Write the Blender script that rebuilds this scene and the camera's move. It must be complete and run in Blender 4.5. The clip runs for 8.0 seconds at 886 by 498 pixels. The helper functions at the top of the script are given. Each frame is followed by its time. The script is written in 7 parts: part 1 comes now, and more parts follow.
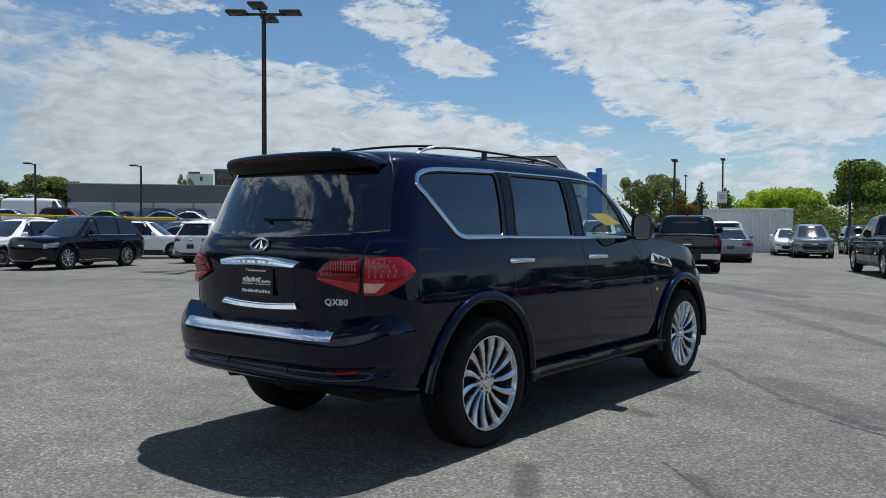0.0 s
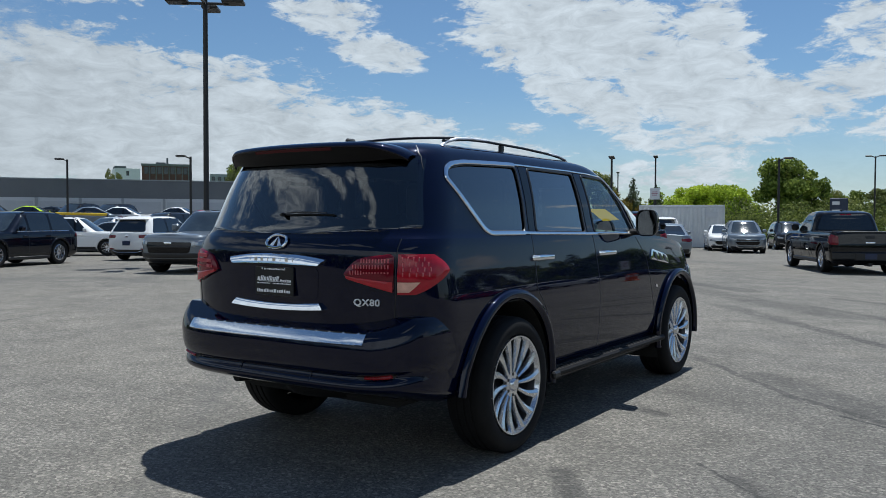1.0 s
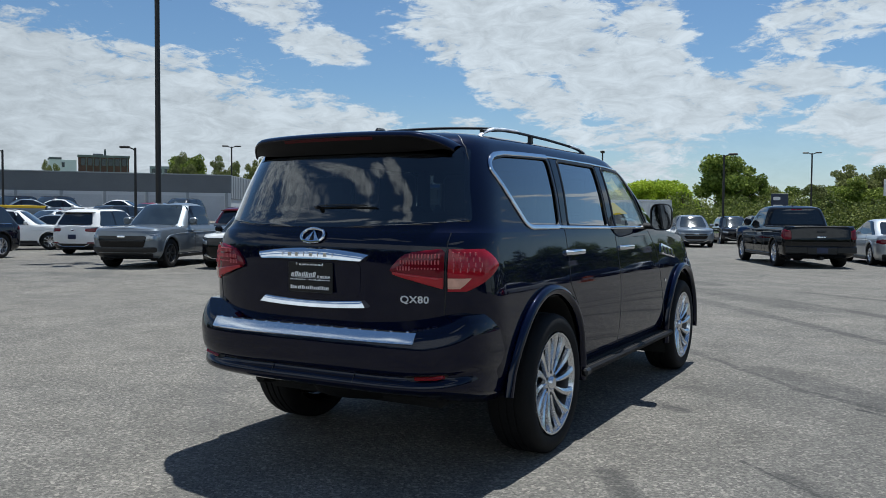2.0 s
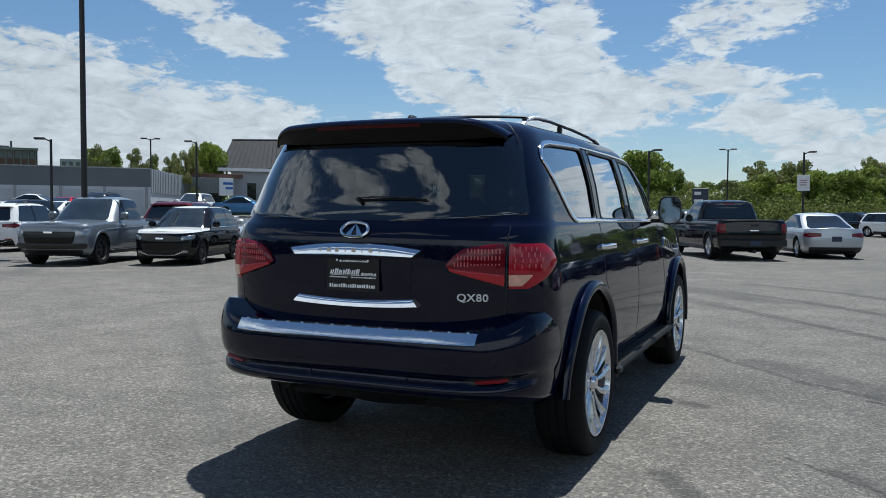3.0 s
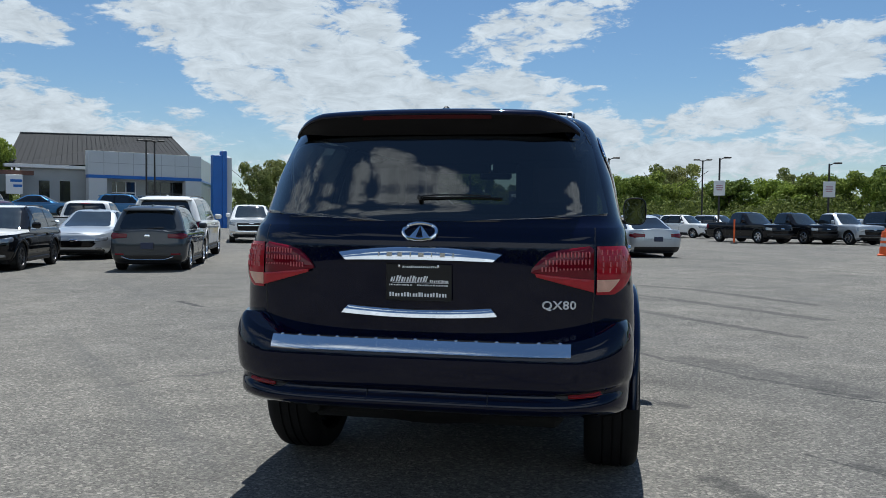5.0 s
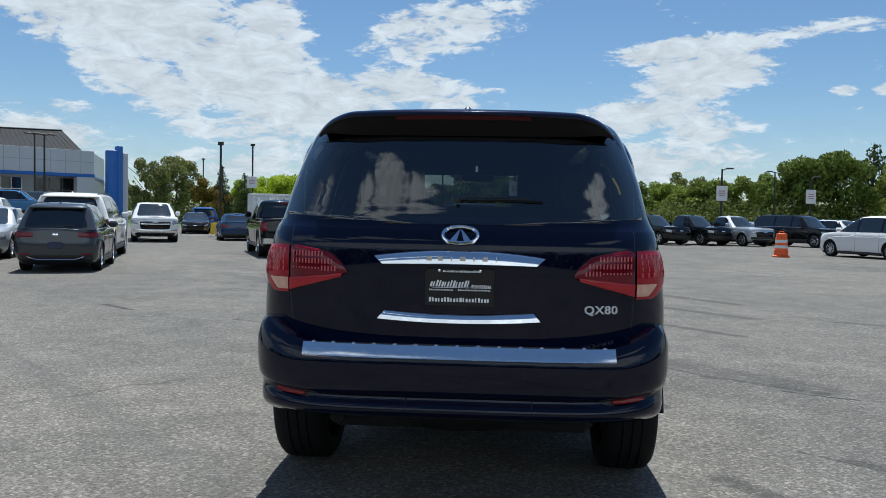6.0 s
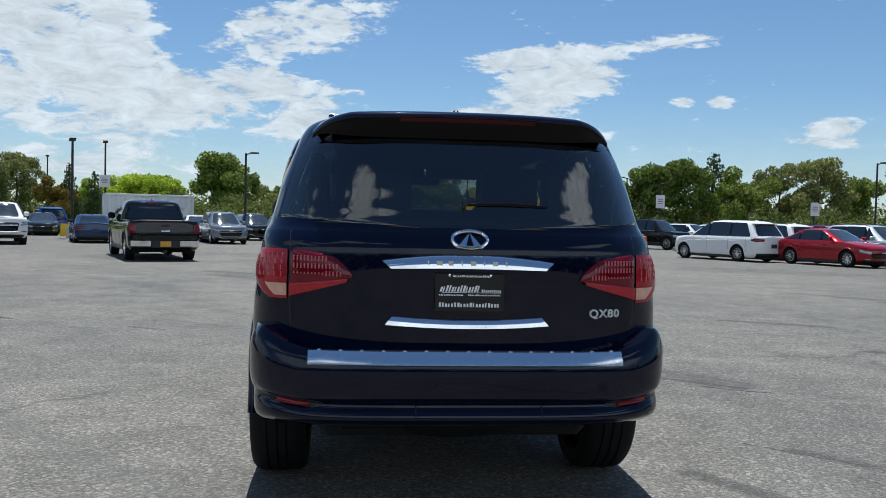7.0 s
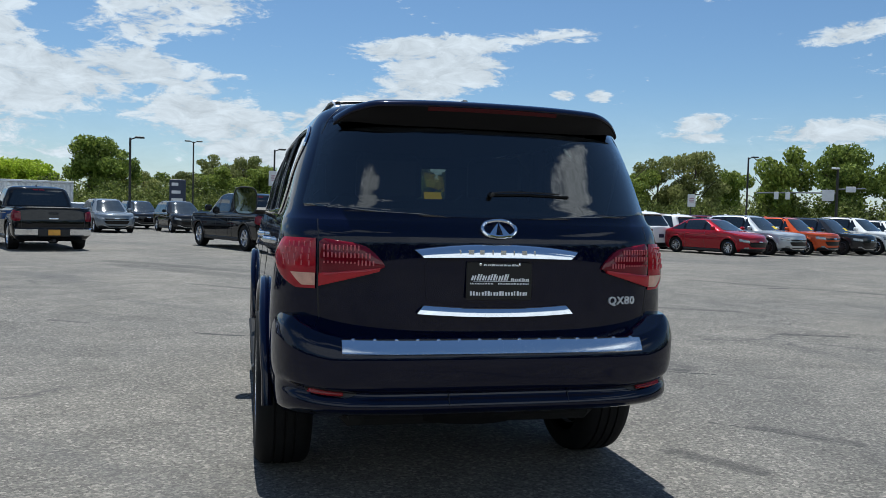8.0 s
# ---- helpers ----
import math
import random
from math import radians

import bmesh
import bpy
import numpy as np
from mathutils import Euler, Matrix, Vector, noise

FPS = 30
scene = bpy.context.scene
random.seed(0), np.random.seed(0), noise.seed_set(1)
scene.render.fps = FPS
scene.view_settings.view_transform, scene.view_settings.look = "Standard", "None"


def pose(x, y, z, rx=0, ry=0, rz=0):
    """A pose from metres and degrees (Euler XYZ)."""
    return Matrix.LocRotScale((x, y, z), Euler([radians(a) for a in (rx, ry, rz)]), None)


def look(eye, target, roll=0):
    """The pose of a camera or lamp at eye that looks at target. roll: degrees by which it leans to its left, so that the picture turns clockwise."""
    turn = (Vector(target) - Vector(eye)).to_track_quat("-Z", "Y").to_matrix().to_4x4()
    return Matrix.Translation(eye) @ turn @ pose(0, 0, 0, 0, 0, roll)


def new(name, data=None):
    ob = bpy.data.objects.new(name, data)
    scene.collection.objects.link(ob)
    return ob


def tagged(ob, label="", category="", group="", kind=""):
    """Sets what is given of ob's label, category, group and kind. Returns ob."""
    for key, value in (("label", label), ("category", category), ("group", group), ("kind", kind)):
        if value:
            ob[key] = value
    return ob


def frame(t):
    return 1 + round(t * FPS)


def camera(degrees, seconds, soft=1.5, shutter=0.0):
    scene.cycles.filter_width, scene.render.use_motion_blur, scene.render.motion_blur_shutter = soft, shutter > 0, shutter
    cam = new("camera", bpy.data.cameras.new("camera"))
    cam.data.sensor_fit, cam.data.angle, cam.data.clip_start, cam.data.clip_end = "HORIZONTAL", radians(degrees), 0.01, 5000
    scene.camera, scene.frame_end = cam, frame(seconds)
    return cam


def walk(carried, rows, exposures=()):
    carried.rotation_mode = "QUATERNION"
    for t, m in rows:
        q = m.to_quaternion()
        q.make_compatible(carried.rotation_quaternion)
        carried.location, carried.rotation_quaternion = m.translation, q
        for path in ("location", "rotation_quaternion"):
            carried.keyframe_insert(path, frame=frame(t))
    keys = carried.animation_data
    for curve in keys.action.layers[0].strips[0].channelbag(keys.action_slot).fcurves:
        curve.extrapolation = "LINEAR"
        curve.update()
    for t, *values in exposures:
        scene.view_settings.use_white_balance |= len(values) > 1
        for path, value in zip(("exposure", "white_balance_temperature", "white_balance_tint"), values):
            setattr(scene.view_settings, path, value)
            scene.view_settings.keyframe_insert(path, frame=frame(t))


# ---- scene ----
cam = camera(56.7, 8.0, soft=0.35)
PATH = [
    (0, (3.906, -4.142, 1.376), (2.658, -2.58, 1.32), 0.2),
    (0.5, (3.622, -4.19, 1.375), (2.412, -2.599, 1.314), 0.1),
    (1, (3.316, -4.285, 1.371), (2.203, -2.625, 1.306), 0.2),
    (1.2, (3.201, -4.327, 1.375), (2.106, -2.655, 1.305), 0.2),
    (2.3, (2.534, -4.429, 1.359), (1.602, -2.661, 1.277), 0.4),
    (2.5, (2.362, -4.416, 1.355), (1.476, -2.626, 1.27), 0.4),
    (3, (2.053, -4.491, 1.352), (1.231, -2.67, 1.261), 0.3),
    (3.5, (1.741, -4.497, 1.356), (1.039, -2.626, 1.266), 0.3),
    (4, (1.433, -4.541, 1.349), (0.829, -2.636, 1.263), 0.4),
    (4.5, (1.097, -4.559, 1.347), (0.569, -2.633, 1.258), 0.3),
    (5, (0.781, -4.507, 1.339), (0.406, -2.544, 1.254), 0.5),
    (5.2, (0.665, -4.500, 1.342), (0.345, -2.527, 1.259), 0.8),
    (6.3, (-0.035, -4.488, 1.345), (-0.086, -2.490, 1.266), 1.0),
    (6.5, (-0.173, -4.472, 1.343), (-0.158, -2.473, 1.269), 1.1),
    (7, (-0.459, -4.435, 1.341), (-0.252, -2.447, 1.271), 1.3),
    (7.5, (-0.784, -4.427, 1.349), (-0.407, -2.465, 1.272), 1.5),
    (8, (-1.063, -4.356, 1.328), (-0.582, -2.417, 1.238), 1.6),
]
walk(cam, [(t, look(eye, target, roll)) for t, eye, target, roll in PATH], [(0, 0.0, 6000, 6), (2.5, 0.04, 6000, 6), (4.5, 0.05, 6000, 6), (7.0, 0.19, 6000, 6), (8, 0.16, 6000, 6)])

# ---- world, sun ----
SUN_EL, SUN_AZ = 69.0, -4.0          # degrees; azimuth from +y, positive to the right
sun = new("sun", bpy.data.lights.new("sun", "SUN"))
sun.data.energy, sun.data.angle, sun.data.color = 5.5, radians(0.53), (1.0, 0.955, 0.89)
sd = Vector((math.sin(radians(SUN_AZ)) * math.cos(radians(SUN_EL)), math.cos(radians(SUN_AZ)) * math.cos(radians(SUN_EL)), math.sin(radians(SUN_EL))))
sun.matrix_world = look(sd * 60, (0, 0, 0))


world = bpy.data.worlds.new("sky")
scene.world = world
world.use_nodes = True
WT = world.node_tree
WT.nodes.clear()


def wn(kind, **props):
    n = WT.nodes.new(kind)
    for k, v in props.items():
        if k == "operation":
            n.operation = v
        elif k == "blend_type":
            n.blend_type = v
        elif k == "data_type":
            n.data_type = v
    return n


def plug(tree, sock, v):
    if isinstance(v, bpy.types.NodeSocket):
        tree.links.new(v, sock)
    else:
        sock.default_value = v


def wm(op, a, b=0.0, c=0.0):
    n = wn("ShaderNodeMath", operation=op)
    for i, v in enumerate((a, b, c)):
        plug(WT, n.inputs[i], v)
    return n.outputs[0]


def build_sky():
    """Clear sky with broken fair-weather cloud: long veils low in the south-east, heaps overhead."""
    co = wn("ShaderNodeTexCoord").outputs["Generated"]
    sep = wn("ShaderNodeSeparateXYZ")
    WT.links.new(co, sep.inputs[0])
    x, y, z = sep.outputs
    sky = wn("ShaderNodeTexSky")
    sky.sky_type, sky.sun_disc = "NISHITA", False
    sky.sun_elevation, sky.sun_rotation = radians(SUN_EL), radians(SUN_AZ)
    sky.altitude, sky.air_density, sky.dust_density, sky.ozone_density = 100, 1.0, 0.2, 3.0
    az = wm("MULTIPLY", wm("ARCTAN2", x, y), 57.29578)
    el = wm("MULTIPLY", wm("ARCSINE", z), 57.29578)
    # cloud sheet seen in perspective
    zz = wm("ADD", wm("MAXIMUM", z, 0.0), 0.075)
    comb = wn("ShaderNodeCombineXYZ")
    plug(WT, comb.inputs[0], wm("DIVIDE", x, zz))
    plug(WT, comb.inputs[1], wm("DIVIDE", y, zz))
    plug(WT, comb.inputs[2], wm("MULTIPLY", z, 3.0))

    def noise_at(vec, scale, detail, rough, dist=0.0):
        n = wn("ShaderNodeTexNoise")
        plug(WT, n.inputs["Vector"], vec)
        n.inputs["Scale"].default_value, n.inputs["Detail"].default_value = scale, detail
        n.inputs["Roughness"].default_value, n.inputs["Distortion"].default_value = rough, dist
        return n.outputs["Fac"]
    flat = comb.outputs[0]
    polar = wn("ShaderNodeCombineXYZ")
    plug(WT, polar.inputs[0], wm("MULTIPLY", az, 0.10))
    plug(WT, polar.inputs[1], wm("MULTIPLY", el, 0.26))
    n1 = noise_at(polar.outputs[0], 1.15, 10, 0.64, 0.9)
    n2 = noise_at(polar.outputs[0], 4.2, 9, 0.66, 0.6)
    # azimuth, elevation, half width, half height, tilt in degrees, weight
    west = [(-61, 6.6, 15, 7.4, -2, 1.35), (-48, 5.7, 12, 6.4, -12, 1.3), (-38, 4.4, 10, 4.4, -12, 1.2), (-31, 4.0, 6, 3.0, 0, 0.9), (-58, 14.2, 5, 1.0, 0, 0.6), (-42, 14.0, 5, 2.2, -10, 0.9),
            (-38, 11.4, 4.6, 1.5, -12, 0.85), (-25, 12.5, 10.5, 4.4, -8, 1.25), (-18, 9.5, 7, 4.0, -10, 1.2), (-16, 12.8, 4, 2.4, 0, 0.9)]
    ahead = [(-24, 8.5, 7, 2.4, -20, 1.0), (-16, 5.5, 8, 1.8, 0, 0.75), (-28.3, 6.4, 2.2, 0.8, 0, 0.75), (-20, 3.2, 12, 1.3, 0, 0.6), (-4, 12.6, 7.5, 2.3, 12, 0.85), (-6, 8.6, 7, 1.7, -5, 1.0),
             (-13, 7.5, 8, 3.0, 0, 1.1), (-2, 5.8, 8, 2.0, -6, 1.0), (14, 11.3, 8.5, 1.1, 5, 1.0), (13, 9.2, 6.2, 2.0, 10, 1.05)]
    east = [(20, 11.9, 6, 0.8, 3, 0.9), (8, 6.6, 8, 1.9, 10, 1.0), (13.5, 6.0, 4, 1.8, 0, 0.9), (21.9, 8.2, 1.2, 0.45, 0, 0.72), (24.3, 8.1, 1.1, 0.55, 0, 0.72), (31, 6.2, 2.2, 0.9, 5, 0.9),
            (30.4, 5.4, 3.2, 0.6, 0, 0.85), (39, 5.6, 5.2, 1.3, 4, 1.0), (39.6, 11.6, 4, 0.9, 8, 0.8), (7, 3.8, 14, 1.9, 0, 1.1)]
    def pile(rows, across, up):
        total = 0.0
        for a, e, ra, re, tilt, wgt in rows:
            ct, st = math.cos(radians(tilt)), math.sin(radians(tilt))
            da, de = wm("SUBTRACT", across, a), wm("SUBTRACT", up, e)
            u = wm("DIVIDE", wm("ADD", wm("MULTIPLY", da, ct), wm("MULTIPLY", de, st)), ra)
            v = wm("DIVIDE", wm("SUBTRACT", wm("MULTIPLY", de, ct), wm("MULTIPLY", da, st)), re)
            q = wm("SUBTRACT", 1.0, wm("ADD", wm("MULTIPLY", u, u), wm("MULTIPLY", v, v)))
            total = wm("MAXIMUM", total, wm("MULTIPLY", wm("MAXIMUM", q, 0.0), wgt))
        return total
    mask = pile(west + ahead + east, az, el)
    # heaps overhead and behind the eye
    az2 = wm("MULTIPLY", wm("ARCTAN2", wm("MULTIPLY", x, -1.0), wm("MULTIPLY", y, -1.0)), 57.29578)
    polar2 = wn("ShaderNodeCombineXYZ")
    plug(WT, polar2.inputs[0], wm("MULTIPLY", az2, 0.10))
    plug(WT, polar2.inputs[1], wm("MULTIPLY", el, 0.24))
    b1 = noise_at(polar2.outputs[0], 1.1, 8, 0.60, 0.5)
    b2 = noise_at(polar2.outputs[0], 3.4, 8, 0.66, 0.6)
    heaps = [(25, 43.2, 11, 3.9, 12, 1.5), (12, 41.5, 8, 2.2, 8, 1.2), (34, 40.5, 6, 3.0, 0, 1.1), (62, 31.5, 26, 4.4, 6, 1.05), (78, 27, 18, 8.0, -10, 1.0), (44, 36.2, 15, 2.2, 0, 1.15), (66, 37.5, 7, 2.5, 0, 0.8),
             (-50, 38.0, 19, 4.4, -6, 1.4), (-64, 40.0, 9, 2.8, 0, 1.1), (0, 18, 80, 12, 0, 2.0), (-130, 9, 40, 8, 0, 1.2), (100, 10, 30, 8, 0, 1.2)]
    back_mask = pile(heaps, az2, el)
    back = wn("ShaderNodeMapRange")
    plug(WT, back.inputs[0], y)
    for i, v in enumerate((0.55, 0.35, 0.0, 1.0)):
        back.inputs[i + 1].default_value = v
    n3 = noise_at(flat, 1.15, 9, 0.58, 0.4)
    zenith = wn("ShaderNodeMapRange")
    plug(WT, zenith.inputs[0], el)
    for i, v in enumerate((54.0, 64.0, 0.0, 1.0)):
        zenith.inputs[i + 1].default_value = v
    high = wn("ShaderNodeMapRange")
    plug(WT, high.inputs[0], el)
    for i, v in enumerate((15.0, 22.0, 0.0, 1.0)):
        high.inputs[i + 1].default_value = v
    heap = wm("MULTIPLY", wm("MULTIPLY", wm("SUBTRACT", n3, 0.70), 7.0), wm("MAXIMUM", zenith.outputs[0], wm("MULTIPLY", high.outputs[0], wm("SUBTRACT", 1.0, back.outputs[0]))))
    rear = wm("ADD", wm("MULTIPLY", back_mask, 1.2), wm("ADD", wm("MULTIPLY", wm("SUBTRACT", b1, 0.5), 1.3), wm("MULTIPLY", wm("SUBTRACT", b2, 0.5), 2.1)))
    rear = wm("MULTIPLY", wm("MULTIPLY", wm("SUBTRACT", rear, 0.40), 0.62), wm("SUBTRACT", 1.0, zenith.outputs[0]))
    n4 = noise_at(polar.outputs[0], 11.0, 6, 0.62, 0.4)
    dens = wm("ADD", wm("MULTIPLY", mask, 1.25), wm("ADD", wm("MULTIPLY", wm("SUBTRACT", n1, 0.5), 2.3), wm("ADD", wm("MULTIPLY", wm("SUBTRACT", n2, 0.5), 2.4), wm("MULTIPLY", wm("SUBTRACT", n4, 0.5), 1.25))))
    dens = wm("SUBTRACT", dens, 0.385)
    front = wm("MULTIPLY", dens, wm("SUBTRACT", 1.0, wm("MAXIMUM", high.outputs[0], back.outputs[0])))
    dens = wm("MAXIMUM", front, wm("MAXIMUM", heap, wm("MULTIPLY", rear, back.outputs[0])))
    cover = wn("ShaderNodeMapRange")
    cover.interpolation_type = "SMOOTHSTEP"
    plug(WT, cover.inputs[0], dens)
    for i, v in enumerate((0.0, 0.55, 0.0, 0.97)):
        cover.inputs[i + 1].default_value = v
    # pale haze along the horizon
    haze = wm("MULTIPLY", wm("POWER", wm("MAXIMUM", wm("SUBTRACT", 1.0, wm("DIVIDE", wm("MAXIMUM", el, 0.0), 9.0)), 0.0), 1.6), 0.44)
    fac = wm("SUBTRACT", 1.0, wm("MULTIPLY", wm("SUBTRACT", 1.0, cover.outputs[0]), wm("SUBTRACT", 1.0, haze)))
    shade = wn("ShaderNodeMapRange")
    plug(WT, shade.inputs[0], wm("ADD", wm("MULTIPLY", n2, wm("SUBTRACT", 1.0, back.outputs[0])), wm("MULTIPLY", wm("SUBTRACT", wm("MULTIPLY", b2, 1.6), 0.34), back.outputs[0])))
    for i, v in enumerate((0.30, 0.66, 0.72, 1.07)):
        shade.inputs[i + 1].default_value = v
    cloud = wn("ShaderNodeCombineXYZ")
    lit = wn("ShaderNodeMapRange")
    plug(WT, lit.inputs[0], y)
    for i, v in enumerate((0.15, -0.35, 1.0, 1.6)):
        lit.inputs[i + 1].default_value = v
    west = wn("ShaderNodeMapRange")
    plug(WT, west.inputs[0], az)
    for i, v in enumerate((-68.0, -34.0, 0.83, 1.0)):
        west.inputs[i + 1].default_value = v
    tone = wm("MULTIPLY", wm("MULTIPLY", shade.outputs[0], lit.outputs[0]), west.outputs[0])
    for i, k in enumerate((0.84, 0.885, 0.92)):
        plug(WT, cloud.inputs[i], wm("MULTIPLY", tone, k))
    bg1, bg2, mix = wn("ShaderNodeBackground"), wn("ShaderNodeBackground"), wn("ShaderNodeMixShader")
    deep = wn("ShaderNodeMix", data_type="RGBA", blend_type="MULTIPLY")
    deep.inputs[0].default_value = 1.0
    WT.links.new(sky.outputs[0], deep.inputs[6])
    deep.inputs[7].default_value = (0.90, 0.985, 1.04, 1)
    WT.links.new(deep.outputs[2], bg1.inputs[0])
    bg1.inputs[1].default_value = 0.080
    WT.links.new(cloud.outputs[0], bg2.inputs[0])
    bg2.inputs[1].default_value = 0.775
    plug(WT, mix.inputs[0], fac)
    WT.links.new(bg1.outputs[0], mix.inputs[1])
    WT.links.new(bg2.outputs[0], mix.inputs[2])
    out = wn("ShaderNodeOutputWorld")
    WT.links.new(mix.outputs[0], out.inputs[0])


build_sky()

# ---- materials ----
def node_mat(name):
    m = bpy.data.materials.new(name)
    m.use_nodes = True
    t = m.node_tree
    return m, t, t.nodes["Principled BSDF"]


def tex_noise(t, vec, scale, detail=4.0, rough=0.55, dist=0.0):
    n = t.nodes.new("ShaderNodeTexNoise")
    if vec is not None:
        t.links.new(vec, n.inputs["Vector"])
    n.inputs["Scale"].default_value, n.inputs["Detail"].default_value = scale, detail
    n.inputs["Roughness"].default_value, n.inputs["Distortion"].default_value = rough, dist
    return n.outputs["Fac"]


def ramp(t, fac, stops):
    n = t.nodes.new("ShaderNodeValToRGB")
    cr = n.color_ramp
    while len(cr.elements) < len(stops):
        cr.elements.new(0.5)
    for e, (p, c) in zip(cr.elements, stops):
        e.position = p
        e.color = (*c, 1) if len(c) == 3 else c
    t.links.new(fac, n.inputs[0])
    return n.outputs[0]


def mixc(t, fac, a, b, blend="MIX"):
    n = t.nodes.new("ShaderNodeMix")
    n.data_type, n.blend_type = "RGBA", blend
    plug(t, n.inputs[0], fac)
    for s, v in ((n.inputs[6], a), (n.inputs[7], b)):
        plug(t, s, v if isinstance(v, bpy.types.NodeSocket) else (*v, 1))
    return n.outputs[2]


def mth(t, op, a, b=0.0):
    n = t.nodes.new("ShaderNodeMath")
    n.operation = op
    plug(t, n.inputs[0], a)
    plug(t, n.inputs[1], b)
    return n.outputs[0]


def bump(t, bsdf, height, strength, dist):
    n = t.nodes.new("ShaderNodeBump")
    n.inputs["Strength"].default_value, n.inputs["Distance"].default_value = strength, dist
    t.links.new(height, n.inputs["Height"])
    t.links.new(n.outputs[0], bsdf.inputs["Normal"])


def plain(name, col, rough=0.5, metal=0.0, vary=0.12, scale=6.0, bumps=0.0, coat=0.0, rand=0.0, spec=0.5):
    """A surface with two scales of tone and gloss variation."""
    m, t, b = node_mat(name)
    co = t.nodes.new("ShaderNodeTexCoord").outputs["Object"]
    big, fine = tex_noise(t, co, scale, 3), tex_noise(t, co, scale * 14, 3)
    f = mth(t, "ADD", mth(t, "MULTIPLY", big, 0.6), mth(t, "MULTIPLY", fine, 0.4))
    lo, hi = [c * (1 - vary) for c in col], [min(1, c * (1 + vary)) for c in col]
    c = ramp(t, f, ((0.3, lo), (0.7, hi)))
    if rand:
        oi = t.nodes.new("ShaderNodeObjectInfo")
        c = mixc(t, 1.0, c, ramp(t, oi.outputs["Random"], ((0, (1 - rand,) * 3), (1, (1 + rand,) * 3))), "MULTIPLY")
    t.links.new(c, b.inputs["Base Color"])
    r = ramp(t, fine, ((0.3, (max(0, rough - 0.06),) * 3), (0.7, (min(1, rough + 0.06),) * 3)))
    t.links.new(r, b.inputs["Roughness"])
    b.inputs["Metallic"].default_value = metal
    b.inputs["Specular IOR Level"].default_value = spec
    b.inputs["Coat Weight"].default_value = coat
    b.inputs["Coat Roughness"].default_value = 0.04
    if bumps:
        bump(t, b, fine, bumps, 0.01)
    return m


PAINTS = {}


def paint(name, col, metal=0.0, rough=0.32, ior=1.45):
    """Car paint under clear coat, with a faint film of dust and orange peel."""
    if name in PAINTS:
        return PAINTS[name]
    m, t, b = node_mat("paint_" + name)
    co = t.nodes.new("ShaderNodeTexCoord").outputs["Object"]
    dust = tex_noise(t, co, 3.0, 5)
    c = mixc(t, ramp(t, dust, ((0.5, (0, 0, 0)), (0.85, (0.008,) * 3))), col, (0.30, 0.29, 0.27))
    t.links.new(c, b.inputs["Base Color"])
    b.inputs["Specular IOR Level"].default_value = 0.0
    b.inputs["Metallic"].default_value, b.inputs["Roughness"].default_value = metal, rough
    b.inputs["Coat Weight"].default_value, b.inputs["Coat Roughness"].default_value = 1.0, 0.03
    b.inputs["Coat IOR"].default_value = ior
    PAINTS[name] = m
    return m


def glass(name, tint, gloss=1.0, k=1.5):
    m = bpy.data.materials.new(name)
    m.use_nodes = True
    t = m.node_tree
    t.nodes.clear()
    fr = t.nodes.new("ShaderNodeFresnel")
    fr.inputs[0].default_value = 1.52
    tr, gl, mx, out = (t.nodes.new(k) for k in ("ShaderNodeBsdfTransparent", "ShaderNodeBsdfGlossy", "ShaderNodeMixShader", "ShaderNodeOutputMaterial"))
    tr.inputs[0].default_value = (*tint, 1)
    gl.inputs[0].default_value = (gloss, gloss, gloss, 1)
    gl.inputs["Roughness"].default_value = 0.0
    t.links.new(mth(t, "MINIMUM", mth(t, "MULTIPLY", fr.outputs[0], k), 1.0), mx.inputs[0])
    t.links.new(tr.outputs[0], mx.inputs[1])
    t.links.new(gl.outputs[0], mx.inputs[2])
    t.links.new(mx.outputs[0], out.inputs[0])
    return m


WORN_NEAR = [(1.62, 3.42, 2.80, 2.24, 0.26, 0.42), (1.08, 3.79, 1.99, 2.65, 0.055, 0.55), (1.99, 2.65, 2.76, 2.06, 0.075, 0.65), (0.61, 4.39, 1.08, 3.79, 0.08, 0.35), (0.96, 7.99, 1.95, 6.62, 0.16, 0.50), (1.95, 6.62, 3.0, 5.24, 0.13, 0.60),
             (0.82, 10.59, 1.99, 9.28, 0.16, 0.45), (1.99, 9.28, 3.7, 7.06, 0.18, 0.55), (0.92, 12.49, 2.55, 11.31, 0.18, 0.45), (2.55, 11.31, 4.05, 9.08, 0.18, 0.55), (1.94, 0.38, 2.51, -0.16, 0.020, 0.7), (2.44, 2.12, 2.90, 1.85, 0.03, 0.9),
             (2.20, 0.20, 2.56, -0.20, 0.10, 0.5), (1.38, -0.20, 1.62, -0.59, 0.10, 0.55)]
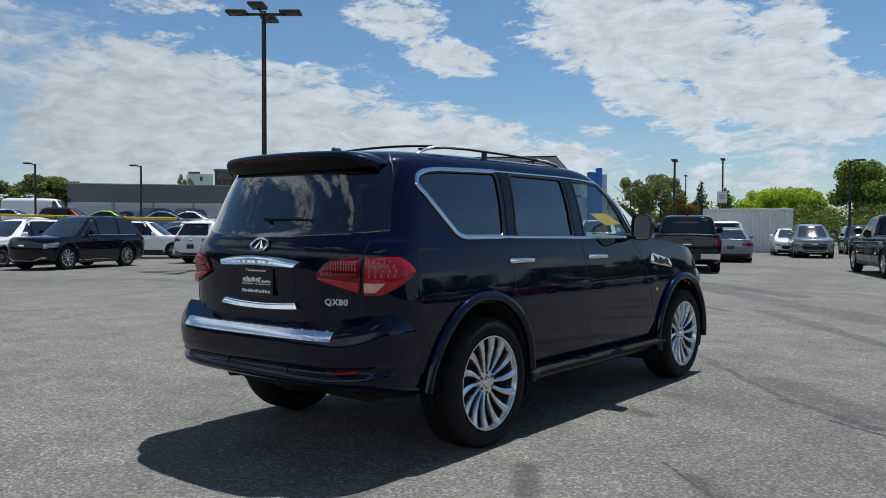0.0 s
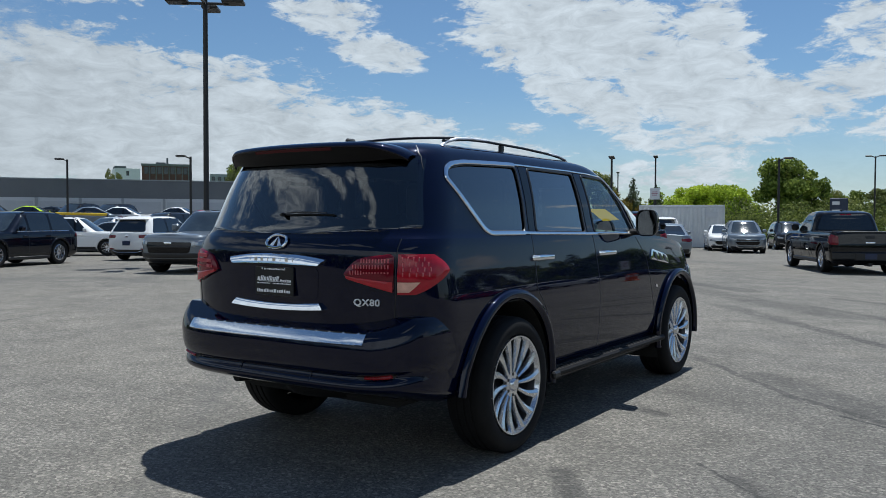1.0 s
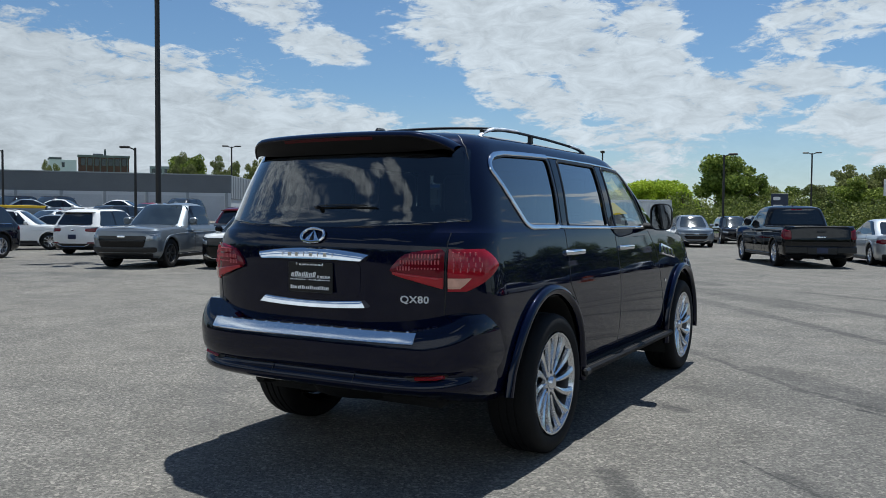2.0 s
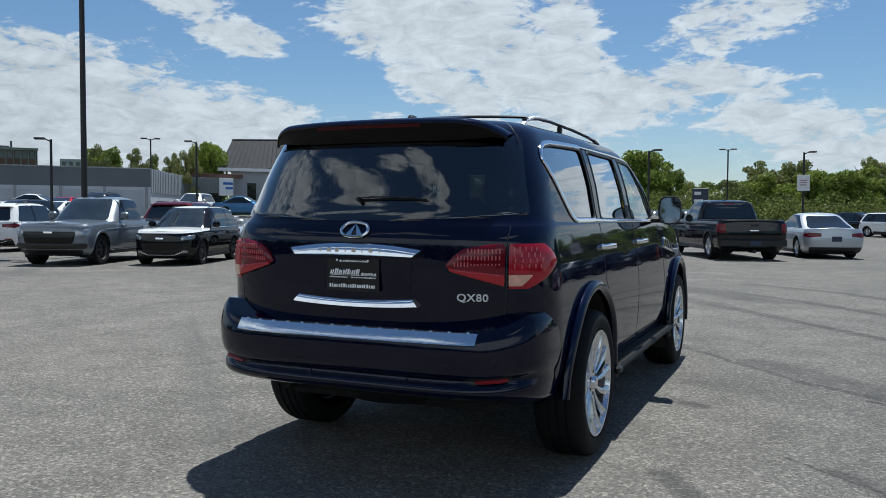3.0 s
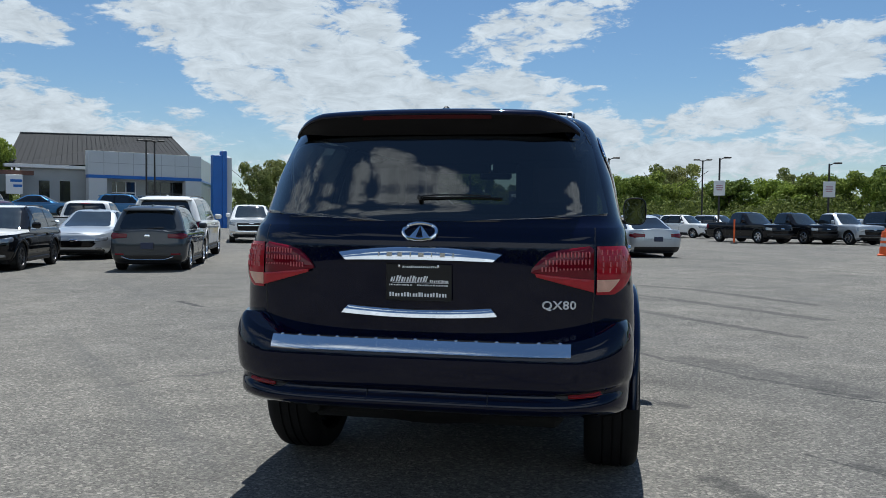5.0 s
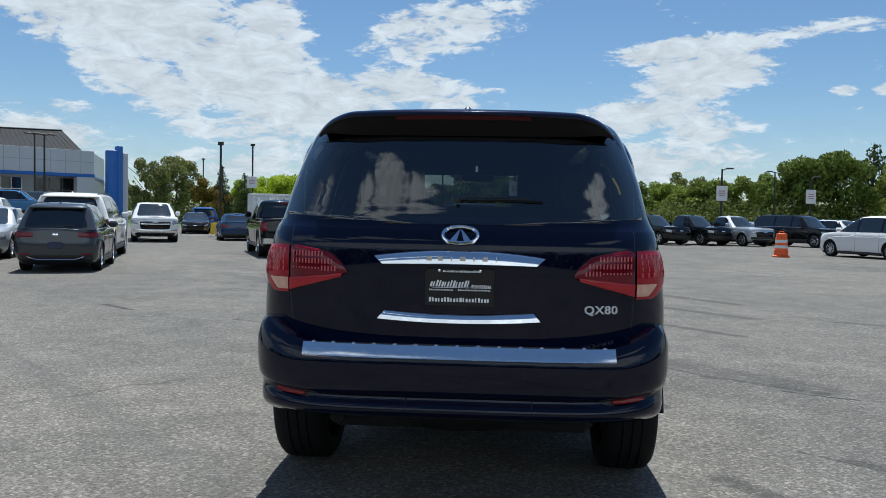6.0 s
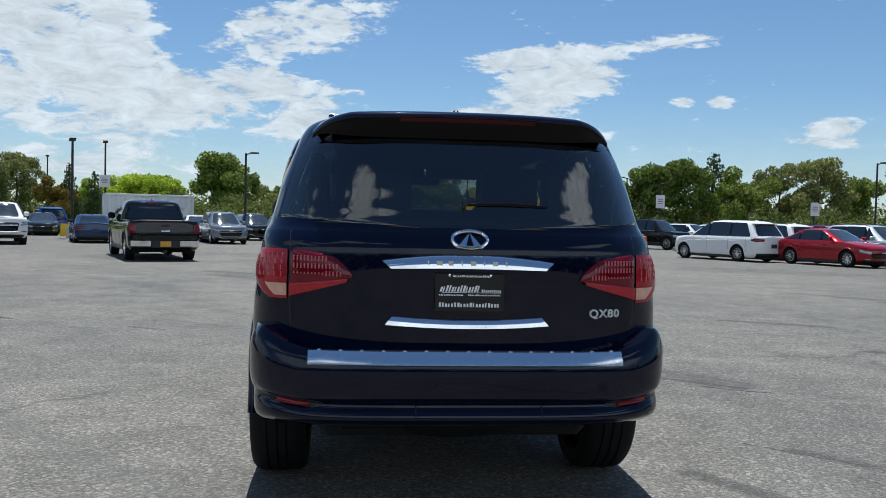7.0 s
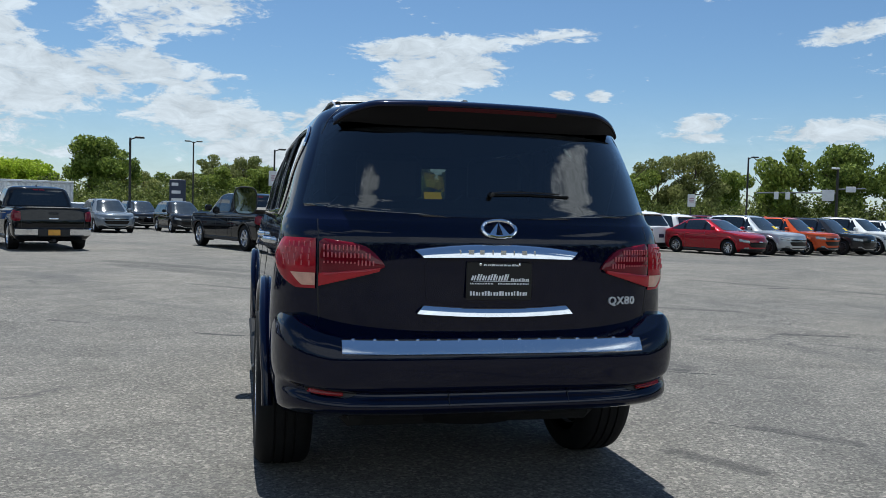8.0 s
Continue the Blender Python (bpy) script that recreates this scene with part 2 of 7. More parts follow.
WORN_FAR = [(5.2, 4.06, 5.85, 3.85, 0.10, 0.7), (9.42, 10.15, 9.75, 10.15, 0.12, 0.8), (4.8, 6.9, 6.0, 6.27, 0.14, 0.5), (8.8, 12.0, 11.1, 9.0, 0.25, 0.45), (-3.96, 16.3, -0.87, 13.36, 0.40, 0.45), (-3.58, 15.0, 1.46, 9.17, 0.45, 0.40),
            (-0.45, 9.88, 0.96, 7.99, 0.25, 0.35), (-1.47, 4.49, -1.04, 4.28, 0.06, 0.8), (-1.85, 10.31, -0.9, 9.41, 0.12, 0.5), (-5.43, 6.89, -4.78, 6.29, 0.07, 0.8), (1.2, 1.54, 1.36, 1.45, 0.09, 0.55), (-18.95, 9.8, -18.6, 10.9, 0.35, 0.9),
            (-3.11, 5.6, -2.7, 5.34, 0.05, 0.6)]


def asphalt_mat():
    m, t, b = node_mat("asphalt")
    co = t.nodes.new("ShaderNodeTexCoord").outputs["Object"]
    grit, grit2 = tex_noise(t, co, 95.0, 3, 0.7), tex_noise(t, co, 38.0, 4, 0.7)
    mid, big = tex_noise(t, co, 1.6, 6, 0.62, 0.6), tex_noise(t, co, 0.17, 5, 0.6, 0.8)
    vo = t.nodes.new("ShaderNodeTexVoronoi")
    vo.inputs["Scale"].default_value = 70.0
    t.links.new(co, vo.inputs["Vector"])
    stone = t.nodes.new("ShaderNodeTexVoronoi")
    stone.inputs["Scale"].default_value = 62.0
    t.links.new(co, stone.inputs["Vector"])
    tone = t.nodes.new("ShaderNodeSeparateColor")
    t.links.new(stone.outputs["Color"], tone.inputs[0])
    c = ramp(t, grit2, ((0.32, (0.062, 0.060, 0.058)), (0.50, (0.148, 0.145, 0.139)), (0.68, (0.33, 0.32, 0.302))))
    c = mixc(t, 0.42, c, ramp(t, grit, ((0.38, (0.036, 0.035, 0.034)), (0.62, (0.31, 0.305, 0.29)))))
    c = mixc(t, 0.42, c, ramp(t, tone.outputs[0], ((0.0, (0.030, 0.030, 0.029)), (0.45, (0.11, 0.108, 0.104)), (0.85, (0.24, 0.235, 0.222)), (1.0, (0.48, 0.46, 0.42)))))
    c = mixc(t, 1.0, c, ramp(t, mid, ((0.3, (0.70, 0.675, 0.63)), (0.7, (1.06, 1.02, 0.955)))), "MULTIPLY")
    c = mixc(t, 1.0, c, ramp(t, big, ((0.32, (0.80, 0.81, 0.83)), (0.62, (1.12, 1.11, 1.09)))), "MULTIPLY")
    # long worn streaks and tyre marks across the lot
    turn = t.nodes.new("ShaderNodeMapping")
    turn.inputs["Rotation"].default_value[2] = radians(49.5)
    t.links.new(co, turn.inputs[0])
    mp = t.nodes.new("ShaderNodeMapping")
    mp.inputs["Scale"].default_value = (0.07, 0.9, 1)
    t.links.new(turn.outputs[0], mp.inputs[0])
    st = tex_noise(t, mp.outputs[0], 0.8, 6, 0.6, 1.2)
    c = mixc(t, ramp(t, st, ((0.55, (0, 0, 0)), (0.70, (0.5,) * 3))), c, (0.075, 0.074, 0.073))
    # hairline cracks filled dark
    dw = t.nodes.new("ShaderNodeVectorMath")
    dw.operation = "ADD"
    n3 = t.nodes.new("ShaderNodeTexNoise")
    n3.inputs["Scale"].default_value, n3.inputs["Detail"].default_value = 0.8, 5
    t.links.new(co, n3.inputs["Vector"])
    t.links.new(co, dw.inputs[0])
    t.links.new(n3.outputs["Color"], dw.inputs[1])
    cr = t.nodes.new("ShaderNodeTexVoronoi")
    cr.feature = "DISTANCE_TO_EDGE"
    cr.inputs["Scale"].default_value = 0.16
    t.links.new(dw.outputs[0], cr.inputs["Vector"])
    gate = ramp(t, tex_noise(t, co, 0.22, 2), ((0.50, (0, 0, 0)), (0.6, (1, 1, 1))))
    crack = mth(t, "MULTIPLY", ramp(t, cr.outputs["Distance"], ((0.0, (0.7,) * 3), (0.006, (0, 0, 0)))), gate)
    c = mixc(t, crack, c, (0.05, 0.05, 0.05))
    # single worn swaths and open cracks: from, to, half width, strength
    sp3 = t.nodes.new("ShaderNodeSeparateXYZ")
    wob = t.nodes.new("ShaderNodeTexNoise")
    wob.inputs["Scale"].default_value, wob.inputs["Detail"].default_value, wob.inputs["Roughness"].default_value = 2.2, 6, 0.65
    t.links.new(co, wob.inputs["Vector"])
    mad = t.nodes.new("ShaderNodeVectorMath")
    mad.operation = "MULTIPLY_ADD"
    t.links.new(wob.outputs["Color"], mad.inputs[0])
    mad.inputs[1].default_value = (0.13, 0.13, 0)
    t.links.new(co, mad.inputs[2])
    t.links.new(mad.outputs[0], sp3.inputs[0])
    broken = ramp(t, tex_noise(t, co, 9.0, 5, 0.7), ((0.30, (0, 0, 0)), (0.50, (1, 1, 1))))
    marks = 0.0
    for ax, ay, bx, by, wd, k in WORN_NEAR + WORN_FAR:
        ex, ey = bx - ax, by - ay
        q = 1 / (ex * ex + ey * ey)
        px, py = mth(t, "SUBTRACT", sp3.outputs[0], ax + 0.065), mth(t, "SUBTRACT", sp3.outputs[1], ay + 0.065)
        u = mth(t, "ADD", mth(t, "MULTIPLY", px, ex * q), mth(t, "MULTIPLY", py, ey * q))
        u = mth(t, "MINIMUM", mth(t, "MAXIMUM", u, 0.0), 1.0)
        dx, dy = mth(t, "SUBTRACT", px, mth(t, "MULTIPLY", u, ex)), mth(t, "SUBTRACT", py, mth(t, "MULTIPLY", u, ey))
        d = mth(t, "SQRT", mth(t, "ADD", mth(t, "MULTIPLY", dx, dx), mth(t, "MULTIPLY", dy, dy)))
        near = mth(t, "MAXIMUM", mth(t, "SUBTRACT", 1.0, mth(t, "DIVIDE", d, wd)), 0.0)
        marks = mth(t, "MAXIMUM", marks, mth(t, "MULTIPLY", mth(t, "MINIMUM", mth(t, "MULTIPLY", near, 2.0), 1.0), min(0.95, k * 1.08)))
    c = mixc(t, mth(t, "MULTIPLY", marks, broken), c, (0.030, 0.030, 0.030))
    # oil spots
    sp = tex_noise(t, co, 0.55, 2, 0.5)
    c = mixc(t, ramp(t, sp, ((0.70, (0, 0, 0)), (0.78, (0.45,) * 3))), c, (0.055, 0.054, 0.055))
    t.links.new(c, b.inputs["Base Color"])
    b.inputs["Roughness"].default_value = 0.88
    b.inputs["Specular IOR Level"].default_value = 0.28
    h = mth(t, "ADD", mth(t, "MULTIPLY", grit2, 0.7), mth(t, "MULTIPLY", vo.outputs["Distance"], 0.6))
    bump(t, b, h, 0.5, 0.012)
    return m


def leaf_mat(name, dark, light):
    m, t, b = node_mat(name)
    oi = t.nodes.new("ShaderNodeObjectInfo")
    ge = t.nodes.new("ShaderNodeNewGeometry")
    c = ramp(t, ge.outputs["Random Per Island"], ((0.0, dark), (1.0, light)))
    c = mixc(t, 1.0, c, ramp(t, oi.outputs["Random"], ((0, (0.78, 0.82, 0.8)), (1, (1.2, 1.15, 1.05)))), "MULTIPLY")
    t.links.new(c, b.inputs["Base Color"])
    b.inputs["Roughness"].default_value = 0.75
    b.inputs["Specular IOR Level"].default_value = 0.18
    b.inputs["Transmission Weight"].default_value = 0.0
    tl, mx = t.nodes.new("ShaderNodeBsdfTranslucent"), t.nodes.new("ShaderNodeMixShader")
    t.links.new(c, tl.inputs[0])
    mx.inputs[0].default_value = 0.26
    t.links.new(b.outputs[0], mx.inputs[1])
    t.links.new(tl.outputs[0], mx.inputs[2])
    t.links.new(mx.outputs[0], t.nodes["Material Output"].inputs[0])
    return m


ASPHALT = asphalt_mat()
GRASS = plain("grass", (0.075, 0.13, 0.03), 0.9, 0, 0.4, 0.4, 0.5)
CONCRETE = plain("concrete", (0.42, 0.41, 0.38), 0.85, 0, 0.14, 1.2, 0.2)
CHROME = plain("chrome", (0.80, 0.81, 0.83), 0.07, 1.0, 0.04, 4.0)
BRUSHED = plain("brushed_aluminium", (0.84, 0.85, 0.86), 0.16, 1.0, 0.03, 5.0)
SATIN = plain("satin_silver", (0.74, 0.75, 0.77), 0.38, 0.55, 0.04, 6.0)
ALLOY = plain("alloy_wheel", (0.70, 0.71, 0.73), 0.22, 0.9, 0.06, 9.0)
DARK_ALLOY = plain("dark_alloy", (0.10, 0.10, 0.105), 0.35, 0.7, 0.1, 9.0)
RUBBER = plain("tyre_rubber", (0.009, 0.009, 0.0095), 0.75, 0, 0.25, 9.0, 0.1, 0, 0, 0.2)
TRIM = plain("black_plastic", (0.011, 0.011, 0.012), 0.42, 0, 0.15, 10.0)
SPOILERBLACK = plain("dull_black_plastic", (0.007, 0.006, 0.006), 0.6, 0, 0.15, 10.0, 0, 0, 0, 0.2)
GLOSSBLACK = plain("gloss_black", (0.004, 0.004, 0.005), 0.10, 0, 0.1, 6.0, 0, 0.0, 0, 0.35)
CABIN = plain("cabin_dark", (0.030, 0.029, 0.030), 0.8, 0, 0.2, 8.0)
SEATLEATHER = plain("seat_leather", (0.05, 0.048, 0.047), 0.5, 0, 0.2, 9.0)
UNDER = plain("underbody", (0.009, 0.009, 0.009), 0.9, 0, 0.2, 6.0)
REDLENS = plain("red_lens", (0.150, 0.004, 0.013), 0.14, 0, 0.2, 18.0, 0, 0.8, 0, 0.0)
# brighter copy of the red lens; sun on the corner is partly coloured in
REDCORNER = plain("red_corner_lens", (0.37, 0.010, 0.022), 0.14, 0, 0.25, 18.0, 0, 0.9, 0, 0.0)
REDDARK = plain("dark_red_lens", (0.055, 0.003, 0.005), 0.25, 0, 0.2, 30.0, 0, 0.0, 0, 0.2)
REDBAND = plain("red_reflector", (0.24, 0.010, 0.014), 0.16, 0, 0.1, 20.0, 0, 0.6, 0, 0.1)
LAMPBAND = plain("lamp_band_red", (0.42, 0.022, 0.030), 0.16, 0, 0.15, 24.0, 0, 0.6, 0, 0.1)
PINKCELL = plain("lens_cell", (0.55, 0.10, 0.12), 0.12, 0.1, 0.15, 30.0, 0, 1.0)
CLEARLENS = plain("clear_lens", (0.72, 0.40, 0.30), 0.12, 0.1, 0.2, 26.0, 0, 1.0)
HEADLENS = plain("headlamp_lens", (0.30, 0.315, 0.33), 0.08, 0.45, 0.5, 16.0, 0, 1.0)
WHITE = plain("white_print", (0.90, 0.90, 0.90), 0.5, 0, 0.04, 6.0)
PLATE = plain("plate_black", (0.004, 0.004, 0.005), 0.35, 0, 0.1, 8.0)
PLATEBLUE = plain("plate_blue", (0.022, 0.032, 0.075), 0.4, 0, 0.3, 30.0)
PLATEYEL = plain("plate_yellow", (0.72, 0.36, 0.05), 0.4, 0, 0.15, 20.0)
YELLOW = plain("yellow_paper", (0.85, 0.62, 0.03), 0.6, 0, 0.08, 8.0)
yt = YELLOW.node_tree
thin, both = yt.nodes.new("ShaderNodeBsdfTranslucent"), yt.nodes.new("ShaderNodeMixShader")
thin.inputs[0].default_value = (0.85, 0.60, 0.03, 1)
yt.links.new(yt.nodes["Principled BSDF"].outputs[0], both.inputs[1])
yt.links.new(thin.outputs[0], both.inputs[2])
both.inputs[0].default_value = 0.28
yt.links.new(both.outputs[0], yt.nodes["Material Output"].inputs[0])
REARGLASS = glass("privacy_glass", (0.19, 0.215, 0.21), 1.0, 2.2)
SIDEGLASS = glass("side_privacy_glass", (0.08, 0.085, 0.09), 1.0, 2.3)
DOORGLASS = glass("door_glass", (0.66, 0.74, 0.70), 1.0, 1.3)

# ---- geometry helpers ----
class Geo:
    """Points and faces of one mesh."""

    def __init__(self):
        self.v, self.f = [], []

    def add(self, pts, faces):
        k = len(self.v)
        self.v.extend(tuple(p) for p in pts)
        self.f.extend(tuple(i + k for i in f) for f in faces)
        return self

    def grid(self, rows, wrap=False):
        n = len(rows[0])
        faces = []
        for r in range(len(rows) - 1):
            for c in range(n if wrap else n - 1):
                d = (c + 1) % n
                faces.append((r * n + c, r * n + d, (r + 1) * n + d, (r + 1) * n + c))
        return self.add([p for row in rows for p in row], faces)

    def box(self, x0, x1, y0, y1, z0, z1, b=0.0):
        if b <= 0:
            pts = [(x, y, z) for x in (x0, x1) for y in (y0, y1) for z in (z0, z1)]
            return self.add(pts, [(0, 1, 3, 2), (4, 6, 7, 5), (0, 4, 5, 1), (2, 3, 7, 6), (0, 2, 6, 4), (1, 5, 7, 3)])
        b = min(b, (x1 - x0) / 2.01, (y1 - y0) / 2.01, (z1 - z0) / 2.01)
        pts, idx = [], {}
        for i, (x, sx) in enumerate(((x0, 1), (x1, -1))):
            for j, (y, sy) in enumerate(((y0, 1), (y1, -1))):
                for k, (z, sz) in enumerate(((z0, 1), (z1, -1))):
                    for ax in range(3):
                        idx[i, j, k, ax] = len(pts)
                        pts.append((x + (0 if ax == 0 else sx * b), y + (0 if ax == 1 else sy * b), z + (0 if ax == 2 else sz * b)))
        fs = []
        for i in (0, 1):
            fs.append([idx[i, 0, 0, 0], idx[i, 1, 0, 0], idx[i, 1, 1, 0], idx[i, 0, 1, 0]])
            fs.append([idx[0, i, 0, 1], idx[1, i, 0, 1], idx[1, i, 1, 1], idx[0, i, 1, 1]])
            fs.append([idx[0, 0, i, 2], idx[1, 0, i, 2], idx[1, 1, i, 2], idx[0, 1, i, 2]])
            for j in (0, 1):
                fs.append([idx[0, i, j, 1], idx[1, i, j, 1], idx[1, i, j, 2], idx[0, i, j, 2]])
                fs.append([idx[i, 0, j, 0], idx[i, 1, j, 0], idx[i, 1, j, 2], idx[i, 0, j, 2]])
                fs.append([idx[i, j, 0, 0], idx[i, j, 1, 0], idx[i, j, 1, 1], idx[i, j, 0, 1]])
                for k in (0, 1):
                    fs.append([idx[i, j, k, 0], idx[i, j, k, 1], idx[i, j, k, 2]])
        return self.add(pts, fs)

    def lathe(self, prof, seg=32, centre=(0, 0, 0), axis="x"):
        """prof: (radius, along) pairs turned round an axis."""
        rows = []
        for r, a in prof:
            row = []
            for i in range(seg):
                t = 2 * math.pi * i / seg
                p = (a, r * math.cos(t), r * math.sin(t)) if axis == "x" else (r * math.cos(t), r * math.sin(t), a)
                row.append((p[0] + centre[0], p[1] + centre[1], p[2] + centre[2]))
            rows.append(row)
        return self.grid(rows, True)

    def sweep(self, path, width, height, normals=None, seg=8, closed=False):
        """An elliptic bar along a path; width lies across, height along the normals."""
        n = len(path)
        P = [Vector(p) for p in path]
        rows = []
        for i in range(n):
            a = P[(i - 1) % n] if closed or i else P[0]
            b = P[(i + 1) % n] if closed or i < n - 1 else P[-1]
            t = (b - a)
            t = t.normalized() if t.length > 1e-9 else Vector((0, 1, 0))
            nn = Vector(normals[i]) if normals else Vector((0, 0, 1))
            if abs(nn.dot(t)) > 0.95:
                nn = Vector((1, 0, 0))
            s = t.cross(nn).normalized()
            nn = s.cross(t).normalized()
            w = width[i] if isinstance(width, (list, tuple)) else width
            rows.append([tuple(P[i] + s * (w / 2 * math.cos(2 * math.pi * k / seg)) + nn * (height / 2 * math.sin(2 * math.pi * k / seg))) for k in range(seg)])
        if closed:
            rows.append(rows[0])
        self.grid(rows, True)
        if not closed:
            k = len(self.v)
            self.f.append(tuple(range(k - seg, k)))
            self.f.append(tuple(reversed(range(k - seg * n, k - seg * n + seg))))
        return self

    def moved(self, m):
        self.v = [tuple(m @ Vector(p)) for p in self.v]
        return self

    def mesh(self, name, smooth=35):
        me = bpy.data.meshes.new(name)
        me.from_pydata(self.v, [], self.f)
        me.validate()
        if smooth:
            me.shade_smooth()
            me.set_sharp_from_angle(angle=radians(smooth))
        me.update()
        return me


def part(name, geo, material, parent=None, label="", smooth=35, m=None):
    """Links a geometry as one mesh object, under a thing or a part."""
    me = geo if isinstance(geo, bpy.types.Mesh) else geo.mesh(name, smooth)
    if not me.materials:
        me.materials.append(material)
    ob = new(name, me)
    if me.materials[0] != material:
        ob.material_slots[0].link = "OBJECT"
        ob.material_slots[0].material = material
    if parent is not None:
        ob.parent = parent
    if m is not None:
        ob.matrix_basis = m
    if label:
        ob["label"] = label
    return ob


def thing(name, label, category, group="", kind="", m=None):
    ob = new(name)
    ob.empty_display_size = 0.2
    if m is not None:
        ob.matrix_basis = m
    return tagged(ob, label, category, group, kind)


def pchip(xs, ys):
    """Monotone cubic through the given points, as a function of numpy arrays."""
    xs, ys = np.array(xs, float), np.array(ys, float)
    h, d = np.diff(xs), np.diff(ys) / np.diff(xs)
    m = np.zeros(len(xs))
    m[0], m[-1] = d[0], d[-1]
    for i in range(1, len(xs) - 1):
        if d[i - 1] * d[i] > 0:
            w1, w2 = 2 * h[i] + h[i - 1], h[i] + 2 * h[i - 1]
            m[i] = (w1 + w2) / (w1 / d[i - 1] + w2 / d[i])

    def f(x):
        x = np.clip(np.asarray(x, float), xs[0], xs[-1])
        i = np.clip(np.searchsorted(xs, x) - 1, 0, len(xs) - 2)
        t = (x - xs[i]) / h[i]
        return ((1 + 2 * t) * (1 - t) ** 2 * ys[i] + t * (1 - t) ** 2 * h[i] * m[i] + t * t * (3 - 2 * t) * ys[i + 1] + t * t * (t - 1) * h[i] * m[i + 1])
    return f


def inside(poly, a, b):
    """Which points (arrays a, b) lie in a polygon."""
    a, b = np.asarray(a, float), np.asarray(b, float)
    res = np.zeros(a.shape, bool)
    n = len(poly)
    for i in range(n):
        (x0, y0), (x1, y1) = poly[i], poly[(i + 1) % n]
        if y0 == y1:
            continue
        hit = ((y0 > b) != (y1 > b)) & (a < (x1 - x0) * (b - y0) / (y1 - y0) + x0)
        res ^= hit
    return res


def rounded(poly, r, n=5):
    """The polygon with its corners rounded."""
    out = []
    k = len(poly)
    for i in range(k):
        p, a, b = (Vector(poly[j % k]) for j in (i, i - 1, i + 1))
        da, db = (a - p), (b - p)
        q = min(r, da.length * 0.45, db.length * 0.45)
        s, e = p + da.normalized() * q, p + db.normalized() * q
        for j in range(n + 1):
            t = j / n
            out.append(tuple((1 - t) ** 2 * s + 2 * t * (1 - t) * p + t * t * e))
    return out


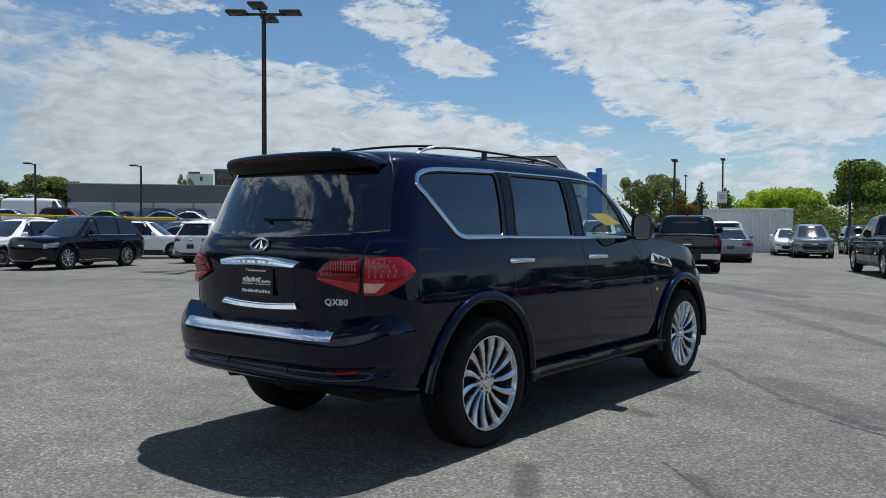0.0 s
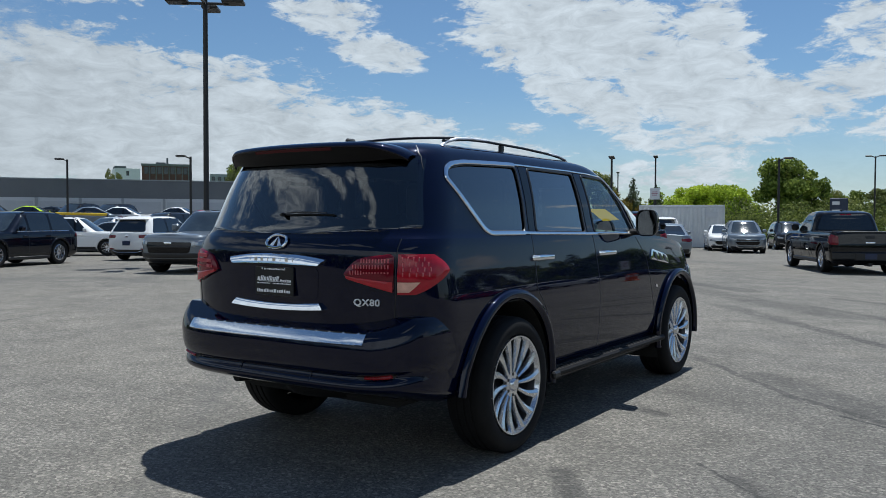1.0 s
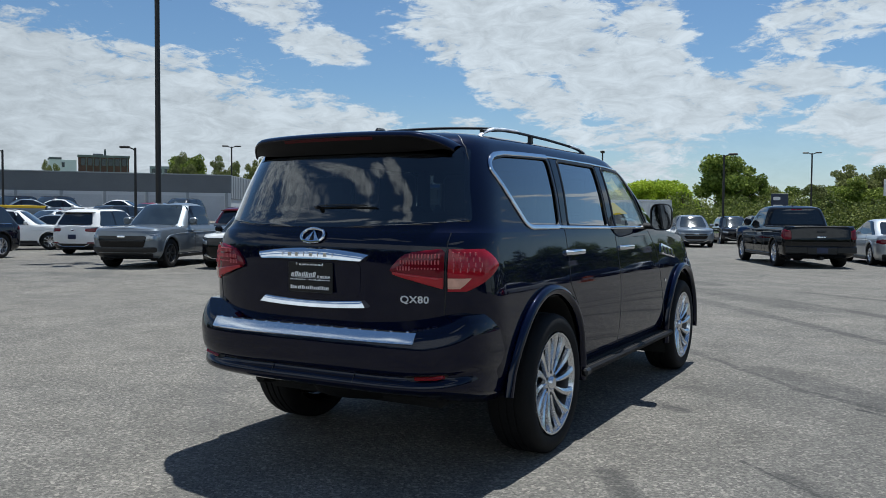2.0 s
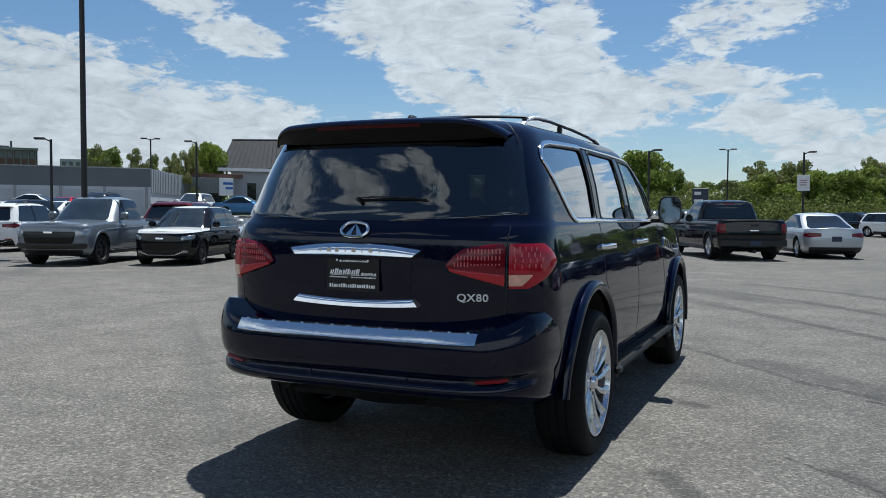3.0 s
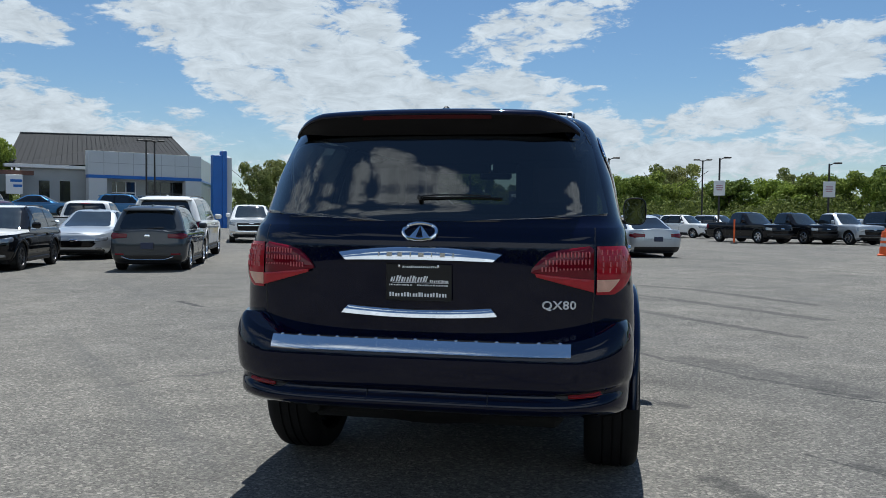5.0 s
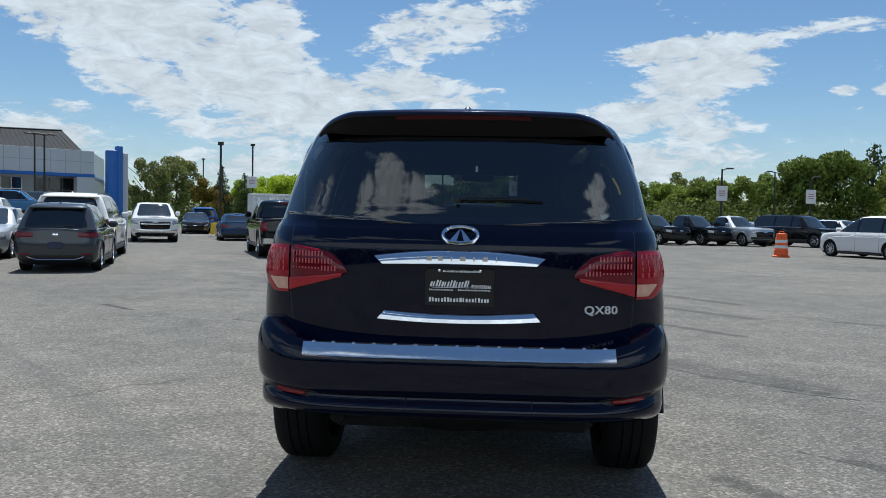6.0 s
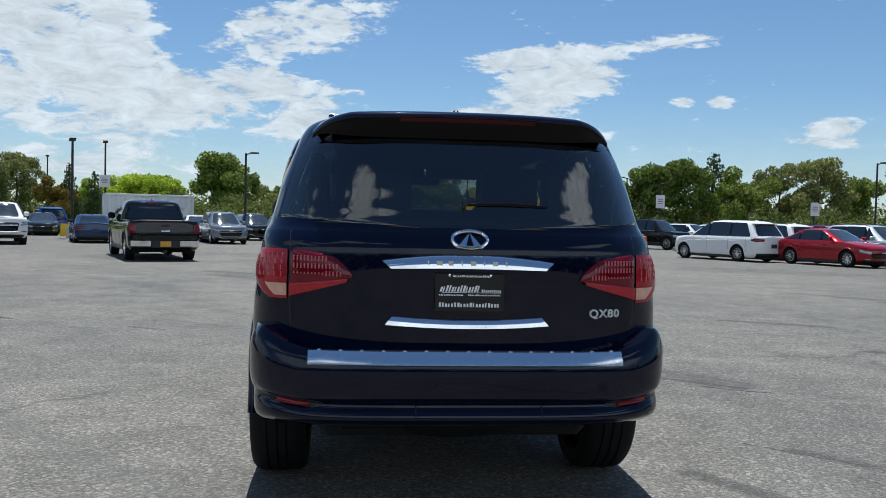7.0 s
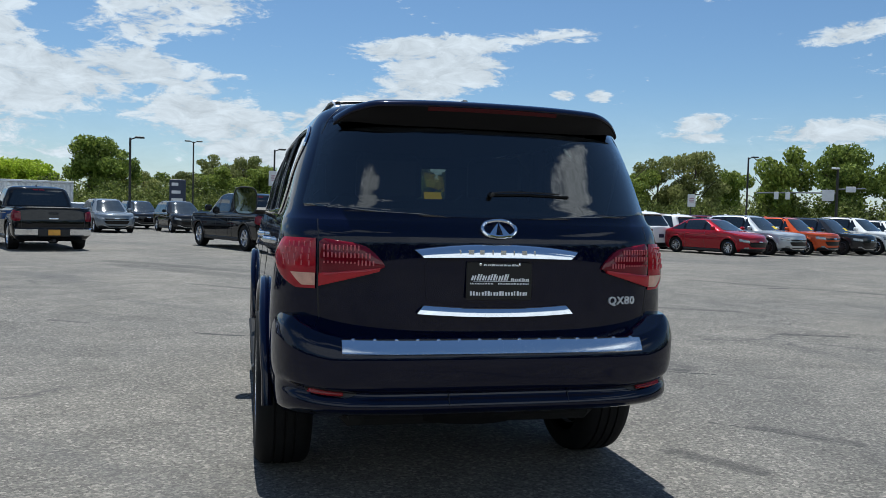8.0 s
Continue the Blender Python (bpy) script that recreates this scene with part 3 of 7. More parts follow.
class Shell:
    """A body form: at each height a plan outline, straight along the sides and rounded at both ends.
    rows: height, half width, rear end, front end."""

    def __init__(self, rows, rear=(0.45, 2.6), front=(0.6, 2.4), warp=None):
        z = [r[0] for r in rows]
        self.z0, self.z1 = z[0], z[-1]
        self.w, self.yr, self.yf = (pchip(z, [r[k] for r in rows]) for k in (1, 2, 3))
        self.Lr, self.nr = rear
        self.Lf, self.nf = front
        self.warp = warp or (lambda y, z: 0.0)

    def ends(self, z):
        yr, yf = self.yr(z), self.yf(z)
        k = np.minimum(1.0, (yf - yr) / (self.Lr + self.Lf + 0.02))
        return yr, yf, self.Lr * k, self.Lf * k

    def side(self, y, z):
        yr, yf, lr, lf = self.ends(z)
        w = self.w(z)
        tr = np.clip((yr + lr - y) / lr, 0, 1)
        tf = np.clip((y - yf + lf) / lf, 0, 1)
        return w * (1 - tr ** self.nr) ** (1 / self.nr) * (1 - tf ** self.nf) ** (1 / self.nf)

    def rear(self, x, z):
        yr, yf, lr, lf = self.ends(z)
        u = np.clip(np.abs(x) / self.w(z), 0, 1)
        return yr + lr - lr * (1 - u ** self.nr) ** (1 / self.nr)

    def front(self, x, z):
        yr, yf, lr, lf = self.ends(z)
        u = np.clip(np.abs(x) / self.w(z), 0, 1)
        return yf - lf + lf * (1 - u ** self.nf) ** (1 / self.nf)

    def point(self, face, a, z, sgn=1):
        if face == "side":
            p = (sgn * float(self.side(a, z)), a, z)
        elif face == "rear":
            p = (a, float(self.rear(a, z)), z)
        else:
            p = (a, float(self.front(a, z)), z)
        return Vector((p[0], p[1], z + float(self.warp(p[1], z))))

    def normal(self, face, a, z, sgn=1):
        e = 0.004
        za, zb = max(self.z0, z - e), min(self.z1, z + e)
        du = self.point(face, a + e, z, sgn) - self.point(face, a - e, z, sgn)
        dv = self.point(face, a, zb, sgn) - self.point(face, a, za, sgn)
        n = du.cross(dv).normalized()
        out = {"side": Vector((sgn, 0, 0)), "rear": Vector((0.3 * a, -1, 0)), "front": Vector((0.3 * a, 1, 0))}[face]
        return n if n.dot(out) > 0 else -n

    def levels(self, step):
        zz = np.linspace(self.z0, self.z1, 600)
        s = np.concatenate(([0], np.cumsum(np.hypot(np.diff(self.w(zz)), np.diff(zz)))))
        n = max(3, int(round(s[-1] / step)))
        return np.interp(np.linspace(0, s[-1], n + 1), s, zz)

    def outline(self, z, nr, ns, nf):
        """Half outline from the rear middle round the right side to the front middle."""
        yr, yf, lr, lf = (float(v) for v in self.ends(z))
        w = float(self.w(z))

        def arc(l, n, k):
            t = np.linspace(0, math.pi / 2, 160)
            x, y = w * np.sin(t) ** (2 / n), l * (1 - np.cos(t) ** (2 / n))
            s = np.concatenate(([0], np.cumsum(np.hypot(np.diff(x), np.diff(y)))))
            q = np.linspace(0, s[-1], k + 1)
            return np.interp(q, s, x), np.interp(q, s, y)
        xr, dr = arc(lr, self.nr, nr)
        xf, df = arc(lf, self.nf, nf)
        ys = np.linspace(yr + lr, yf - lf, ns + 1)[1:-1]
        return np.concatenate((xr, np.full(len(ys), w), xf[::-1])), np.concatenate((yr + dr, ys, (yf - df)[::-1]))

    def skin(self, step, keep, counts=None):
        """The shell as a mesh: all cells for which keep(x, y, z, col share) holds; and the rest as a second one."""
        zs = self.levels(step)
        zm = zs[len(zs) // 2]
        yr, yf, lr, lf = (float(v) for v in self.ends(zs[0]))
        wm_ = float(self.w(zm))
        nr, ns, nf = counts or (max(4, int((wm_ + lr * 0.6) / step)), max(3, int((yf - yr - lr - lf) / step)), max(4, int((wm_ + lf * 0.6) / step)))
        rows = []
        for z in zs:
            x, y = self.outline(z, nr, ns, nf)
            x, y = np.concatenate((x, -x[-2:0:-1])), np.concatenate((y, y[-2:0:-1]))
            rows.append((x, y, np.full(len(x), z)))
        X, Y, Z = (np.array([r[k] for r in rows]) for k in range(3))
        W = Z + np.vectorize(self.warp)(Y, Z)
        n = X.shape[1]
        j = np.arange(n)
        jn = (j + 1) % n
        cx, cy, cz = ((A[:-1][:, j] + A[:-1][:, jn] + A[1:][:, j] + A[1:][:, jn]) / 4 for A in (X, Y, Z))
        k = keep(cx, cy, cz)
        pts = np.stack((X, Y, W), -1).reshape(-1, 3)
        R = np.arange(len(zs) - 1)[:, None] * n
        quads = np.stack((R + j, R + jn, R + n + jn, R + n + j), -1)
        self.top = [(float(X[-1][i]), float(Y[-1][i]), float(W[-1][i])) for i in range(nr + ns + nf + 1)]
        self.low = [(float(X[0][i]), float(Y[0][i]), float(W[0][i])) for i in range(nr + ns + nf + 1)]
        outs = []
        for sel in (k, ~k):
            q = quads[sel]
            used = np.unique(q)
            re = np.zeros(len(pts), int)
            re[used] = np.arange(len(used))
            g = Geo()
            g.v = [tuple(p) for p in pts[used]]
            g.f = [tuple(int(a) for a in f) for f in re[q]]
            outs.append(g)
        return outs

    def cap(self, loop, n=8, crown=0.03, prof=None):
        """A lid across the mirrored half outline loop."""
        rows = []
        for x, y, z in loop:
            if prof:
                row = prof(x, y, z)
            else:
                row = [(x * (1 - 2 * i / n), y, z + crown * (1 - (1 - 2 * i / n) ** 2) * min(1, x / 0.5)) for i in range(n + 1)]
            rows.append(row)
        return Geo().grid(rows)

    def patch(self, face, poly, off=0.004, depth=0.02, dome=0.0, rows=10, cols=10, sgn=1):
        """A lens, pane or plate on the form: poly gives (along, height) corners, one span at each height."""
        zs = [p[1] for p in poly]
        lo, hi = min(zs), max(zs)
        grid = []
        for i in range(rows + 1):
            z = lo + (hi - lo) * i / rows
            zc = min(max(z, lo + 1e-5), hi - 1e-5)
            hits = []
            for (a0, z0), (a1, z1) in zip(poly, poly[1:] + poly[:1]):
                if (z0 > zc) != (z1 > zc):
                    hits.append(a0 + (a1 - a0) * (zc - z0) / (z1 - z0))
            if len(hits) < 2:
                continue
            a0, a1 = min(hits), max(hits)
            row = []
            for j in range(cols + 1):
                s = j / cols
                a = a0 + (a1 - a0) * s
                d = off + dome * (1 - (2 * s - 1) ** 4) * (1 - (2 * i / rows - 1) ** 4)
                row.append(tuple(self.point(face, a, z, sgn) + self.normal(face, a, z, sgn) * d))
            # skirt back into the form
            ends = []
            for a in (a0, a1):
                ends.append(tuple(self.point(face, a, z, sgn) + self.normal(face, a, z, sgn) * (off - depth)))
            grid.append([ends[0]] + row + [ends[1]])
        z_lo = [tuple(Vector(p) - self.normal(face, (poly[0][0]), lo, sgn) * depth) for p in grid[0]]
        z_hi = [tuple(Vector(p) - self.normal(face, (poly[0][0]), hi, sgn) * depth) for p in grid[-1]]
        return Geo().grid([z_lo] + grid + [z_hi])

    def strip(self, face, pts, width, height, off=0.0, sgn=1, closed=False, seg=8, sub=6):
        """A bead laid along a line of (along, height) points on the form."""
        path, nor = [], []
        n = len(pts)
        for i in range(n if closed else n - 1):
            a, b = Vector(pts[i]), Vector(pts[(i + 1) % n])
            k = max(1, min(sub, int((b - a).length / 0.03)))
            for j in range(k):
                q = a.lerp(b, j / k)
                path.append(self.point(face, q[0], q[1], sgn))
                nor.append(self.normal(face, q[0], q[1], sgn))
        if not closed:
            path.append(self.point(face, pts[-1][0], pts[-1][1], sgn))
            nor.append(self.normal(face, pts[-1][0], pts[-1][1], sgn))
        path = [p + q * off for p, q in zip(path, nor)]
        return Geo().sweep(path, width, height, nor, seg, closed)


def gz(x, y):
    """Height of the ground: the lot falls away a little, and rises towards the buildings on the left."""
    r = math.hypot(x, y)
    z = -0.004 * max(0.0, min(r, 70.0) - 5.0)
    t = min(1.0, max(0.0, (r - 36.0) / 22.0))
    k = min(1.0, max(0.0, (math.degrees(math.atan2(-x, y)) - 25.0) / 10.0)) if y > 0 else (1.0 if x < 0 and y > -20 else 0.0)
    return z + 1.15 * t * t * (3 - 2 * t) * k * k * (3 - 2 * k)

# ---- ground ----
def build_ground():
    rings = [0.0] + [0.6 * 1.12 ** i for i in range(76)]
    rings = [r for r in rings if r < 3000] + [3200.0]
    seg = 128
    rows = []
    for r in rings:
        row = []
        for i in range(seg):
            a = 2 * math.pi * i / seg
            x, y = r * math.cos(a), r * math.sin(a)
            row.append((x, y, gz(x, y)))
        rows.append(row)
    ob = part("ground", Geo().grid(rows, True), ASPHALT, smooth=60)
    tagged(ob, "worn grey asphalt of the parking lot with stains and cracks", "ground", kind="structure")
    # grass verge beyond the lot
    rows = []
    for k in range(13):
        row = []
        for i in range(97):
            a = radians(-62 + 124 * i / 96)
            r = 79 + 3 * math.sin(a * 9) + [0, 0.4, 2, 6, 12, 20, 40, 80, 160, 400, 900, 1800, 3100][k]
            x, y = r * math.sin(a), r * math.cos(a)
            row.append((x, y, gz(x, y) + (0.02 if k == 0 else 0.12)))
        rows.append(row)
    tagged(part("grass_verge", Geo().grid(rows), GRASS, smooth=60), "mown green grass verge behind the parking lot", "grass", kind="structure")


build_ground()

# ---- buildings, poles, lot furniture ----
B_GREY = plain("grey_cladding", (0.30, 0.32, 0.335), 0.7, 0, 0.10, 0.6)
B_DARK = plain("dark_fascia", (0.135, 0.145, 0.155), 0.7, 0, 0.12, 0.5)
B_LIGHT = plain("pale_panel", (0.52, 0.54, 0.56), 0.6, 0, 0.06, 0.5)
B_WHITE = plain("white_panel", (0.74, 0.75, 0.76), 0.5, 0, 0.06, 0.6)
B_DOOR = plain("overhead_door_paint", (0.44, 0.46, 0.49), 0.6, 0, 0.1, 0.6)
B_BLUE = plain("blue_panel", (0.02, 0.13, 0.45), 0.35, 0, 0.08, 0.6)
B_ROOF = plain("roof_metal", (0.017, 0.019, 0.023), 0.75, 0.0, 0.14, 0.6, 0, 0, 0, 0.2)
B_SHED = plain("grey_green_metal", (0.15, 0.17, 0.165), 0.6, 0, 0.1, 0.6)
B_BRICK = plain("red_brown_brick", (0.12, 0.062, 0.048), 0.85, 0, 0.2, 1.5)
B_GLASS = plain("shop_glass", (0.018, 0.022, 0.025), 0.05, 0, 0.3, 0.4, 0, 0.6)
B_CONT = plain("container_paint", (0.56, 0.58, 0.59), 0.6, 0.1, 0.10, 0.8)
POLE = plain("dark_bronze", (0.035, 0.032, 0.030), 0.5, 0.4, 0.15, 2.0)
SIGNFACE = plain("sign_face", (0.66, 0.67, 0.68), 0.5, 0, 0.08, 3.0)
SIGNRED = plain("sign_red", (0.40, 0.22, 0.27), 0.5, 0, 0.1, 3.0)
ORANGE = plain("safety_orange", (0.80, 0.12, 0.02), 0.6, 0, 0.1, 3.0)
KERBYEL = plain("yellow_kerb_paint", (0.72, 0.46, 0.02), 0.7, 0, 0.15, 2.0)


def wall_run(name, a, b, z0, z1, thick, material, parent, label=""):
    """An upright slab from a to b, its thickness lying to the left of the way."""
    ax, ay = a
    bx, by = b
    ln = math.hypot(bx - ax, by - ay)
    ang = math.degrees(math.atan2(by - ay, bx - ax))
    return part(name, Geo().box(0, ln, 0, thick, z0, z1, 0.01), material, parent, label, m=pose(ax, ay, 0, 0, 0, ang))


def on_wall(name, a, b, s0, s1, z0, z1, proud, material, parent, deep=0.05):
    """A slab set on the outer face of the wall from a to b, between two distances along it."""
    ax, ay = a
    bx, by = b
    ang = math.degrees(math.atan2(by - ay, bx - ax))
    return part(name, Geo().box(s0, s1, -proud, deep, z0, z1, 0.004), material, parent, m=pose(ax, ay, 0, 0, 0, ang))


def build_long_building():
    b = thing("long_building", "low long grey commercial building with pale overhead doors", "building")
    c, l = (-45.5, 45.0), (-58.9, 27.6)
    r = (-52.7, 56.9)
    G = -0.3
    # front face: from the left end to the corner (outer side to the right of the way)
    wall_run("wall", l, c, G, 3.15, 0.4, B_LIGHT, b)
    wall_run("fascia", l, c, 3.15, 4.55, 0.5, B_DARK, b, "dark grey fascia")
    on_wall("coping", l, c, -0.1, 22.0, 4.55, 4.63, 0.06, B_GREY, b, 0.5)
    s = 0.5
    i = 0
    while s < 20.0:
        on_wall("overhead_door", l, c, s, s + 2.6, G, 2.9, 0.03, B_DOOR, b)
        on_wall("pilaster", l, c, s + 2.72, s + 2.92, G, 3.15, 0.12, B_GREY, b)
        s += 3.05
        i += 1
    wall_run("wall", c, r, G, 2.7, 0.4, B_LIGHT, b)
    wall_run("fascia", c, r, 2.7, 4.6, 0.5, B_GREY, b, "grey corrugated fascia")
    for k in range(22):
        on_wall("rib", c, r, 0.2 + k * 0.63, 0.28 + k * 0.63, 2.72, 4.55, 0.04, B_GREY, b)
    on_wall("drip_line", c, r, 0, 13.9, 2.66, 2.72, 0.05, B_DARK, b)
    # flat roof
    g = Geo()
    g.add([(-59.0, 28.4, 4.4), (-46.2, 45.0, 4.4), (-53.2, 56.6, 4.4), (-76, 60, 4.4), (-76, 34, 4.4)], [(0, 1, 2, 3, 4)])
    part("roof", g, B_DARK, b)
    # recessed end; a dark slab stands in for the shaded opening
    wall_run("fascia", (-52.5, 56.6), (-50.4, 59.2), 3.0, 4.5, 0.4, B_SHED, b)
    for k in range(10):
        on_wall("rib", (-52.5, 56.6), (-50.4, 59.2), 0.15 + k * 0.33, 0.19 + k * 0.33, 3.02, 4.48, 0.03, B_SHED, b)
    wall_run("opening", (-52.5, 56.9), (-50.4, 59.5), G, 3.0, 0.2, B_GLASS, b)
    wall_run("brick_band", (-52.7, 56.9), (-49.3, 61.3), 4.5, 4.9, 0.5, B_BRICK, b)
    wall_run("sign_wall", (-50.4, 59.1), (-49.6, 60.2), 2.8, 4.5, 0.4, B_WHITE, b, "white sign panel with blue bars")
    on_wall("sign_bar", (-50.4, 59.1), (-49.6, 60.2), 0.35, 1.3, 3.85, 4.08, 0.03, B_BLUE, b)
    on_wall("sign_bar", (-50.4, 59.1), (-49.6, 60.2), 0.6, 1.3, 3.4, 3.63, 0.03, B_BLUE, b)
    # plant on the roof far behind
    m = thing("mill_building", "distant brown brick building with roof plant", "building")
    p, q = (-103.7, 73.6), (-99.4, 79.1)
    wall_run("wall", p, q, -0.5, 10.0, 7.0, B_BRICK, m)
    on_wall("parapet", p, q, -0.1, 7.1, 9.75, 10.1, 0.1, B_SHED, m, 0.5)
    for k in range(7):
        on_wall("window", p, q, 0.35 + k * 0.94, 0.95 + k * 0.94, 8.55, 9.6, 0.03, B_GLASS, m)
        on_wall("pier", p, q, 1.02 + k * 0.94, 1.18 + k * 0.94, -0.5, 9.7, 0.12, B_SHED, m)
    on_wall("roof_plant", p, q, 2.0, 3.4, 10.0, 10.35, -0.5, B_DARK, m, 2.5)
    part("chimney", Geo().lathe([(0.16, 9.9), (0.14, 11.0), (0.0, 11.0)], 12, (-101.6, 76.6, 0), "z"), B_DARK, m)
    w = thing("white_building", "distant low white building beside a brick one", "building")
    wall_run("wall", (-105.6, 70.3), (-103.8, 73.4), -0.5, 9.3, 6.0, B_WHITE, w)
    on_wall("roof_edge", (-105.6, 70.3), (-103.8, 73.4), 0.0, 1.6, 9.3, 9.6, 0.05, B_DARK, w, 3.0)
    on_wall("window", (-105.6, 70.3), (-103.8, 73.4), 1.6, 2.0, 8.2, 8.9, 0.03, B_GLASS, w)
    g2 = thing("grey_building", "distant grey flat roofed building", "building")
    wall_run("wall", (-97.3, 81.1), (-94.9, 83.9), -0.5, 8.7, 6.0, B_GREY, g2)
    for k in range(4):
        on_wall("window", (-97.3, 81.1), (-94.9, 83.9), 0.3 + k * 0.9, 0.8 + k * 0.9, 7.7, 8.3, 0.03, B_GLASS, g2)


def build_showroom():
    s = thing("showroom", "grey car showroom with pale portal, blue band and metal roof", "building")
    G = -0.35
    wl, fl, fr = (-50.8, 61.5), (-46.1, 64.6), (-39.4, 73.6)
    # left wing wall with two windows
    wall_run("wall", wl, (-45.6, 67.6), G, 5.4, 0.4, B_GREY, s)
    for a in (1.5, 3.3):
        on_wall("window", wl, (-45.6, 67.6), a, a + 0.9, 2.2, 4.1, 0.03, B_GLASS, s)
    on_wall("eave", (-51.6, 60.6), (-45.0, 68.3), -0.2, 10.0, 5.25, 5.55, 0.5, B_WHITE, s, 0.4)
    # portal
    ln = math.hypot(fr[0] - fl[0], fr[1] - fl[1])
    wall_run("portal_fascia", fl, fr, 4.75, 7.0, 0.8, B_LIGHT, s, "pale metal fascia panels")
    on_wall("blue_band", fl, fr, 0, ln + 0.02, 4.45, 4.75, 0.06, B_BLUE, s, 0.7)
    for k in range(1, 8):
        on_wall("panel_joint", fl, fr, ln * k / 8, ln * k / 8 + 0.04, 4.78, 6.98, 0.008, B_GREY, s)
    on_wall("panel_joint", fl, fr, 0.02, ln - 0.02, 5.88, 5.92, 0.008, B_GREY, s)
    on_wall("portal_pier", fl, fr, 0.02, 1.7, G, 4.44, 0.02, B_LIGHT, s, 0.7)
    on_wall("portal_pier", fl, fr, ln - 1.7, ln, G, 4.44, 0.02, B_LIGHT, s, 0.7)
    back = 1.8
    d = Vector((fr[0] - fl[0], fr[1] - fl[1])).normalized()
    nrm = Vector((-d.y, d.x))
    a2 = (fl[0] + nrm.x * back, fl[1] + nrm.y * back)
    b2 = (fr[0] + nrm.x * back, fr[1] + nrm.y * back)
    wall_run("shop_front", a2, b2, G, 4.6, 0.3, B_GREY, s)
    for a, b_, z0, z1 in ((2.3, 5.1, G, 4.2), (6.4, 10.2, 0.3, 4.3)):
        on_wall("shop_window", a2, b2, a, b_, z0, z1, 0.03, B_GLASS, s)
        n = 3
        for k in range(n + 1):
            x = a + (b_ - a) * k / n
            on_wall("mullion", a2, b2, x - 0.04, x + 0.04, z0, z1, 0.08, B_WHITE if a < 3 else B_DARK, s)
        on_wall("transom", a2, b2, a, b_, 3.1, 3.2, 0.08, B_WHITE if a < 3 else B_DARK, s)
    # receding right flank
    fl2 = (fr[0] - 0.2, fr[1] + 0.02)
    end = (-44.0, 85.0)
    wall_run("flank_fascia", fl2, end, 4.6, 6.9, 0.5, B_LIGHT, s)
    wall_run("flank", (fl2[0], fl2[1] + 0.1), end, G, 4.6, 0.4, B_GREY, s)
    on_wall("blue_band", fl2, end, 0, 12.0, 4.45, 4.65, 0.05, B_BLUE, s, 0.3)
    # metal mansard with a hip
    e0, e1, e2, e3 = (-51.8, 60.6), (-39.9, 74.2), (-46.5, 86.0), (-57.5, 71.5)
    r0, r1, r2, r3 = (-54.0, 65.6), (-45.4, 78.6), (-48.5, 84.0), (-57.2, 71.2)
    g = Geo()
    g.add([(*e0, 5.45), (*e1, 6.1), (*e2, 6.1), (*e3, 5.45), (*r0, 8.8), (*r1, 9.5), (*r2, 9.5), (*r3, 8.8)], [(0, 1, 5, 4), (1, 2, 6, 5), (2, 3, 7, 6), (3, 0, 4, 7), (4, 5, 6, 7)])
    roof = part("roof", g, B_ROOF, s, "dark standing seam metal roof", smooth=0)
    g = Geo()
    for k in range(36):
        t = (k + 0.5) / 36
        a = Vector((*e0, 5.45)).lerp(Vector((*e1, 6.1)), t)
        b_ = Vector((*r0, 8.8)).lerp(Vector((*r1, 9.5)), t)
        part("roof_seam", Geo().sweep([a, b_], 0.03, 0.035, None, 6), B_ROOF, roof)
    for nm, pts in (("ridge_cap", [(*r0, 8.84), (*r1, 9.54)]),):
        part(nm, Geo().sweep(pts, 0.25, 0.12, None, 8), B_DARK, roof)
    # blue tower sign
    t = thing("blue_tower", "tall blue tower sign beside the showroom", "sign")
    m = pose(-34.0, 66.9, 0, 0, 0, 40)
    part("panel", Geo().box(-0.80, 0.30, -0.5, 0.5, -0.4, 6.6, 0.03), B_BLUE, t, m=m)
    part("fin", Geo().box(-0.05, 0.35, -0.6, 0.6, -0.4, 7.0, 0.03), B_BLUE, t, m=pose(-33.9, 66.9, 0, 0, 0, 40))
    part("white_face", Geo().box(0.48, 0.95, -0.4, 0.5, -0.4, 6.4, 0.03), B_LIGHT, t, m=m)


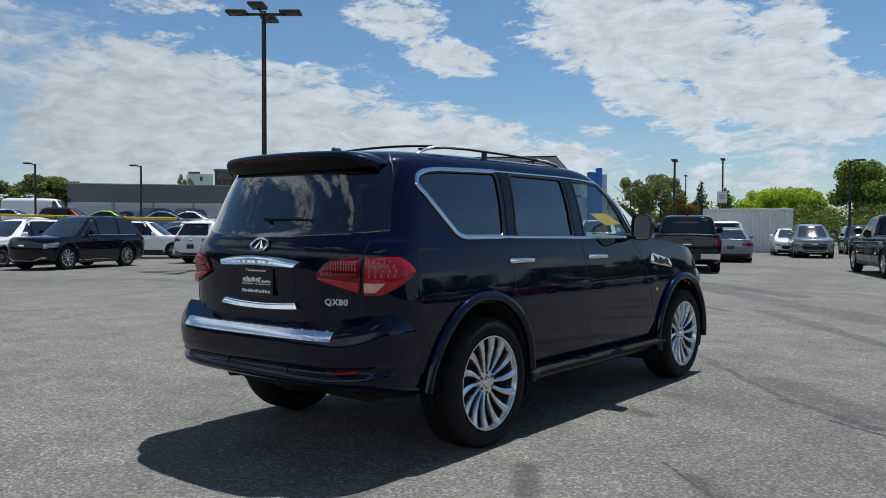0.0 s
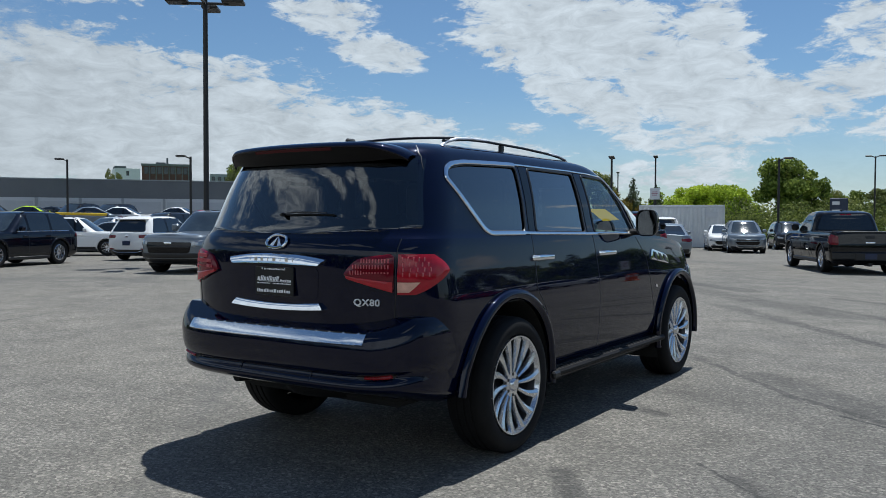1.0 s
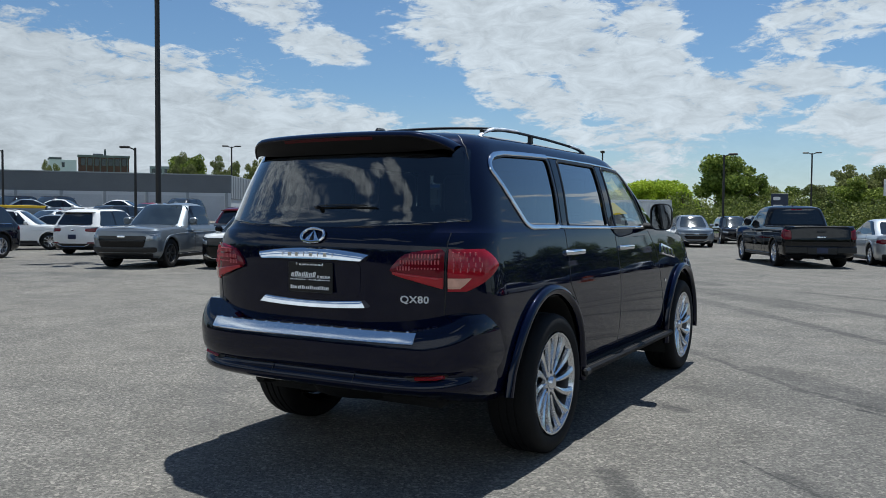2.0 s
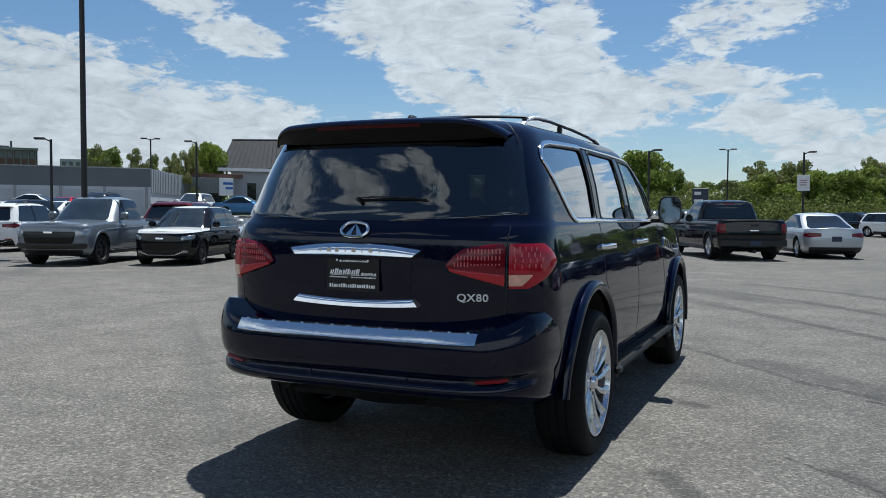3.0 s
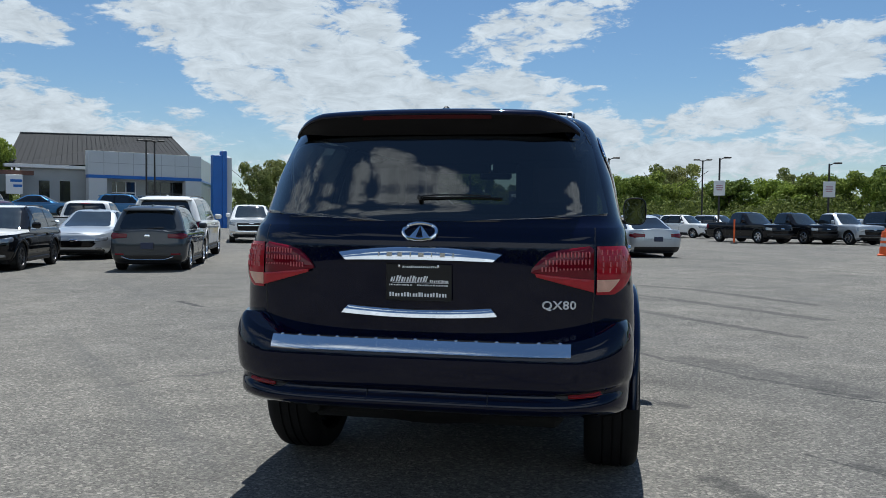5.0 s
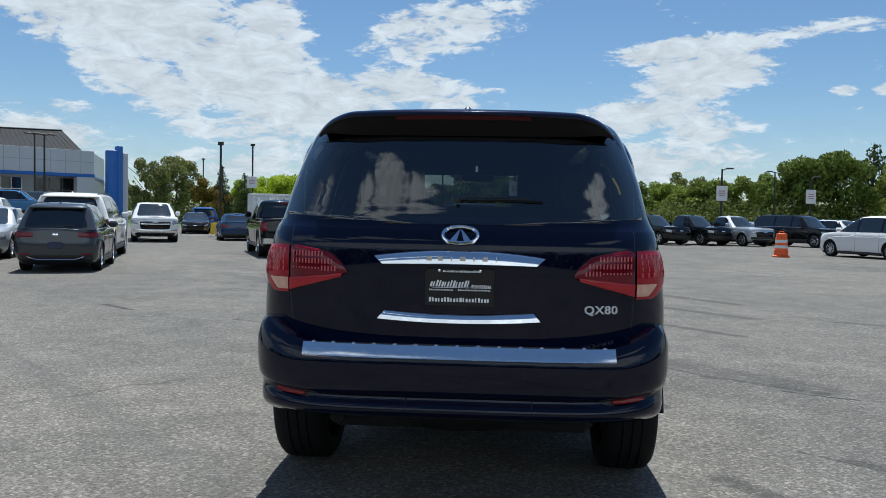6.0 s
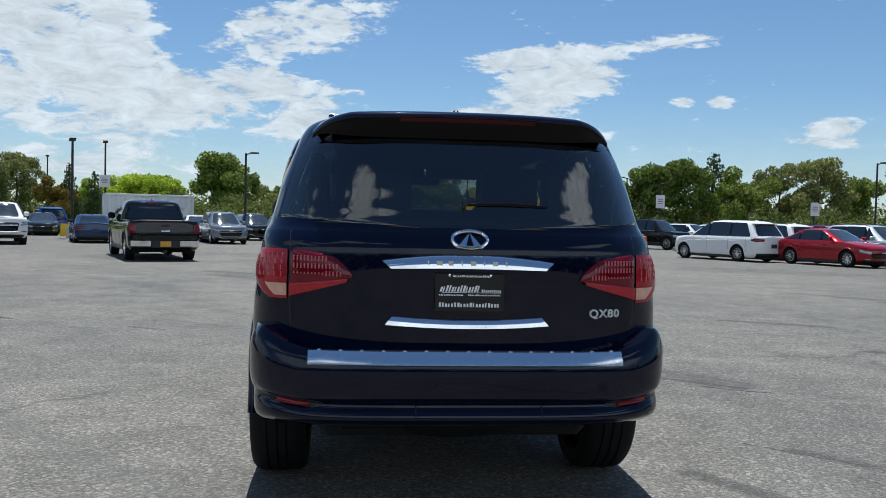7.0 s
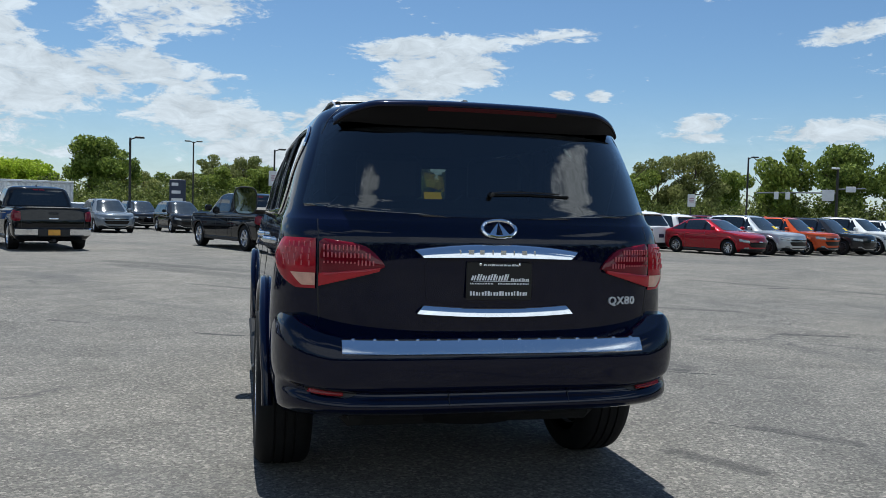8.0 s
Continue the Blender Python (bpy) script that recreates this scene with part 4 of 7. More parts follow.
def light_pole(x, y, top, heads="single", turn=0.0, sign=None, dia=0.16, base=True):
    p = thing("light_pole", "dark bronze parking lot light pole" + (" with a square sign" if sign else " with flat lamp heads"), "light pole", "light poles of the lot", m=pose(x, y, gz(x, y), 0, 0, turn))
    h = top - gz(x, y)
    part("pole", Geo().lathe([(dia / 2, 0.0), (dia / 2 * 0.8, h), (0.0, h + 0.01)], 12, (0, 0, 0), "z"), POLE, p)
    if base:
        part("footing", Geo().lathe([(0.30, 0.0), (0.30, 0.62), (0.27, 0.68), (0.0, 0.68)], 20, (0, 0, 0), "z"), CONCRETE, p)
    if heads == "quad":
        for a in range(4):
            part("arm", Geo().box(0.05, 0.75, -0.04, 0.04, h - 0.14, h - 0.06, 0.01), POLE, p, m=pose(0, 0, 0, 0, 0, 90 * a + 8))
            part("lamp_head", Geo().box(0.55, 1.25, -0.26, 0.26, h - 0.10, h + 0.02, 0.03), POLE, p, m=pose(0, 0, 0, 0, 0, 90 * a + 8))
    else:
        sides = (1, -1) if heads == "double" else (1,)
        for s in sides:
            part("arm", Geo().sweep([(0, 0, h - 0.12), (s * 0.2, 0, h - 0.02), (s * 0.35, 0, h + 0.02)], 0.07, 0.07, None, 8), POLE, p)
            part("lamp_head", Geo().box(*sorted((s * 0.28, s * 0.80)), -0.18, 0.18, h - 0.02, h + 0.09, 0.03), POLE, p)
    if sign:
        zc, w_, hgt = sign[0], sign[1] * 0.84, sign[2] * 0.88
        z = zc - gz(x, y)
        face = part("sign_board", Geo().box(-w_ / 2, w_ / 2, -0.14, -0.10, z - hgt / 2, z + hgt / 2, 0.01), SIGNFACE, p, m=pose(0, 0, 0, 0, 0, -turn))
        for k, (wd, zz) in enumerate(((0.55, 0.16), (0.62, 0.02), (0.5, -0.12))):
            part("sign_mark", Geo().box(-wd * w_ / 2, wd * w_ / 2, -0.15, -0.138, z + zz * hgt - 0.035 * hgt, z + zz * hgt + 0.035 * hgt), SIGNRED, face)
    return p


def build_furniture():
    light_pole(-18.13, 13.77, 8.55, "quad", 30, dia=0.19)
    light_pole(-52.6, 22.2, 5.5, "single", 210)
    light_pole(-48.5, 27.6, 5.5, "single", 210)
    light_pole(-34.2, 26.2, 5.0, "single", 215)
    light_pole(-50.0, 49.7, 7.45, "double", 40)
    light_pole(-37.2, 40.7, 6.1, "single", 220)
    light_pole(-38.9, 62.4, 7.6, "double", 50)
    light_pole(-35.3, 57.6, 7.1, "double", 50)
    light_pole(-17.0, 45.3, 5.5, "double", 110)
    light_pole(-20.6, 63.7, 6.95, "double", 108, (3.85, 1.0, 1.1))
    light_pole(-34.5, 90.0, 7.4, "double", 110)
    light_pole(-7.55, 48.4, 5.27, "single", 0)
    light_pole(-5.43, 76.9, 7.3, "double", 5)
    light_pole(1.33, 57.5, 5.55, "single", 0, (3.45, 0.95, 1.25))
    light_pole(9.3, 58.5, 5.6, "single", 0, (3.42, 0.95, 1.25))
    light_pole(9.8, 73.0, 6.4, "double", 5)
    light_pole(16.5, 57.3, 5.1, "single", 0, (3.3, 0.95, 1.25))
    light_pole(26.0, 65.8, 5.0, "single", 0, (3.4, 0.95, 1.3))
    light_pole(27.4, 79.1, 6.2, "double", 5)
    light_pole(38.6, 62.7, 3.5, "single", 0, (3.0, 0.95, 1.3))
    light_pole(37.1, 52.0, 6.2, "single", 0)
    # white container
    c = thing("shipping_container", "white corrugated shipping container at the edge of the lot", "container", m=pose(-13.55, 48.55, gz(-13, 49) - 0.04, 0, 0, 19))
    rows = []
    n = 84
    for k in range(n + 1):
        x = -2.6 + 5.2 * k / n
        off = 0.035 if (k // 2) % 2 else 0.0
        rows.append([(x, -1.2 + off, 0.12), (x, -1.2 + off, 2.56)])
    part("side_panel", Geo().grid(rows), B_CONT, c, smooth=0)
    part("shell", Geo().box(-2.6, 2.6, -1.15, 1.22, 0.10, 2.70, 0.03), B_CONT, c)
    for z in (0.06, 2.62):
        part("rail", Geo().box(-2.62, 2.62, -1.24, -1.14, z, z + 0.12, 0.01), B_CONT, c)
    for x in (-2.62, 2.5):
        part("corner_post", Geo().box(x, x + 0.12, -1.24, -1.14, 0.06, 2.74, 0.01), B_CONT, c)
    part("logo_plate", Geo().box(1.5, 2.2, -1.235, -1.21, 1.95, 2.3), B_LIGHT, c)
    # yellow barrier block and guard rail
    k = thing("barrier_block", "yellow painted concrete barrier block by the grass", "barrier", m=pose(-18.3, 49.6, gz(-18.3, 49.6), 0, 0, 30))
    g = Geo()
    sec = [(-0.3, 0), (-0.3, 0.12), (-0.14, 0.35), (-0.09, 0.78), (0.09, 0.78), (0.14, 0.35), (0.3, 0.12), (0.3, 0)]
    g.grid([[(x, a, b) for a, b in sec] for x in (-0.8, 0.8)])
    g.add([(-0.8, a, b) for a, b in sec] + [(0.8, a, b) for a, b in sec], [tuple(range(8)), tuple(range(8, 16))])
    part("block", g, KERBYEL, k)
    rail = thing("guard_rail", "long yellow guard rail along the raised far row", "guard rail")
    pts = [(-49.5, 13.5), (-47.64, 17.75), (-46.36, 20.54), (-44.85, 23.4), (-42.81, 26.74)]
    top = [(x, y, 2.0 - 0.055 * i) for i, (x, y) in enumerate(pts)]
    part("beam", Geo().sweep(top, 0.06, 0.16, None, 8), KERBYEL, rail)
    for (x, y), (_, _, z) in zip(pts, top):
        part("post", Geo().lathe([(0.05, gz(x, y) - 0.05), (0.05, z)], 10, (x, y, 0), "z"), POLE, rail)
    # orange drum and delineator
    d = thing("traffic_drum", "orange traffic drum on the asphalt", "traffic drum", m=pose(11.54, 29.37, gz(12, 29)))
    part("drum", Geo().lathe([(0.27, 0.06), (0.27, 0.30), (0.25, 0.31), (0.245, 0.52), (0.235, 0.53), (0.225, 0.76), (0.215, 0.77), (0.205, 0.94), (0.10, 0.96), (0.0, 0.96)], 28, (0, 0, 0), "z"), ORANGE, d)
    part("base", Geo().lathe([(0.0, 0.0), (0.33, 0.0), (0.34, 0.05), (0.28, 0.08)], 28, (0, 0, 0), "z"), ORANGE, d)
    part("band", Geo().lathe([(0.252, 0.36), (0.250, 0.48)], 28, (0, 0, 0), "z"), SIGNFACE, d, "faded reflective band")
    part("band", Geo().lathe([(0.236, 0.58), (0.231, 0.70)], 28, (0, 0, 0), "z"), SIGNFACE, d, "faded reflective band")
    part("handle", Geo().sweep([(-0.10, 0, 0.95), (-0.08, 0, 1.03), (0.08, 0, 1.03), (0.10, 0, 0.95)], 0.03, 0.03, [(0, 1, 0)] * 4, 8), ORANGE, d)
    q = thing("delineator_post", "slim orange delineator post on the asphalt", "post", m=pose(8.1, 43.3, gz(8.1, 43.3)))
    part("tube", Geo().lathe([(0.05, 0.0), (0.045, 1.35), (0.0, 1.36)], 12, (0, 0, 0), "z"), ORANGE, q)
    part("foot", Geo().lathe([(0.0, 0.0), (0.2, 0.0), (0.18, 0.05), (0.05, 0.07)], 16, (0, 0, 0), "z"), TRIM, q)
    # dark info board behind the row
    s = thing("sign_board", "dark blue free-standing sign board with pale bars", "sign", m=pose(-5.37, 56.5, gz(-5.3, 56), 0, 0, 2))
    board = part("board", Geo().box(-0.55, 0.55, -0.08, 0.08, 1.3, 3.3, 0.03), plain("sign_navy", (0.02, 0.03, 0.06), 0.4), s)
    for k_, z in enumerate((2.85, 2.3, 1.75)):
        part("bar", Geo().box(-0.4, 0.05 + 0.15 * k_, -0.1, -0.078, z, z + 0.22), SIGNFACE, board)
    for x in (-0.45, 0.45):
        part("leg", Geo().box(x - 0.06, x + 0.06, -0.05, 0.05, 0, 1.32), POLE, s)
    # signal mast over the road behind the hedge
    g = thing("signal_mast", "steel traffic signal mast with signs over the road", "traffic signal", m=pose(51.0, 59.0, gz(51, 59)))
    part("pole", Geo().lathe([(0.14, 0.0), (0.10, 6.5)], 12, (0, 0, 0), "z"), POLE, g)
    part("mast_arm", Geo().sweep([(0, 0, 4.25), (-2, 2.75, 4.3), (-4.2, 5.8, 4.25)], 0.14, 0.14, None, 8), B_DARK, g)
    part("mast_arm", Geo().sweep([(0, 0, 4.6), (0.8, -0.7, 4.65), (1.7, -1.5, 4.7)], 0.12, 0.12, None, 8), B_DARK, g)
    part("luminaire", Geo().box(-0.6, 0.1, -0.15, 0.15, 6.4, 6.55, 0.03), B_WHITE, g)
    for x, y, z, w_, h_ in ((-0.55, 0.45, 4.05, 1.0, 1.0), (-2.6, 3.35, 4.0, 0.4, 0.7), (-3.2, 4.2, 4.0, 0.4, 0.7), (0.8, -0.75, 4.6, 0.8, 0.5)):
        part("signal_sign", Geo().box(-w_ / 2, w_ / 2, -0.12, -0.08, z - h_ / 2, z + h_ / 2, 0.02), SIGNFACE, g, m=pose(x, y, 0, 0, 0, -35))


build_long_building()
build_showroom()
build_furniture()

# ---- the dark blue sport utility car in front ----
NAVY = paint("dark_navy", (0.0014, 0.0030, 0.0170), 0.08, 0.30, 1.40)
AX = 3.075                                   # wheelbase
WR = 0.405                                   # tyre radius


def hero_warp_low(y, z):
    k = min(1.0, max(0.0, (z - 0.45) / 0.83))
    t = min(1.0, max(0.0, (y - 2.15) / 1.9))
    return -k * (0.04 * t + 0.20 * t * t)


def hero_warp_top(y, z):
    k = min(1.0, max(0.0, (z - 1.30) / 0.5))
    t = max(0.0, (0.5 - y) / 1.4)
    return -0.035 * k * min(1.0, t) ** 2


LOW = Shell([(0.33, 0.850, -0.86, 3.90), (0.45, 0.905, -0.94, 4.00), (0.60, 0.930, -0.985, 4.05), (0.80, 0.938, -1.000, 4.06), (0.95, 0.933, -1.012, 4.05),
             (1.05, 0.923, -1.020, 4.04), (1.10, 0.917, -1.024, 4.03), (1.20, 0.902, -1.022, 4.00), (1.255, 0.893, -1.005, 3.96), (1.285, 0.886, -0.985, 3.92)],
            rear=(0.45, 2.9), front=(0.85, 2.5), warp=hero_warp_low)
TOP = Shell([(1.285, 0.886, -0.985, 2.92), (1.305, 0.875, -0.968, 2.87), (1.40, 0.850, -0.930, 2.69), (1.50, 0.828, -0.895, 2.50), (1.60, 0.798, -0.860, 2.32),
             (1.68, 0.770, -0.830, 2.17), (1.747, 0.742, -0.800, 2.04), (1.797, 0.706, -0.765, 1.92), (1.832, 0.632, -0.700, 1.76), (1.853, 0.480, -0.58, 1.50),
             (1.865, 0.300, -0.38, 1.05), (1.870, 0.060, -0.10, 0.60)],
            rear=(0.45, 2.9), front=(0.60, 3.2), warp=hero_warp_top)

WIN_D = rounded([(-0.22, 1.345), (-0.16, 1.315), (0.285, 1.312), (0.345, 1.728), (-0.28, 1.719), (-0.45, 1.694), (-0.495, 1.643)], 0.05)
WIN_R = rounded([(0.425, 1.312), (1.180, 1.300), (1.185, 1.724), (0.505, 1.728)], 0.035)
WIN_F = rounded([(1.345, 1.298), (2.13, 1.287), (1.94, 1.520), (1.80, 1.670), (1.735, 1.708), (1.340, 1.722)], 0.03)
REAR_GLASS = rounded([(-0.790, 1.348), (-0.35, 1.322), (0.35, 1.322), (0.790, 1.348), (0.690, 1.735), (-0.690, 1.735)], 0.03)


def pillar_y(z):
    return np.interp(z, [1.285, 1.54, 1.69, 1.742, 1.78], [2.16, 1.94, 1.79, 1.72, 1.62])


def build_hero():
    car = thing("sport_utility_car", "shiny dark navy blue full-size sport utility car on asphalt", "car", m=pose(0.008, 0, 0))
    put = lambda name, geo, mat_, label="", parent=car, smooth=35: part(name, geo, mat_, parent, label, smooth)

    # lower body with open wheel arches
    def keep_low(x, y, z):
        arch = (np.hypot(y, z - WR - 0.01) < 0.520) | (np.hypot(y - AX, z - WR - 0.01) < 0.508)
        arch |= (z < 0.55) & (np.abs(y) < 0.47) | (z < 0.55) & (np.abs(y - AX) < 0.46)
        lamp = (y < -0.9) & (z < 0.80)
        hem = (y < -0.36) & (z < 0.53)
        return ~((arch & (np.abs(x) > 0.6)) | lamp | hem)
    skin, _ = LOW.skin(0.017, keep_low)
    put("body", skin, NAVY)
    put("bonnet", LOW.cap([p for p in LOW.top if p[1] > 1.6], 10, 0.05), NAVY)
    put("cabin_floor", Geo().box(-0.925, 0.925, -0.60, 2.5, 0.9, 0.95), CABIN)
    # boot floor and tray are added so no sun leaks into the car's shadow
    put("boot_floor", Geo().box(-0.80, 0.80, -0.86, -0.598, 0.9, 0.95), CABIN)
    put("under_tray", Geo().box(-0.76, 0.76, -0.84, -0.52, 0.445, 0.49), UNDER)

    # cabin with real window openings
    def keep_top(x, y, z):
        hole = inside(WIN_D, y, z) | inside(WIN_R, y, z) | inside(WIN_F, y, z)
        hole &= (np.abs(x) > 0.5)
        rear = inside(REAR_GLASS, x, z) & (y < -0.3)
        screen = (z > 1.305) & (z < 1.742) & (y > pillar_y(z) + 0.09)
        return ~(hole | rear | screen)
    skin, _ = TOP.skin(0.014, keep_top)
    put("cabin_shell", skin, NAVY)
    put("roof_panel", TOP.cap(TOP.top, 4, 0.0), NAVY)

    def pane(name, face, poly, material, sgn=1, off=-0.007, label=""):
        p = put(name, TOP.patch(face, poly, off, 0.002, 0, 26, 30, sgn), material, label, smooth=60)
        p.visible_shadow = False
        return p
    grow = lambda poly, k: [tuple(Vector(c) + (Vector(p) - Vector(c)) * k) for c in [tuple(np.mean(np.array(poly), 0))] for p in poly]
    pane("rear_window", "rear", [(a * 1.028, 1.53 + (z - 1.53) * 1.075) for a, z in REAR_GLASS], REARGLASS, off=0.0025, label="dark tinted rear window")
    for sgn in (1, -1):
        pane("quarter_window", "side", grow(WIN_D, 1.012), SIDEGLASS, sgn, label="dark tinted window")
        pane("door_window", "side", grow(WIN_R, 1.012), SIDEGLASS, sgn, label="dark tinted window")
        pane("door_window", "side", grow(WIN_F, 1.012), DOORGLASS, sgn, label="clear window")
    scr = []
    for i in range(21):
        z = 1.30 + 0.45 * i / 20
        ye = float(pillar_y(z)) + 0.075
        xe = float(TOP.side(ye, z))
        scr.append([tuple(TOP.point("front", xe * (j / 12 - 1), z) + Vector((0, -0.006, 0))) for j in range(25)])
    ws = put("windscreen", Geo().grid(scr), DOORGLASS, smooth=60)
    ws.visible_shadow = False

    for sgn in (1, -1):
        # chrome round the quarter window, black beads round the doors
        d = [(0.275, 1.306), (-0.155, 1.308), (-0.215, 1.335), (-0.36, 1.48), (-0.50, 1.632), (-0.47, 1.687), (-0.40, 1.716), (-0.28, 1.729), (0.345, 1.739)]
        put("window_trim", TOP.strip("side", rounded(d, 0.03)[3:-3], 0.030, 0.016, 0.004, sgn), CHROME, "bright chrome strip")
        put("belt_trim", TOP.strip("side", [(0.24, 1.306), (1.2, 1.293), (2.13, 1.289)], 0.020, 0.014, 0.004, sgn), CHROME, "bright chrome strip")
        put("roof_trim", TOP.strip("side", [(0.335, 1.739), (1.15, 1.740), (1.46, 1.735), (1.72, 1.722), (1.80, 1.690), (2.01, 1.51), (2.17, 1.30)], 0.014, 0.012, 0.004, sgn), CHROME)
        for poly in (WIN_R, WIN_F):
            put("window_seal", TOP.strip("side", poly, 0.022, 0.012, 0.001, sgn, True), TRIM)
        put("window_seal", TOP.strip("side", WIN_D, 0.022, 0.010, 0.001, sgn, True), TRIM)
        for y0, y1, wd in ((0.325, 0.40, 0.075), (1.215, 1.225, 0.085)):
            put("pillar_cover", TOP.patch("side", [(y0, 1.30), (y0 + wd, 1.30), (y1 + wd, 1.724), (y1 - 0.015, 1.728)], 0.003, 0.006, 0, 14, 5, sgn), GLOSSBLACK)
        # shut lines of the doors and tailgate
        for pts in ([(0.33, 1.29), (0.33, 0.96), (0.44, 0.83), (0.52, 0.66), (0.55, 0.40)], [(1.275, 1.29), (1.31, 0.95), (1.31, 0.40)],
                    [(2.12, 1.26), (2.30, 1.10), (2.40, 0.80), (2.52, 0.55), (2.52, 0.40)]):
            put("shut_line", LOW.strip("side", pts, 0.006, 0.004, 0.0, sgn, seg=6), TRIM)
        put("shut_line", LOW.strip("rear", [(sgn * 0.752, 1.284), (sgn * 0.752, 1.0), (sgn * 0.743, 0.86), (sgn * 0.70, 0.815)], 0.007, 0.005, 0.0, seg=6), TRIM)
        # door handles
        for y in (0.435, 1.485):
            x = float(LOW.side(y, 1.145))
            g = Geo()
            path = [(sgn * (x - 0.01), y - 0.125, 1.148), (sgn * (x + 0.028), y - 0.10, 1.15), (sgn * (x + 0.034), y, 1.152), (sgn * (x + 0.028), y + 0.10, 1.15), (sgn * (x - 0.01), y + 0.125, 1.148)]
            g.sweep(path, 0.034, 0.022, [(sgn, 0, 0)] * 5, 10)
            put("door_handle", g, CHROME, "chrome door handle")
            put("handle_cup", LOW.patch("side", rounded([(y - 0.07, 1.118), (y + 0.05, 1.118), (y + 0.05, 1.175), (y - 0.07, 1.175)], 0.03), 0.002, 0.004, 0, 8, 8, sgn), GLOSSBLACK)
        # flares over the wheels
        for yc, r, a0, a1 in ((0.0, 0.530, -9, 179), (AX, 0.518, -9, 192)):
            path, nor, wid = [], [], []
            for i in range(49):
                a = radians(a0 + (a1 - a0) * i / 48)
                y, z = yc + r * math.cos(a), WR + 0.010 + r * math.sin(a)
                zc = max(0.335, min(1.28, z))
                if yc == 0:
                    y -= 0.035 * max(0.0, (i - 36) / 12) ** 2
                x = max(float(LOW.side(min(max(y, -0.75), 3.72), zc)), 0.925)
                path.append((sgn * (x + 0.013), y, z))
                nor.append((sgn, 0, 0.15))
                wid.append(0.062)
            put("wheel_flare", Geo().sweep(path, wid, 0.052, nor, 12), NAVY)
            liner = []
            for i in range(33):
                a = radians(-20 + (194 if yc == 0 else 224) * i / 32)
                y, z = yc + 0.505 * math.cos(a), WR + 0.01 + 0.505 * math.sin(a)
                liner.append([(sgn * 0.92, y, max(0.2, z)), (sgn * 0.55, y, max(0.2, z))])
            put("arch_liner", Geo().grid(liner), UNDER)
        # running board with tread blocks
        g = Geo().box(min(sgn * 0.80, sgn * 0.985), max(sgn * 0.80, sgn * 0.985), 0.50, 2.62, 0.372, 0.415, 0.014)
        board = put("running_board", g, SPOILERBLACK)
        for x0 in (0.858, 0.886, 0.914, 0.942):
            put("step_tread", Geo().box(*sorted((sgn * x0, sgn * (x0 + 0.012))), 0.60, 2.54, 0.413, 0.419, 0.002), SPOILERBLACK, parent=board)
        put("board_end", Geo().box(*sorted((sgn * 0.955, sgn * 0.992)), 0.47, 0.56, 0.366, 0.412, 0.012), TRIM, parent=board)
        # rocker below the doors
        put("sill", Geo().box(*sorted((sgn * 0.78, sgn * 0.865)), 0.40, 2.66, 0.30, 0.40, 0.02), TRIM)
        # fender vent
        put("fender_vent", LOW.patch("side", rounded([(2.40, 1.075), (2.86, 1.045), (2.80, 1.125), (2.44, 1.165)], 0.02), 0.008, 0.012, 0.004, 8, 14, sgn), CHROME, "chrome fender vent")
        for k in range(3):
            y = 2.47 + k * 0.115
            put("vent_slot", LOW.patch("side", [(y + 0.03, 1.072 - k * 0.006), (y + 0.085, 1.070 - k * 0.006), (y + 0.055, 1.140 - k * 0.008), (y, 1.142 - k * 0.008)], 0.014, 0.006, 0, 6, 4, sgn), TRIM)
        put("side_marker", LOW.patch("side", rounded([(2.49, 0.835), (2.53, 0.833), (2.53, 0.862), (2.49, 0.864)], 0.008), 0.004, 0.006, 0, 4, 4, sgn), CHROME)
        # door mirror
        mx = sgn * 1.034
        arm = Geo().box(*sorted((sgn * 0.86, sgn * 1.00)), 2.02, 2.12, 1.275, 1.325, 0.02)
        rows = []
        for i in range(9):
            t = i / 8
            k = math.sqrt(max(0.0, 1 - max(0.0, t - 0.12) ** 2 / 0.80))
            y = 1.985 + 0.13 * t
            rows.append([(mx + sgn * 0.086 * k * math.copysign(abs(math.cos(a)) ** 0.55, math.cos(a)), y, 1.372 + 0.104 * k * math.copysign(abs(math.sin(a)) ** 0.6, math.sin(a))) for a in [2 * math.pi * j / 28 for j in range(28)]])
        shell = Geo().grid(rows, True)
        shell.f.append(tuple(range(len(shell.v) - 28, len(shell.v))))
        mirror = put("door_mirror", shell, GLOSSBLACK, "black door mirror")
        put("mirror_arm", arm, TRIM, parent=mirror)
        rim = [(mx + sgn * 0.083 * math.copysign(abs(math.cos(a)) ** 0.55, math.cos(a)), 1.985, 1.372 + 0.101 * math.copysign(abs(math.sin(a)) ** 0.6, math.sin(a))) for a in [2 * math.pi * j / 40 for j in range(40)]]
        put("mirror_rim", Geo().sweep(rim, 0.010, 0.016, [(0, 1, 0)] * 40, 8, True), TRIM, parent=mirror)
        face = Geo()
        face.add([(mx, 2.0, 1.372)] + [(p[0], 1.998 + (p[2] - 1.372) * 0.03, p[2]) for p in rim], [(0, i + 1, (i + 1) % 40 + 1) for i in range(40)])
        put("mirror_glass", face, MIRROR, parent=mirror)
        # roof rail
        x0 = sgn * 0.61
        path = [(x0, -0.26, 1.852), (x0, 0.0, 1.878), (x0, 0.22, 1.884), (x0, 0.7, 1.880), (x0, 1.1, 1.868), (x0, 1.34, 1.852)]
        rail = put("roof_rail", Geo().sweep(path, 0.028, 0.016, None, 10), TRIM, "black roof rail with silver ends")
